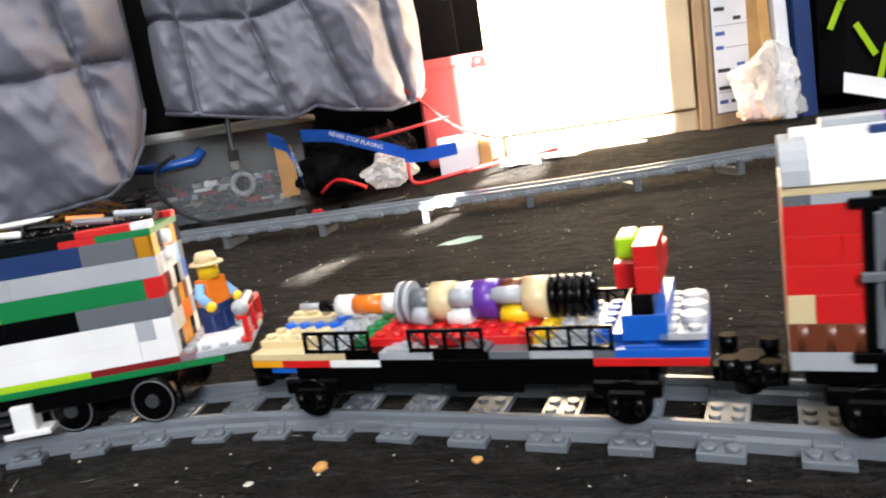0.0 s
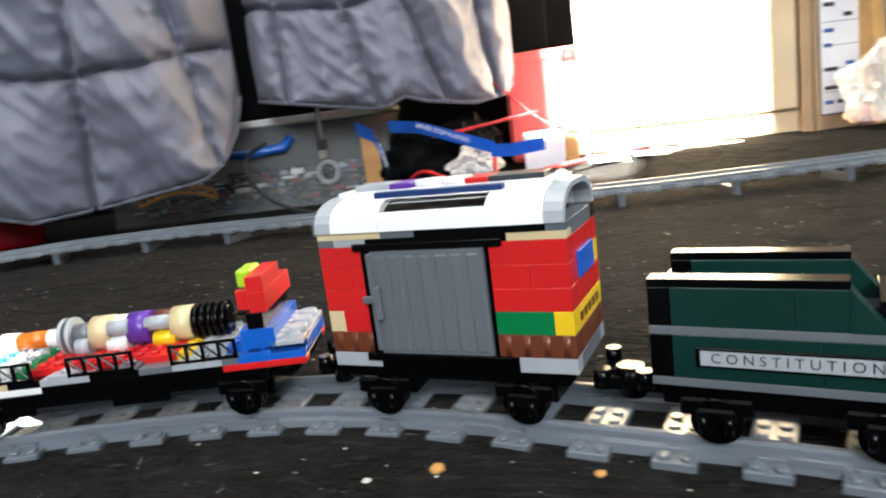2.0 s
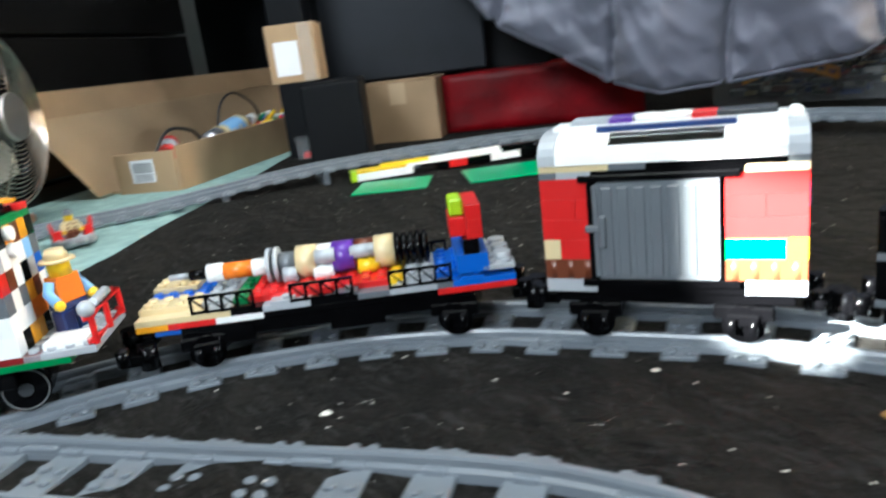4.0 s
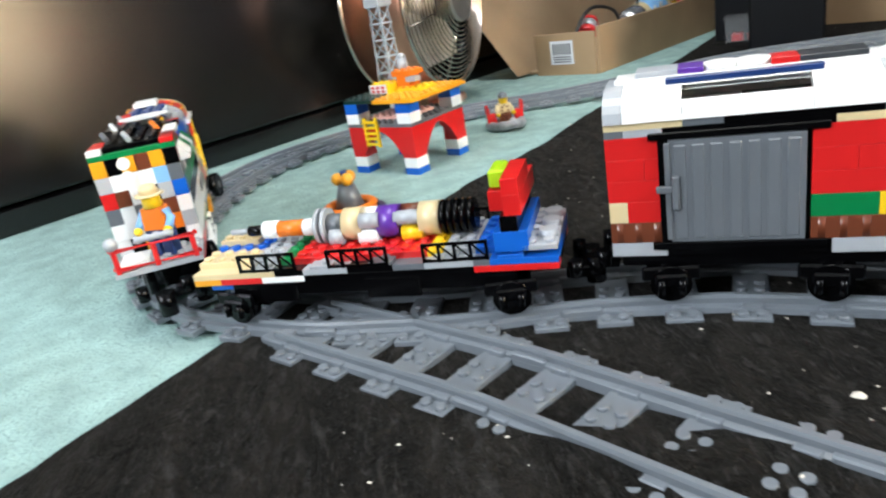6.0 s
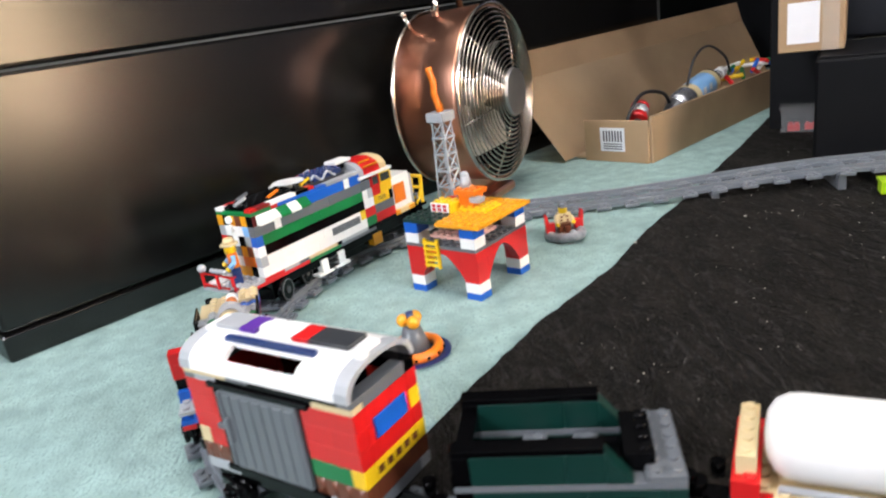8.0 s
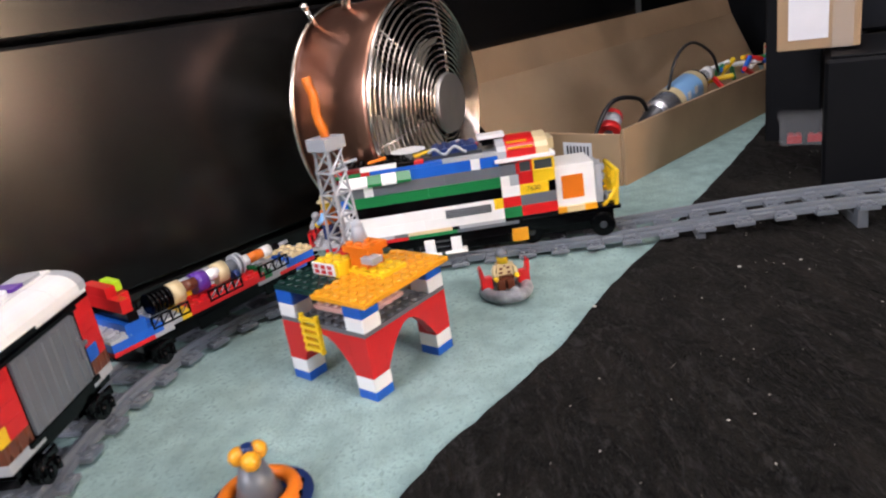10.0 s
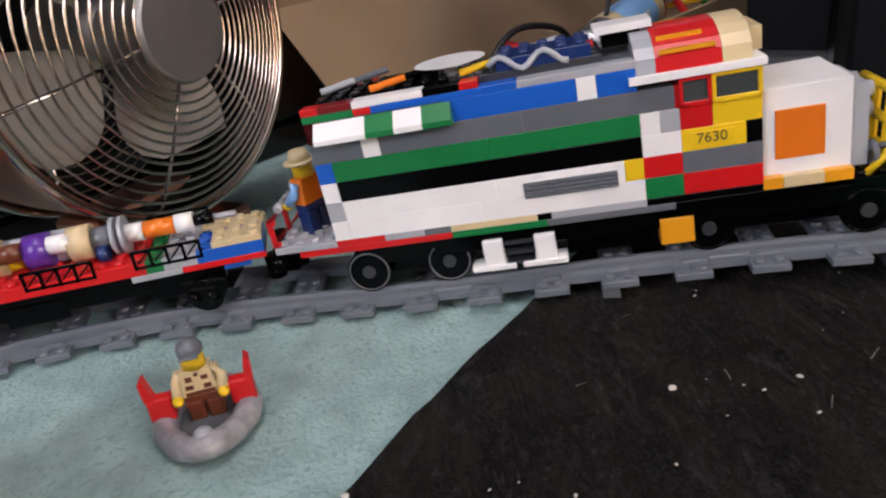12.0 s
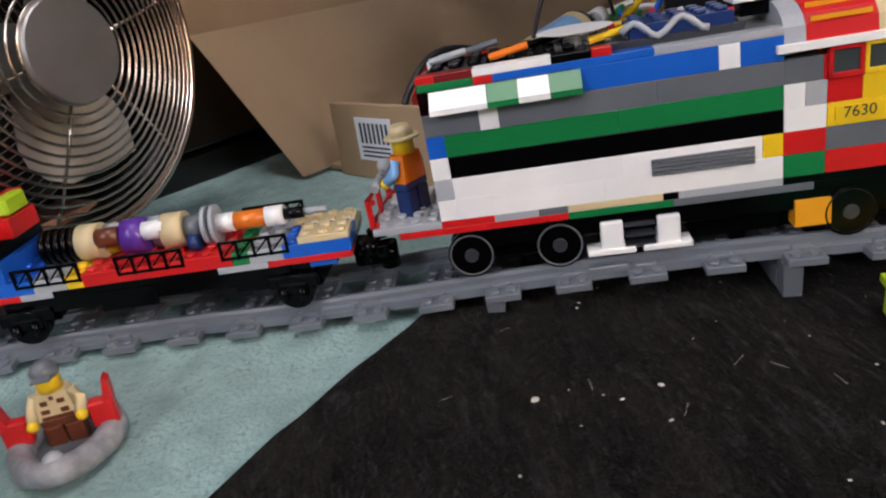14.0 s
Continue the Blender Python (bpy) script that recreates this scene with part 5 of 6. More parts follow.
boat()
fig = figure("boat_figure", "toy figure in tan jacket and grey cap in the dinghy", "tan", "brown", "grey", "tan")
fig.matrix_basis = pose(-0.750, 0.590, -0.0015, 0, 0, 8) @ Matrix.Diagonal((0.9, 0.9, 0.9, 1))

# ---- station platform by the far track ----


def station():
    for k, (x, y, a) in enumerate(((-0.637, 0.868, 50), (-0.547, 0.974, 60))):
        t = thing("base_plate", "flat green base plate lying on the mat", "toy plate", "station plates", m=pose(x, y, 0.0015, 0, 0, a))
        brick(t, 0, 0, 0, 11 if k == 0 else 17, 9 if k == 0 else 11, PL * 0.6, "emerald", False, name="plate")
    t = thing("station_platform", "low station platform of white, yellow and black bricks", "toy building", m=pose(-0.665, 0.985, 0.0035, 0, 0, 67))
    row(t, -11, 1, 0, BR, [(1, "lime"), (9, "white"), (4, None), (2, "black"), (3, "red"), (4, "black"), (5, "white"), (5, "black")], depth=2)
    row(t, -11, 1, BR, PL, [(1, "lime"), (8, "yellow"), (6, "white"), (10, "white"), (8, "black")], depth=3)
    row(t, -6, 2, BR + PL, PL, [(8, "yellow"), (12, "white"), (6, "black")], depth=2)
    row(t, 22, 0, 0, BR, [(4, "green"), (2, "dgreen")], depth=2)
    row(t, 22, 0, BR, PL, [(6, "green")], depth=2)


station()

# ---- furniture on the near left: black cabinet ----
cab = thing("cabinet", "large black lacquered cabinet with a drawer seam", "cabinet", m=Matrix.LocRotScale((-0.645, 0.055, -0.003), Euler((0, 0, math.atan2(0.735, -0.678))), None))
bm = bmesh.new()
add_box(bm, 0.0, 0.0, 0.0, 1.25, 0.5, 0.026, 0.002)
part("plinth", bm, M["blackwood"], cab)
for k in range(3):
    bm = bmesh.new()
    add_box(bm, 0.002, -0.004, 0.030 + k * 0.222, 1.248, 0.5, 0.030 + k * 0.222 + 0.218, 0.003)
    part("drawer", bm, M["blackwood"], cab, "black lacquered drawer front")
bm = bmesh.new()
add_box(bm, -0.004, -0.010, 0.696, 1.254, 0.5, 0.72, 0.002)
part("top", bm, M["blackwood"], cab)

# ---- the copper fan ----
fan = thing("desk_fan", "round copper desk fan with a wire grille", "fan", m=pose(-0.930, 0.557, 0.135, 0, 0, 57))
R = 0.107
bm = bmesh.new()
n = 48
for (xa, ra), (xb, rb) in (((-0.082, R * 0.97), (-0.002, R)), ((-0.002, R), (0.004, R)), ((0.004, R), (0.004, R - 0.004)), ((0.004, R - 0.004), (-0.082, R * 0.955)), ((-0.082, R * 0.955), (-0.082, R * 0.97))):
    for k in range(n):
        a, b = 2 * math.pi * k / n, 2 * math.pi * (k + 1) / n
        f = bm.faces.new([bm.verts.new((x, r * math.cos(q), r * math.sin(q))) for x, r, q in ((xa, ra, a), (xa, ra, b), (xb, rb, b), (xb, rb, a))])
        f.smooth = True
        # inner faces are black: the drum's dark interior is put into the colour
        f.material_index = 1 if xa > 0.003 and xb < 0 else 0
bmesh.ops.remove_doubles(bm, verts=bm.verts, dist=1e-6)
bmesh.ops.recalc_face_normals(bm, faces=bm.faces)
part("drum", bm, [M["copper"], P["black"]], fan, "brushed copper drum")
for side, bulge, x0 in (("front_grille", 0.022, 0.004), ("rear_grille", -0.012, -0.082)):
    bm = bmesh.new()
    for k in range(15):
        r = R * (0.27 + 0.73 * k / 14)
        add_torus(bm, (x0 + bulge * (1 - (r / R) ** 2) + 0.001, 0, 0), r, 0.0009 if k < 14 else 0.0026, "X", 44, 6)
    for k in range(6):
        a = 2 * math.pi * k / 6 + 0.2
        add_tube(bm, [(x0 + bulge * (1 - q * q), R * q * math.cos(a), R * q * math.sin(a)) for q in (0.25, 0.5, 0.75, 1.0)], 0.0012, 6)
    g = part(side, bm, M["chrome"], fan, "shiny concentric wire grille")
    if side == "front_grille":
        bm = bmesh.new()
        add_cyl(bm, (x0 + bulge * 0.9, 0, 0), (x0 + bulge + 0.004, 0, 0), R * 0.27, R * 0.26, n=32)
        part("badge", bm, M["steel"], g, "round grey centre badge")
for k in range(4):
    bm = bmesh.new()
    a0 = math.pi / 2 * k + 0.5
    prof = []
    for i in range(7):
        q = i / 6
        r = R * (0.16 + 0.70 * q)
        half = 0.10 + 0.42 * math.sin(math.pi * min(1, q * 0.85 + 0.1))
        prof.append([bm.verts.new((-0.035 + 0.018 * (j - 0.5) * 2 * (0.4 + 0.6 * q), r * math.cos(a0 + half * (j * 2 - 1)), r * math.sin(a0 + half * (j * 2 - 1)))) for j in (0, 0.5, 1)])
    for a, b in zip(prof[:-1], prof[1:]):
        for j in range(2):
            bm.faces.new([a[j], a[j + 1], b[j + 1], b[j]]).smooth = True
    bmesh.ops.solidify(bm, geom=bm.faces[:], thickness=0.0015)
    part("blade", bm, M["blade"], fan)
bm = bmesh.new()
add_cyl(bm, (-0.07, 0, 0), (-0.02, 0, 0), 0.024, 0.018, n=24)
part("motor", bm, M["steel"], fan)
bm = bmesh.new()
add_box(bm, -0.078, -0.055, -0.138, -0.010, 0.055, -0.126, 0.003)
add_box(bm, -0.07, -0.05, -0.127, -0.03, 0.05, -0.098, 0.003)
part("stand", bm, M["copper"], fan)
bm = bmesh.new()
add_tube(bm, [(-0.05, -0.035, R * 0.93), (-0.05, -0.030, R + 0.018), (-0.05, 0.0, R + 0.026), (-0.05, 0.030, R + 0.018), (-0.05, 0.035, R * 0.93)], 0.0045, 10)
part("handle", bm, M["chrome"], fan)
bm = bmesh.new()
add_cyl(bm, (-0.075, -0.05, R * 0.80), (-0.078, -0.06, R * 0.98), 0.003, n=10)
add_ball(bm, (-0.078, -0.061, R), 0.0045)
part("switch", bm, M["chrome"], fan)

# ---- open cardboard box with a bottle and wires ----
crate = thing("cardboard_box", "long open cardboard box holding a bottle and cables", "box", m=Matrix.LocRotScale((-0.998, 0.774, -0.003), Euler((0, 0, math.atan2(0.476, -0.402))), None))
LEN, WID, HGT = 0.72, 0.125, 0.066
bm = bmesh.new()
add_box(bm, 0, 0, 0.002, LEN, WID, 0.006)
part("bottom", bm, M["cardin"], crate)
for nm, b, mt in (("near_wall", (0, -0.004, 0, LEN, 0, HGT), "card"), ("end_wall", (-0.004, 0, 0, 0, WID * 0.85, HGT * 0.92), "card"), ("far_end_wall", (LEN, 0, 0, LEN + 0.004, WID, HGT), "card")):
    bm = bmesh.new()
    add_box(bm, *b, 0.0008)
    part(nm, bm, M[mt], crate)
bm = bmesh.new()
v = [bm.verts.new(p) for p in ((-0.03, WID, 0.004), (LEN, WID, 0.004), (LEN + 0.02, WID + 0.07, 0.125), (-0.06, WID + 0.07, 0.125), (-0.06, WID + 0.082, 0.165), (LEN + 0.02, WID + 0.082, 0.165))]
bm.faces.new([v[0], v[1], v[2], v[3]])
bm.faces.new([v[3], v[2], v[5], v[4]]).material_index = 1
bmesh.ops.solidify(bm, geom=bm.faces[:], thickness=0.004)
part("lid", bm, [M["cardin"], M["card"]], crate, "opened lid, pale inside")
bm = bmesh.new()
add_box(bm, -0.0052, WID * 0.30, 0.016, -0.0044, WID * 0.62, 0.050)
lab = part("label", bm, M["paper"], crate, "white printed label")
bm = bmesh.new()
for k in range(7):
    add_box(bm, -0.0056, WID * 0.33 + k * 0.0048, 0.030, -0.0053, WID * 0.33 + k * 0.0048 + 0.0024, 0.046)
for k in range(3):
    add_box(bm, -0.0056, WID * 0.33, 0.019 + k * 0.0035, -0.0053, WID * 0.58, 0.0205 + k * 0.0035)
part("print_bars", bm, M["ink"], lab)

CM = crate.matrix_basis


def in_crate(x, y, z):
    return CM @ Vector((x, y, z))


bottle = thing("bottle", "clear plastic bottle with a pale blue label", "bottle", m=CM @ pose(0.24, 0.055, 0.055, 0, -8, 4))
bm = bmesh.new()
prof = [(-0.075, 0.002), (-0.074, 0.018), (-0.066, 0.022), (0.06, 0.022), (0.085, 0.010), (0.10, 0.009)]
n = 20
rings = [[bm.verts.new((x, r * math.cos(2 * math.pi * k / n), r * math.sin(2 * math.pi * k / n))) for k in range(n)] for x, r in prof]
for a, b in zip(rings[:-1], rings[1:]):
    for k in range(n):
        bm.faces.new([a[k], a[(k + 1) % n], b[(k + 1) % n], b[k]]).smooth = True
bm.faces.new(rings[0])
bm.faces.new(rings[-1])
bmesh.ops.recalc_face_normals(bm, faces=bm.faces)
part("body", bm, M["foil"], bottle, "silver foil wrap")
bm = bmesh.new()
add_cyl(bm, (-0.020, 0, 0), (0.040, 0, 0), 0.0226, n=24, caps=False)
part("label", bm, P["lblue"], bottle, "pale blue paper label")
for x0, x1 in ((-0.036, -0.020), (0.040, 0.054)):
    bm = bmesh.new()
    add_cyl(bm, (x0, 0, 0), (x1, 0, 0), 0.0227, n=24, caps=False)
    part("band", bm, P["tan"], bottle, "tan paper band")
for k in (-1, 1):
    bm = bmesh.new()
    add_box(bm, -0.004 + k * 0.012, -0.0232, 0.002, 0.006 + k * 0.012, -0.0226, 0.012, 0.0002)
    part("print_patch", bm, P["white"], bottle)
bm = bmesh.new()
add_cyl(bm, (-0.125, 0, -0.004), (-0.072, 0, 0), 0.009, 0.016, n=16)
part("sleeve", bm, P["dgrey"], bottle, "dark grey tapered sleeve")
bm = bmesh.new()
add_cyl(bm, (0.10, 0, 0), (0.115, 0, 0), 0.0105, n=16)
part("cap", bm, P["white"], bottle)


def cable(name, pts, r, material, label):
    bm = bmesh.new()
    p = [Vector(q) for q in pts]
    fine = []
    for i in range(len(p) - 1):
        a, b, c, d = p[max(i - 1, 0)], p[i], p[i + 1], p[min(i + 2, len(p) - 1)]
        for k in range(6):
            t = k / 6
            fine.append(0.5 * ((2 * b) + (c - a) * t + (2 * a - 5 * b + 4 * c - d) * t * t + (3 * b - a - 3 * c + d) * t ** 3))
    fine.append(p[-1])
    add_tube(bm, fine, r, 8)
    return tagged(part(name, bm, material), label, "cable")


cable("cable", [in_crate(*q) for q in ((0.02, 0.06, 0.012), (0.03, 0.05, 0.06), (0.07, 0.05, 0.085), (0.13, 0.05, 0.075), (0.16, 0.055, 0.05))], 0.0028, M["rubber"], "black cable looping out of the box")
cable("cable", [in_crate(*q) for q in ((0.20, 0.05, 0.06), (0.23, 0.05, 0.11), (0.28, 0.05, 0.125), (0.34, 0.05, 0.10), (0.36, 0.05, 0.07))], 0.0022, M["rubber"], "thin black cable arching over the bottle")
plug = thing("plug", "red and grey round connector lying in the box", "plug", m=CM @ pose(0.055, 0.05, 0.052, 0, -35, 20))
for x0, x1, r, c in ((-0.02, -0.006, 0.006, "dgrey"), (-0.006, 0.004, 0.014, "red"), (0.004, 0.018, 0.013, "lgrey"), (0.018, 0.024, 0.014, "red")):
    bm = bmesh.new()
    add_cyl(bm, (x0, 0, 0), (x1, 0, 0), r, n=18)
    part("sleeve", bm, P[c], plug)
wire = bmesh.new()
for k in range(16):
    a = in_crate(0.34 + 0.015 * k, 0.03 + 0.05 * abs(math.sin(k * 1.9)), 0.045 + 0.025 * abs(math.sin(k * 2.7)))
    b = in_crate(0.37 + 0.015 * k, 0.03 + 0.05 * abs(math.sin(k * 2.3 + 1)), 0.05 + 0.025 * abs(math.sin(k * 1.7 + 1)))
    add_cyl(wire, a, b, 0.004, n=6, mi=k % 5)
tagged(part("brick_pile", wire, [P["red"], P["yellow"], P["green"], P["blue"], P["white"]]), "heap of coloured toy pieces in the box", "toy pieces", kind="stuff")

# ---- black block, small box, clear tub ----
blk = thing("speaker_box", "matt black block standing on the mat", "box", m=Matrix.LocRotScale((-0.858, 0.925, -0.003), Euler((0, 0, radians(58))), None))
bm = bmesh.new()
add_box(bm, 0, 0, 0, 0.085, 0.16, 0.128, 0.003)
part("body", bm, M["blackmatte"], blk)
bm = bmesh.new()
add_box(bm, 0.004, 0.004, 0.128, 0.081, 0.156, 0.131, 0.001)
part("lid", bm, M["blackmatte"], blk)
up = thing("parcel", "small brown parcel with a white label on the black block", "box", m=Matrix.LocRotScale((-0.918, 0.912, 0.131), Euler((0, 0, radians(56))), None))
bm = bmesh.new()
add_box(bm, 0.0, 0.0, 0.0, 0.072, 0.08, 0.082, 0.001)
part("carton", bm, M["card"], up)
bm = bmesh.new()
add_box(bm, 0.010, -0.0008, 0.010, 0.045, -0.0002, 0.058)
part("label", bm, M["paper"], up)
bm = bmesh.new()
add_box(bm, 0.048, -0.0009, 0.0, 0.066, -0.0003, 0.082)
part("tape", bm, M["clear"], up)
tub = thing("clear_tub", "small clear plastic tub with toy pieces", "tub", m=Matrix.LocRotScale((-1.04, 0.985, -0.003), Euler((0, 0, radians(59))), None))
bm = bmesh.new()
for b in ((0, 0, 0, 0.075, 0.002, 0.036), (0, 0.06, 0, 0.075, 0.062, 0.036), (0, 0, 0, 0.002, 0.062, 0.036), (0.073, 0, 0, 0.075, 0.062, 0.036), (0, 0, 0, 0.075, 0.062, 0.002)):
    add_box(bm, *b)
part("wall", bm, M["clear"], tub)
bm = bmesh.new()
add_box(bm, -0.003, -0.003, 0.036, 0.078, 0.065, 0.042, 0.001)
part("lid", bm, M["clear"], tub)
for k, c in enumerate(("red", "blue", "red", "white", "yellow")):
    brick(tub, 1 + 1.4 * k, 1 + (k * 2.3) % 4, 0.004 + 0.006 * (k % 2), 2, 2, BR, c, True, name="toy_brick")

# ---- under the desk: panels, boards, boxes ----


def slab(name, p0, p1, depth, z0, z1, material, label, category, c=0.002, lean=0.0):
    """An upright box whose front runs from p0 to p1."""
    p0, p1 = Vector((*p0, 0)), Vector((*p1, 0))
    d = p1 - p0
    bm = bmesh.new()
    add_box(bm, 0, 0, z0, d.length, depth, z1, c)
    ob = part(name, bm, material, m=Matrix.LocRotScale(p0, Euler((radians(lean), 0, math.atan2(d.y, d.x))), None))
    return tagged(ob, label, category)


desk = thing("desk", "black desk with panels standing on the carpet", "desk")
# upper_panel is oversized: black added to cover the lighter wall behind
for nm, p0, p1, dep, z0, z1 in (("desk_top", (-1.75, 0.95), (-0.95, 1.60), 0.5, 0.375, 0.40), ("front_panel", (-1.20, 1.20), (-0.92, 1.47), 0.02, 0.095, 0.29),
                                ("leg", (-1.075, 0.985), (-1.03, 1.03), 0.04, -0.003, 0.375), ("leg", (-0.86, 1.52), (-0.82, 1.55), 0.04, 0.0, 0.375),
                                ("back_panel", (-1.95, 1.15), (-0.75, 2.05), 0.02, -0.003, 0.375), ("upper_panel", (-2.55, 0.55), (-0.72, 1.98), 0.02, 0.40, 1.25)):
    slab(nm, p0, p1, dep, z0, z1, M["blackmatte"], "", "").parent = desk
slab("storage_box", (-1.74, 0.96), (-1.36, 1.27), 0.14, 0.40, 0.50, M["paper"], "pale white storage box standing on the desk", "box", c=0.004)
slab("blue_folder", (-1.72, 0.975), (-1.40, 1.235), 0.10, 0.502, 0.54, P["blue"], "blue folder lying on the white box", "folder")
slab("drawer_box", (-1.145, 1.115), (-0.955, 1.345), 0.16, 0.112, 0.272, M["slate"], "dark slate storage box under the desk", "box", c=0.003)
slab("paper_sheet", (-1.16, 1.13), (-0.98, 1.33), 0.15, 0.272, 0.280, M["card"], "sheet of brown paper lying on the dark box", "paper", c=0.001)
slab("board", (-0.965, 1.01), (-0.935, 1.075), 0.012, 0.0, 0.13, M["olive"], "olive board leaning on the black block", "board", lean=-12)
carton = thing("carton", "plain brown carton under the desk", "box", m=Matrix.LocRotScale((-1.06, 1.13, -0.003), Euler((0, 0, math.atan2(0.095, 0.105))), None))
for nm, bx, mt in (("body", (0, 0, 0, 0.1415, 0.10, 0.108), "card"), ("flap", (0.001, 0.001, 0.1085, 0.1405, 0.0485, 0.1115), "card"),
                   ("flap", (0.001, 0.0515, 0.1085, 0.1405, 0.099, 0.1115), "card"), ("tape", (0.055, -0.0006, 0.070, 0.085, -0.0002, 0.108), "cardin")):
    bm = bmesh.new()
    add_box(bm, *bx, 0.001 if nm != "tape" else 0.0)
    part(nm, bm, M[mt], carton)


def tinsel_box():
    bm = bmesh.new()
    add_box(bm, 0, 0, 0, 0.37, 0.16, 0.105, 0.004)
    bmesh.ops.subdivide_edges(bm, edges=bm.edges[:], cuts=9, use_grid_fill=True)
    for v in bm.verts:
        v.co += Vector((0.003 * noise.noise(v.co * 25), 0.004 * noise.noise(v.co * 28 + Vector((3, 0, 0))), 0.004 * noise.noise(v.co * 22) if v.co.z > 0.02 else 0))
    for f in bm.faces:
        f.smooth = True
    ob = part("tinsel_bag", bm, M["redfoil"], m=Matrix.LocRotScale((-1.0, 1.255, 0), Euler((0, 0, radians(45))), None))
    tagged(ob, "dark red shiny tinsel bag under the desk", "bag")


tinsel_box()


def clear_bin():
    t = thing("storage_bin", "large clear plastic bin full of toy pieces", "storage bin", m=Matrix.LocRotScale((-0.66, 1.60, 0.002), Euler((0, 0, math.atan2(0.14, 0.51))), None))
    Lb, Db, Hb = 0.515, 0.30, 0.150
    for b in ((0, 0, 0, Lb, 0.003, Hb), (0, Db, 0, Lb, Db + 0.003, Hb), (0, 0, 0, 0.003, Db, Hb), (Lb - 0.003, 0, 0, Lb, Db, Hb)):
        bm = bmesh.new()
        add_box(bm, *b, 0.001)
        part("wall", bm, M["clear"], t)
    bm = bmesh.new()
    add_box(bm, 0, 0, 0, Lb, Db, 0.004)
    part("base", bm, M["clear"], t)
    bm = bmesh.new()
    for b in ((-0.008, -0.008, Hb, Lb + 0.008, 0.014, Hb + 0.012), (-0.008, Db - 0.01, Hb, Lb + 0.008, Db + 0.01, Hb + 0.012), (-0.008, 0, Hb, 0.012, Db, Hb + 0.012), (Lb - 0.012, 0, Hb, Lb + 0.008, Db, Hb + 0.012)):
        add_box(bm, *b, 0.002)
    part("rim", bm, P["white"], t, "white rim")
    bm = bmesh.new()
    add_tube(bm, [(0.20, -0.006, 0.120), (0.22, -0.012, 0.108), (0.27, -0.014, 0.104), (0.33, -0.012, 0.110), (0.345, -0.006, 0.125)], 0.009, 8)
    part("handle", bm, P["blue"], t, "blue carrying handle")
    rnd = random.Random(4)
    bm = bmesh.new()
    cols = [P[c] for c in ("grey", "dgrey", "dred", "navy", "tan", "lgrey", "brown", "dgreen", "black", "white")]
    for k in range(420):
        x, y, z = rnd.uniform(0.012, Lb - 0.04), rnd.uniform(0.008, 0.14), rnd.uniform(0.004, 0.062)
        add_box(bm, x, y, z, x + rnd.uniform(0.008, 0.03), y + rnd.uniform(0.008, 0.02), z + rnd.uniform(0.004, 0.01), 0, rnd.choice((0, 1, 1, 2, 3, 4, 5, 6, 7, 8, 8, 8, 9)))
    tagged(part("piece_heap", bm, cols, t), "heap of mixed toy pieces", kind="stuff")
    bm = bmesh.new()
    arc = [(0.05 + 0.14 * k / 9, 0.006, 0.048 + 0.018 * math.sin(math.pi * k / 9)) for k in range(10)]
    add_tube(bm, arc, 0.0035, 6)
    add_tube(bm, [(p[0], 0.006, p[2] - 0.014) for p in arc], 0.0035, 6)
    for p in arc:
        add_box(bm, p[0] - 0.0025, 0.0045, p[2] - 0.016, p[0] + 0.0025, 0.0085, p[2] + 0.002)
    part("toy_track", bm, P["amber"], t, "curved yellow toy track inside the bin")
    bm = bmesh.new()
    add_torus(bm, (0.40, 0.008, 0.055), 0.018, 0.005, "Y", 24, 8)
    part("clear_ring", bm, P["lgrey"], t)
    bm = bmesh.new()
    add_box(bm, 0.465, 0.006, 0.02, 0.495, 0.012, 0.11, 0.001)
    part("yellow_card", bm, P["amber"], t)


clear_bin()

# ---- jackets hanging down over the bins ----


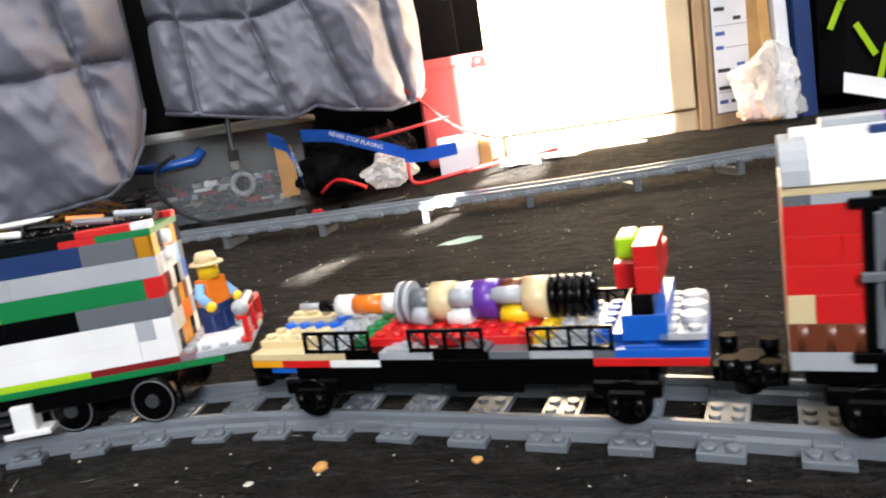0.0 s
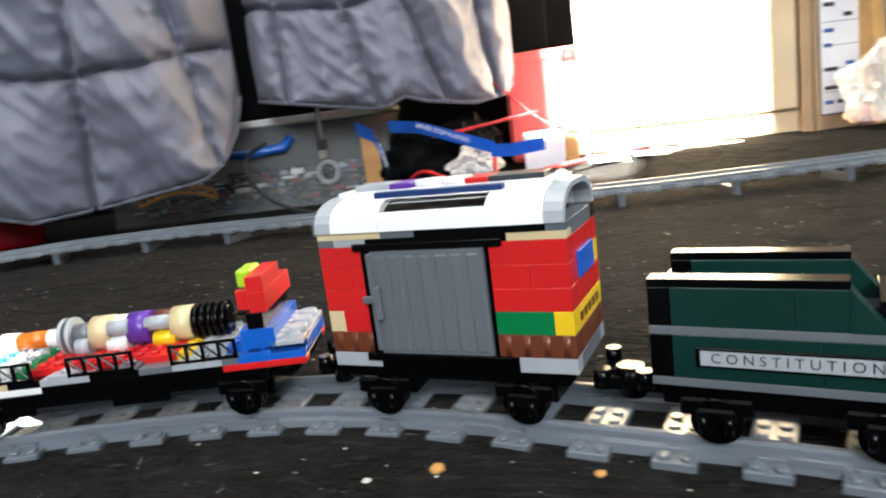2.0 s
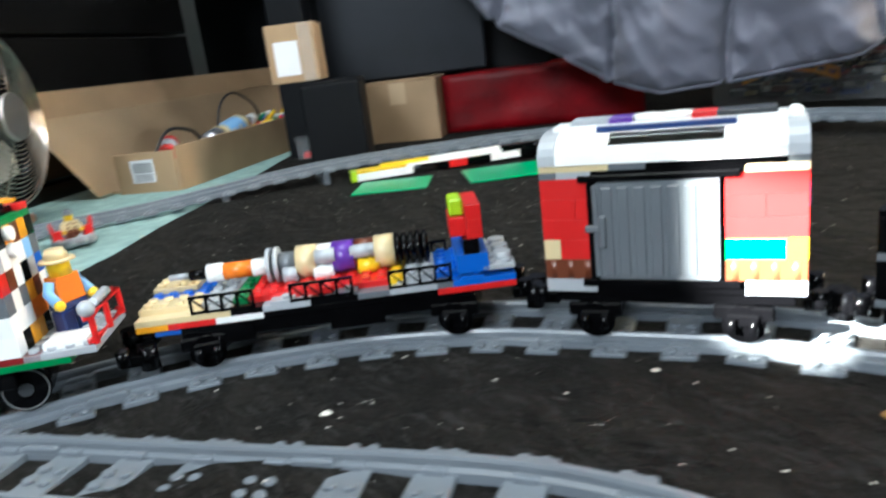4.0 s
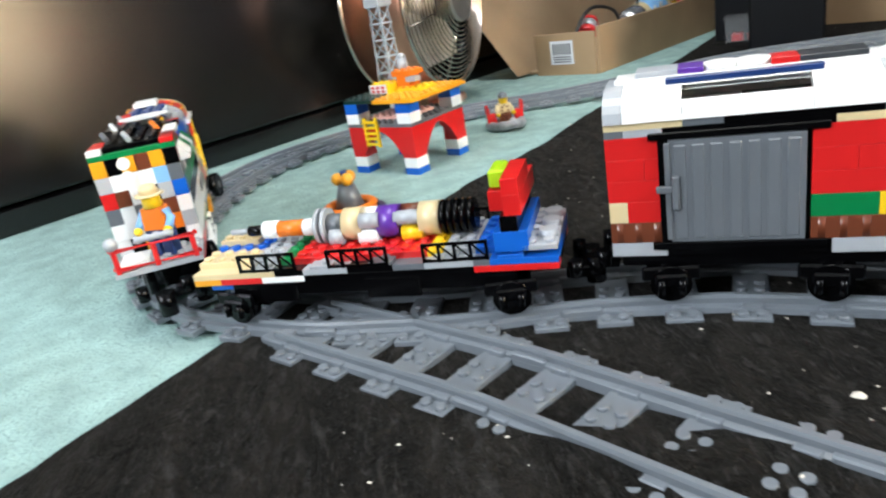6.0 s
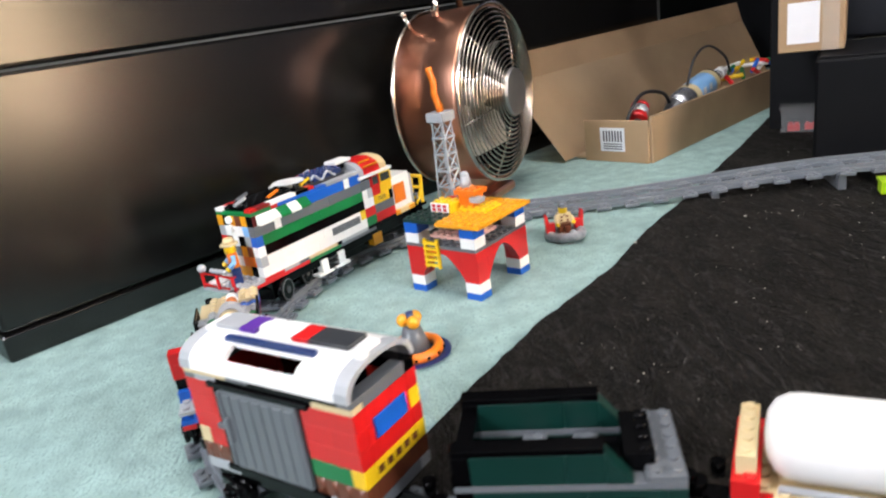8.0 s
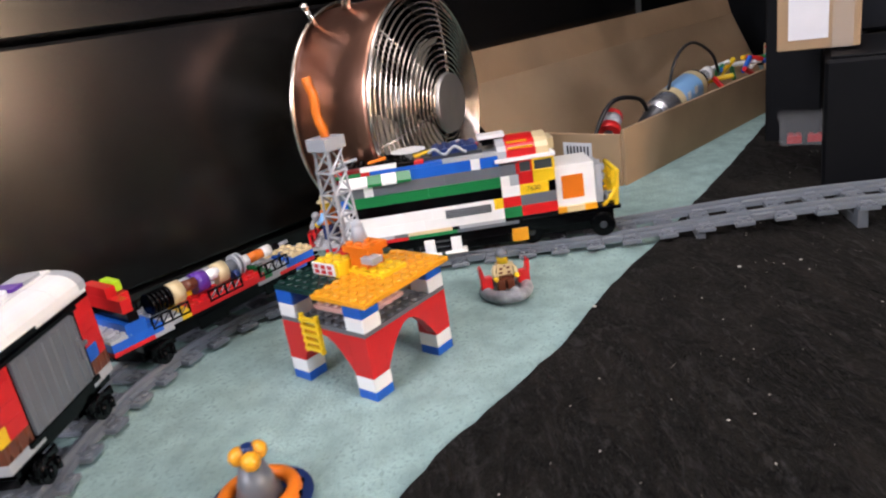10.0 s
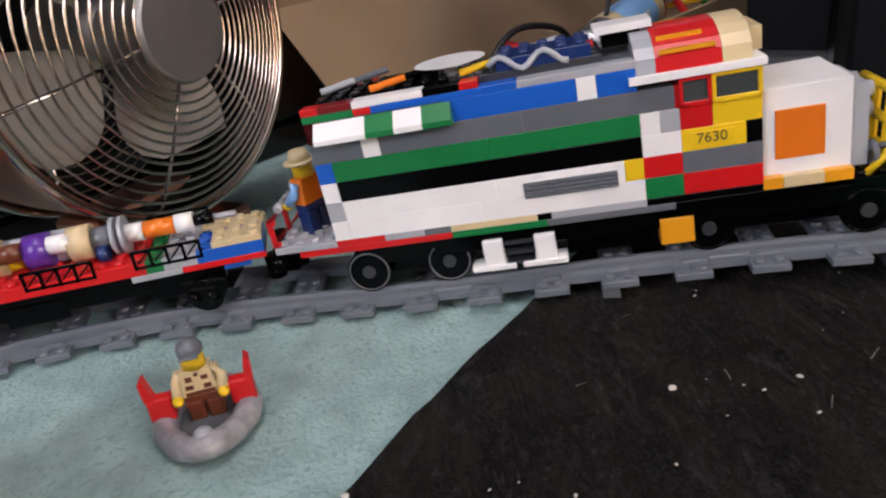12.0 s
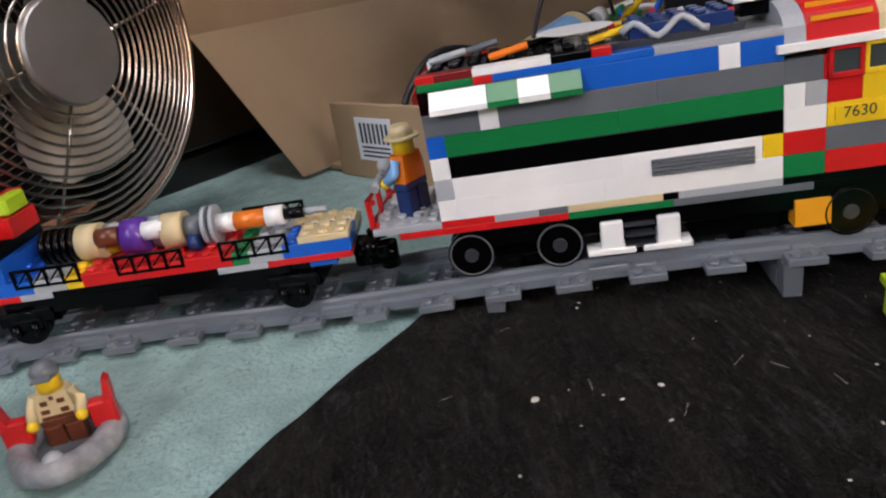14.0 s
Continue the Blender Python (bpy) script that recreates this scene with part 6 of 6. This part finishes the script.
def jacket(p0, p1, bottom, top, uprights, across, label, folds):
    """A quilted garment: puffed between its seams, with crumpled folds and a hem."""
    p0, p1 = Vector((*p0, 0)), Vector((*p1, 0))
    d = (p1 - p0).normalized()
    nrm = Vector((d.y, -d.x, 0))
    bu, bz = [b[0] for b in bottom], [b[1] for b in bottom]
    t = thing("jacket", label, "jacket")
    nu, nv = 230, 150
    front, back, rim = [], [], []
    bm = bmesh.new()
    for i in range(nu + 1):
        u = bu[0] + (bu[-1] - bu[0]) * i / nu
        zb = float(np.interp(u, bu, bz))
        az = float(np.interp(u, [a[0] for a in across], [a[1] for a in across]))
        col, rear = [], []
        for j in range(nv + 1):
            z = zb + (top - zb) * (j / nv)
            wob = 0.006 * noise.noise((u * 14, z * 14, folds))
            du = min(abs(u + wob - (u0 + (u1 - u0) * (z - z0) / (z1 - z0))) for u0, z0, u1, z1 in uprights)
            dz = abs(z + wob - az)
            near = min(du, dz, (z - zb) * 1.3 + 0.004)
            puff = 0.042 * (1 - math.exp(-(near / 0.030) ** 0.70)) - 0.018 * math.exp(-(near / 0.0036) ** 2)
            puff *= 0.9 + 0.35 * noise.noise((u * 11, z * 9, folds + 2))
            sk, sl = u + 0.55 * z, z - 0.35 * u
            big = 0.017 * noise.noise((sk * 9, sl * 4, folds + 5)) + 0.007 * (1 - 2.6 * abs(noise.noise((sk * 13, sl * 5, folds + 6))))
            mid = 0.0042 * noise.noise((sl * 34, sk * 13, folds + 7)) + 0.0036 * (1 - 2.6 * abs(noise.noise((sk * 30, sl * 14, folds + 3))))
            fine = 0.0085 * noise.noise((sk * 42, sl * 60, folds + 8)) * math.exp(-near / 0.020)
            fold = 0.046 * noise.noise((u * 5.0, z * 1.8, folds + 9))
            side = min(i, nu - i) / nu
            curl = -0.05 * max(0, 1 - side / 0.10) ** 2
            base = fold + curl
            col.append(bm.verts.new(p0 + d * u + nrm * (base + puff + big + mid + fine) + Vector((0, 0, z))))
            rear.append(bm.verts.new(p0 + d * u + nrm * (base - 0.030) + Vector((0, 0, z))))
        rim.append(col[0].co + nrm * 0.001)
        front.append(col)
        back.append(rear)
    for i in range(nu):
        for j in range(nv):
            bm.faces.new([front[i][j], front[i + 1][j], front[i + 1][j + 1], front[i][j + 1]]).smooth = True
            bm.faces.new([back[i][j], back[i][j + 1], back[i + 1][j + 1], back[i + 1][j]]).smooth = True
        for j in (0, nv):
            bm.faces.new([front[i][j], back[i][j], back[i + 1][j], front[i + 1][j]])
    for i in (0, nu):
        for j in range(nv):
            bm.faces.new([front[i][j], back[i][j], back[i][j + 1], front[i][j + 1]])
    bmesh.ops.recalc_face_normals(bm, faces=bm.faces)
    part("shell", bm, M["jacket"], t)
    bm = bmesh.new()
    add_tube(bm, rim[::2], 0.0042, 8)
    for f in bm.faces:
        f.smooth = True
    part("hem", bm, M["jacket"], t, "piped grey hem")
    return t


jacket((-.95, 1.148), (-.30, 1.486),
       [(0.0, 0.43), (.048, .345), (.10, .281), (.2, .174), (.35, .079), (.43, .058), (.54, .066), (.67, .085), (.70, .105), (.722, .146), (.735, .20)],
       0.62, ((.203, .213, .251, .345), (.360, .109, .381, .328), (.514, .094, .530, .308), (.686, .149, .663, .291)),
       ((.20, .345), (.253, .319), (.324, .284), (.394, .261), (.519, .251), (.606, .257), (.735, .275)),
       "grey quilted winter jacket hanging over the bins", 1.0)
jacket((-.30, 1.56), (.10, 1.72), [(-.01, .192), (.06, .178), (.186, .155), (.225, .17), (.26, .158), (.34, .146), (.39, .155), (.412, .17)],
       0.62, ((.045, .19, .038, .353), (.185, .163, .147, .316), (.285, .18, .236, .322), (.370, .19, .352, .317)),
       ((0.0, .335), (.147, .318), (.236, .338), (.42, .33)), "grey quilted jacket with a gathered waist, hanging", 6.0)
# added panel stands in for the shade in the gap between the jackets
slab("lining_panel", (-.62, 1.62), (.12, 1.86), 0.02, 0.17, 0.62, M["lining"], "near-black panel added behind the jackets for the dark gap", "coat")

# ---- clutter behind the far track ----
slab("pale_box", (.175, 1.77), (.508, 1.77), 0.25, 0.072, 0.85, M["palecard"], "large pale cardboard box in the sun", "box", c=0.003)
slab("pale_board", (.17, 1.785), (.525, 1.785), 0.26, 0.030, 0.070, M["palecard"], "pale board under the large box", "board", c=0.002)
slab("brown_panel", (.512, 1.765), (.528, 1.765), 0.25, 0.030, 0.60, M["card"], "edge of a brown carton", "box", c=0.002)


def clapper_sheet():
    t = thing("clapper_sheet", "white film slate sheet on a brown carton", "slate", m=Matrix.LocRotScale((.532, 1.765, 0.03), Euler((0, 0, radians(28))), None))
    bm = bmesh.new()
    add_box(bm, 0, 0, 0, 0.17, 0.10, 0.55, 0.002)
    part("carton", bm, M["card"], t)
    bm = bmesh.new()
    add_box(bm, 0.008, -0.0016, 0.028, 0.082, -0.0008, 0.215)
    sheet = part("sheet", bm, M["paper"], t)
    bm = bmesh.new()
    for b in ((0.006, 0.026, 0.008, 0.217), (0.082, 0.026, 0.084, 0.217), (0.006, 0.026, 0.084, 0.028), (0.006, 0.215, 0.084, 0.245)):
        add_box(bm, b[0], -0.0019, b[1], b[2], -0.0017, b[3])
    for k in range(4):
        add_box(bm, 0.012, -0.0019, 0.06 + k * 0.035, 0.078, -0.0017, 0.0608 + k * 0.035)
    part("border", bm, M["ink"], sheet)
    bm = bmesh.new()
    for k in range(4):
        v = [bm.verts.new((0.010 + 0.020 * k + a, -0.0024, 0.219 + b)) for a, b in ((0, 0), (0.010, 0), (0.016, 0.022), (0.006, 0.022))]
        bm.faces.new(v)
    bmesh.ops.solidify(bm, geom=bm.faces[:], thickness=0.0004)
    part("stripes", bm, M["paper"], sheet)
    for k, (x, z, w) in enumerate(((0.014, 0.188, 0.02), (0.014, 0.150, 0.018), (0.05, 0.172, 0.015), (0.014, 0.128, 0.014), (0.014, 0.092, 0.024), (0.052, 0.099, 0.016), (0.014, 0.064, 0.03), (0.014, 0.042, 0.016), (0.036, 0.042, 0.03))):
        bm = bmesh.new()
        add_box(bm, x, -0.0021, z, x + w, -0.0017, z + 0.006)
        part("writing_bar", bm, M["inkblue" if k % 2 else "ink"], sheet)


clapper_sheet()
slab("book", (.618, 1.755), (.636, 1.762), 0.16, 0.030, 0.34, M["wood"], "thin yellow-brown book leaning on the carton", "book", lean=-5)
slab("book", (.640, 1.755), (.660, 1.760), 0.17, 0.030, 0.33, M["paper"], "white book standing in the row", "book", lean=-5)
slab("book", (.664, 1.755), (.690, 1.758), 0.16, 0.030, 0.31, P["navy"], "dark blue book standing in the row", "book", lean=-4)
bag = slab("backpack", (.72, 1.80), (1.10, 1.86), 0.25, 0.030, 0.55, M["lining"], "black cloth bag with lime straps on the rumpled mat", "bag", c=0.03)
for k, (x, z, a) in enumerate(((0.735, 0.19, 25), (0.775, 0.14, -30), (0.765, 0.22, 60), (0.80, 0.10, 15))):
    bm = bmesh.new()
    add_box(bm, -0.005, -0.001, -0.03, 0.005, 0.001, 0.03, 0.0006)
    part("strap", bm, P["lime"], bag, "bright lime strap", m=bag.matrix_basis.inverted() @ pose(x, 1.797, z, 0, a, 8))
bm = bmesh.new()
add_box(bm, -0.06, -0.001, -0.03, 0.06, 0.001, 0.03, 0.0004)
tagged(part("paper_sheet", bm, M["paper"], m=pose(0.775, 1.725, 0.062, -62, 18, -12)), "loose white sheet of paper", "paper")


def crumpled(name, c, r, material, label, category, seed, squash=0.8):
    bm = bmesh.new()
    bmesh.ops.create_icosphere(bm, subdivisions=4, radius=r)
    for v in bm.verts:
        k = 1 + 0.45 * noise.noise(v.co / r * 1.6 + Vector((seed, 0, 0))) + 0.22 * noise.noise(v.co / r * 4.5 + Vector((0, seed, 0)))
        v.co = v.co * k
        v.co.z = max(v.co.z * squash, -r * 0.75)
    for f in bm.faces:
        f.smooth = seed % 2 == 0
    return tagged(part(name, bm, material, m=Matrix.Translation(c)), label, category)


crumpled("plastic_bag", (.600, 1.705, 0.085), 0.05, M["bag"], "crumpled clear plastic bag", "plastic bag", 3, 1.3)
crumpled("pink_wrapper", (.578, 1.70, 0.055), 0.018, P["pink"], "pink wrapper in the bag", "wrapper", 7)
crumpled("plastic_bag", (.02, 1.62, 0.052), 0.035, M["bag"], "crumpled clear bag beneath the jacket", "plastic bag", 5)
crumpled("dark_pouch", (-.10, 1.70, 0.06), 0.06, M["lining"], "black pouch among the clutter", "pouch", 8)
crumpled("dark_pouch", (-.02, 1.73, 0.08), 0.055, M["lining"], "black pouch under the jacket", "pouch", 11)
# red bin, spray bottle, papers
bin2 = thing("red_bin", "translucent red plastic bin with a lid", "bin", m=pose(0.045, 1.80, 0.03, 0, 0, 4))
bm = bmesh.new()
add_box(bm, 0, 0, 0, 0.145, 0.15, 0.19, 0.006)
part("body", bm, M["redbin"], bin2)
bm = bmesh.new()
add_box(bm, -0.006, -0.006, 0.172, 0.151, 0.156, 0.190, 0.003)
part("lid", bm, M["redbin"], bin2)
gl = thing("glue_bottle", "small white bottle with a red cap", "bottle", m=pose(0.163, 1.775, 0.035))
bm = bmesh.new()
add_cyl(bm, (0, 0, 0.05), (0, 0, 0.155), 0.018, n=20)
part("body", bm, P["white"], gl)
bm = bmesh.new()
add_cyl(bm, (0, 0, 0.155), (0, 0, 0.178), 0.016, 0.013, n=20)
part("cap", bm, P["red"], gl)
bm = bmesh.new()
add_box(bm, -0.022, -0.02, 0, 0.022, 0.02, 0.05, 0.002)
part("stand", bm, P["white"], gl)
slab("white_carton", (.085, 1.69), (.150, 1.70), 0.06, 0.020, 0.085, M["paper"], "small white carton in the sun", "box")
slab("colour_card", (.152, 1.700), (.172, 1.704), 0.012, 0.025, 0.080, M["wood"], "upright orange card beside the carton", "card")
for k, (x, y, a, w, h) in enumerate(((0.30, 1.665, 20, 0.10, 0.05), (0.37, 1.695, -12, 0.09, 0.04), (0.22, 1.64, 8, 0.06, 0.05))):
    bm = bmesh.new()
    add_box(bm, -w / 2, -h / 2, 0, w / 2, h / 2, 0.0015, 0.0004)
    tagged(part("paper_scrap", bm, M["paper"], m=pose(x, y, 0.036, 8, 4, a)), "white paper scrap on the rumpled mat", "paper")


def lanyard(pts, width, text, at, turn):
    t = thing("lanyard", "blue woven lanyard with white letters", "lanyard")
    bm = bmesh.new()
    p = [Vector(q) for q in pts]
    prev = None
    for i, q in enumerate(p):
        a, b = bm.verts.new(q + Vector((0, -0.002, width / 2))), bm.verts.new(q + Vector((0, 0.002, -width / 2)))
        if prev:
            bm.faces.new([prev[0], a, b, prev[1]])
        prev = (a, b)
    bmesh.ops.solidify(bm, geom=bm.faces[:], thickness=0.0012)
    part("strap", bm, M["strap"], t)
    if text:
        letters("lettering", text, 0.0095, P["white"], t, Matrix.LocRotScale(at, Euler([radians(v) for v in turn]), None))


lanyard([(-0.115, 1.615, 0.125), (-0.06, 1.60, 0.118), (0.0, 1.585, 0.098), (0.06, 1.575, 0.076)], 0.019, "NEVER STOP PLAYING", (-0.02, 1.588, 0.106), (84, 20, -13))
lanyard([(0.055, 1.572, 0.072), (0.09, 1.572, 0.070), (0.135, 1.575, 0.074)], 0.019, "", (0, 0, 0), (0, 0, 0))
lanyard([(-0.165, 1.60, 0.128), (-0.135, 1.59, 0.115), (-0.118, 1.585, 0.08), (-0.112, 1.58, 0.055)], 0.022, "PLAYING", (-0.119, 1.5815, 0.083), (88, 72, -20))
cable("usb_cable", [(-0.225, 1.60, 0.18), (-0.225, 1.595, 0.14), (-0.222, 1.59, 0.115)], 0.004, M["rubber"], "black cable hanging from the jacket")
plug2 = thing("usb_plug", "silver plug on a black cable", "plug", m=pose(-0.222, 1.588, 0.098))
bm = bmesh.new()
add_box(bm, -0.008, -0.004, 0.004, 0.008, 0.004, 0.022, 0.001)
part("grip", bm, M["rubber"], plug2)
bm = bmesh.new()
add_box(bm, -0.007, -0.003, -0.010, 0.007, 0.003, 0.004, 0.0006)
part("tip", bm, M["steel"], plug2)
cable("cable", [(-0.32, 1.585, 0.125), (-0.355, 1.575, 0.10), (-0.34, 1.565, 0.055), (-0.29, 1.555, 0.022), (-0.22, 1.545, 0.006), (-0.1, 1.54, 0.004), (0.05, 1.56, 0.012)], 0.0032, M["rubber"], "thin black cable looping in front of the bin")
cable("red_wire", [(0.02, 1.74, 0.36), (0.008, 1.735, 0.28), (0.02, 1.72, 0.20), (0.07, 1.69, 0.15), (0.13, 1.66, 0.10), (0.19, 1.65, 0.075)], 0.0022, M["redwire"], "red wire hanging from above")
cable("red_wire", [(0.06, 1.57, 0.062), (0.068, 1.56, 0.032), (0.12, 1.56, 0.036), (0.20, 1.58, 0.045), (0.28, 1.60, 0.05)], 0.003, M["redwire"], "red wire lying on the mat")
cable("red_wire", [(-0.10, 1.62, 0.03), (-0.06, 1.59, 0.05), (-0.01, 1.57, 0.035)], 0.003, M["redwire"], "short red wire on the mat")
cable("red_wire", [(-0.05, 1.63, 0.10), (0.03, 1.62, 0.108), (0.12, 1.64, 0.12)], 0.0024, M["redwire"], "red wire across the clutter")
for k, (x, y, c) in enumerate(((-0.10, 1.56, "red"), (-0.135, 1.585, "dgrey"), (0.045, 1.60, "red"), (-0.05, 1.575, "black"))):
    t = thing("toy_brick", "loose toy brick on the mat", "toy brick", "loose bricks", m=pose(x, y, 0.001, 0, 0, 30 * k))
    brick(t, 0, 0, 0, 2, 1, BR, c, True)

# dark cloth and cable beside the cabinet
crumpled("red_cloth", (-0.60, -0.10, 0.06), 0.07, P["dred"], "dark red cloth on the carpet by the cabinet", "cloth", 6, 1.0)
cable("cable", [(-0.56, -0.12, 0.12), (-0.55, -0.05, 0.05), (-0.565, 0.0, 0.003), (-0.53, 0.02, 0.0), (-0.50, -0.02, 0.0), (-0.50, -0.10, 0.0)], 0.0035, M["rubber"], "black cable lying on the carpet")

# crumbs and lint on the mat
for x, y, r, mt, lb in ((0.186, 0.786, 0.0035, "crumb", "orange crumb on the mat"), (0.249, 0.785, 0.0024, "crumb", "orange crumb on the mat"), (-0.018, 0.759, 0.004, "crumb", "tan crumb on the mat"),
                        (-0.185, 0.610, 0.003, "lint", "white crumb on the mat"), (-0.105, 0.734, 0.002, "lint", "pale crumb on the mat"), (0.16, 0.775, 0.0022, "lint", "pale crumb on the mat"),
                        (-0.730, 0.704, 0.0014, "lint", "pale crumb on the mat"), (-0.713, 0.769, 0.0019, "lint", "pale crumb on the mat"), (-0.689, 0.646, 0.0014, "lint", "pale crumb on the mat"), (-0.707, 0.815, 0.0012, "lint", "pale crumb on the mat")):
    bm = bmesh.new()
    bmesh.ops.create_icosphere(bm, subdivisions=2, radius=r)
    for v in bm.verts:
        v.co *= 1 + 0.4 * noise.noise(v.co / r * 1.3 + Vector((x * 50, y * 50, 0)))
        v.co.z *= 0.5
    tagged(part("crumb", bm, M[mt], m=pose(x, y, 0.0012)), lb, "crumb", "crumbs")
rnd = random.Random(9)
bm = bmesh.new()
for k in range(2300):
    u, w = rnd.uniform(-1.0, 0.75), rnd.uniform(0.40, 1.5)
    if w < 0.87 * (-u) + 0.10 or (abs(u + 0.0) > 0.9 and w < 0.8):
        continue
    a, ln = rnd.uniform(0, 6.28), rnd.uniform(0.0003, 0.0009) if rnd.random() < 0.84 else rnd.uniform(0.0017, 0.0045)
    wd = ln * 0.6
    if ln > 0.0015:
        wd = 0.00007
    z = mat_height(u, w) + 0.0012
    dx, dy = math.cos(a) * ln, math.sin(a) * ln
    nx, ny = -math.sin(a) * wd, math.cos(a) * wd
    v = [bm.verts.new(p) for p in ((u - dx - nx, w - dy - ny, z), (u + dx - nx, w + dy - ny, z), (u + dx + nx, w + dy + ny, z), (u - dx + nx, w - dy + ny, z), (u, w, z + wd))]
    for f in ((0, 1, 4), (1, 2, 4), (2, 3, 4), (3, 0, 4)):
        bm.faces.new([v[i] for i in f])
tagged(part("lint", bm, M["lint"]), "lint and fluff scattered on the mat", "lint", kind="stuff")

# ---- motion ----
# seconds and the station of the boxcar's front wall along the line
STATIONS = [
    (0.0, 0.346), (1.5, 0.500), (2.2, 0.614), (3.0, 0.743), (3.6, 0.840), (4.2, 0.936), (6.5, 1.187), (6.9, 1.254), (7.5, 1.350), (8.2, 1.419),
    (10.3, 1.707), (11.0, 1.775), (11.5, 1.819), (12.5, 1.899), (13.3, 1.943), (14.0, 1.967),
]
TRAIN = {"boxcar": boxcar(), "flat": flatcar(), "loco": locomotive(), "tender": tender(), "tank": tank_wagon()}
# centre of each carriage behind the boxcar's front, and half the distance of its bogies
PLACES = {"boxcar": (-0.056, 0.034), "flat": (0.026 + 0.096, 0.068), "loco": (0.266 + 15.5 * 0.008, 0.087), "tender": (-0.112 - 0.030 - 0.048, 0.027), "tank": (-0.112 - 0.030 - 0.096 - 0.022 - 0.09, 0.060)}
driver = figure("driver_figure", "toy driver in orange vest and pale hat on the rear deck", "orange", "navy", "tan", "lblue")


def station_at(t):
    ts, ss = [r[0] for r in STATIONS], [r[1] for r in STATIONS]
    for i in range(len(ts) - 1):
        if ts[i] <= t <= ts[i + 1]:
            break
    def slope(k):
        a, b = max(k - 1, 0), min(k + 1, len(ts) - 1)
        return (ss[b] - ss[a]) / (ts[b] - ts[a])
    h = ts[i + 1] - ts[i]
    u = (t - ts[i]) / h
    return ((2 * u ** 3 - 3 * u ** 2 + 1) * ss[i] + (u ** 3 - 2 * u ** 2 + u) * h * slope(i)
            + (-2 * u ** 3 + 3 * u ** 2) * ss[i + 1] + (u ** 3 - u ** 2) * h * slope(i + 1))


def motions():
    times = [0.25 * k for k in range(57)]
    rows_of = {}
    for key, (car, bogies) in TRAIN.items():
        off, half = PLACES[key]
        # the locomotive's bogies stand unevenly about its middle
        fr, re = (0.078, -0.093) if key == "loco" else (half, -half)
        rows, brows = [], [[], []]
        for t in times:
            s = station_at(t) + off
            a, b = MAIN.at(s + re), MAIN.at(s + fr)
            d = b - a
            turn = Euler((0, -math.atan2(d.z, math.hypot(d.x, d.y)), math.atan2(d.y, d.x)))
            m = Matrix.LocRotScale(a, turn, None) @ Matrix.Translation((-re, 0, 0))
            rows.append((t, m))
            for k, x in enumerate((fr, re)):
                yaw = MAIN.pose_at(s + x).to_euler().z - turn.z
                yaw = (yaw + math.pi) % (2 * math.pi) - math.pi
                brows[k].append((t, Matrix.LocRotScale((x, 0, 0), Euler((0, 0, yaw)), None)))
        walk(car, rows)
        for k in (0, 1):
            walk(bogies[k], brows[k])
        rows_of[key] = rows
    walk(driver, [(t, m @ pose(-17.3 * 0.008, -0.004, 0.0389, 0, 0, 150)) for t, m in rows_of["loco"]])


motions()
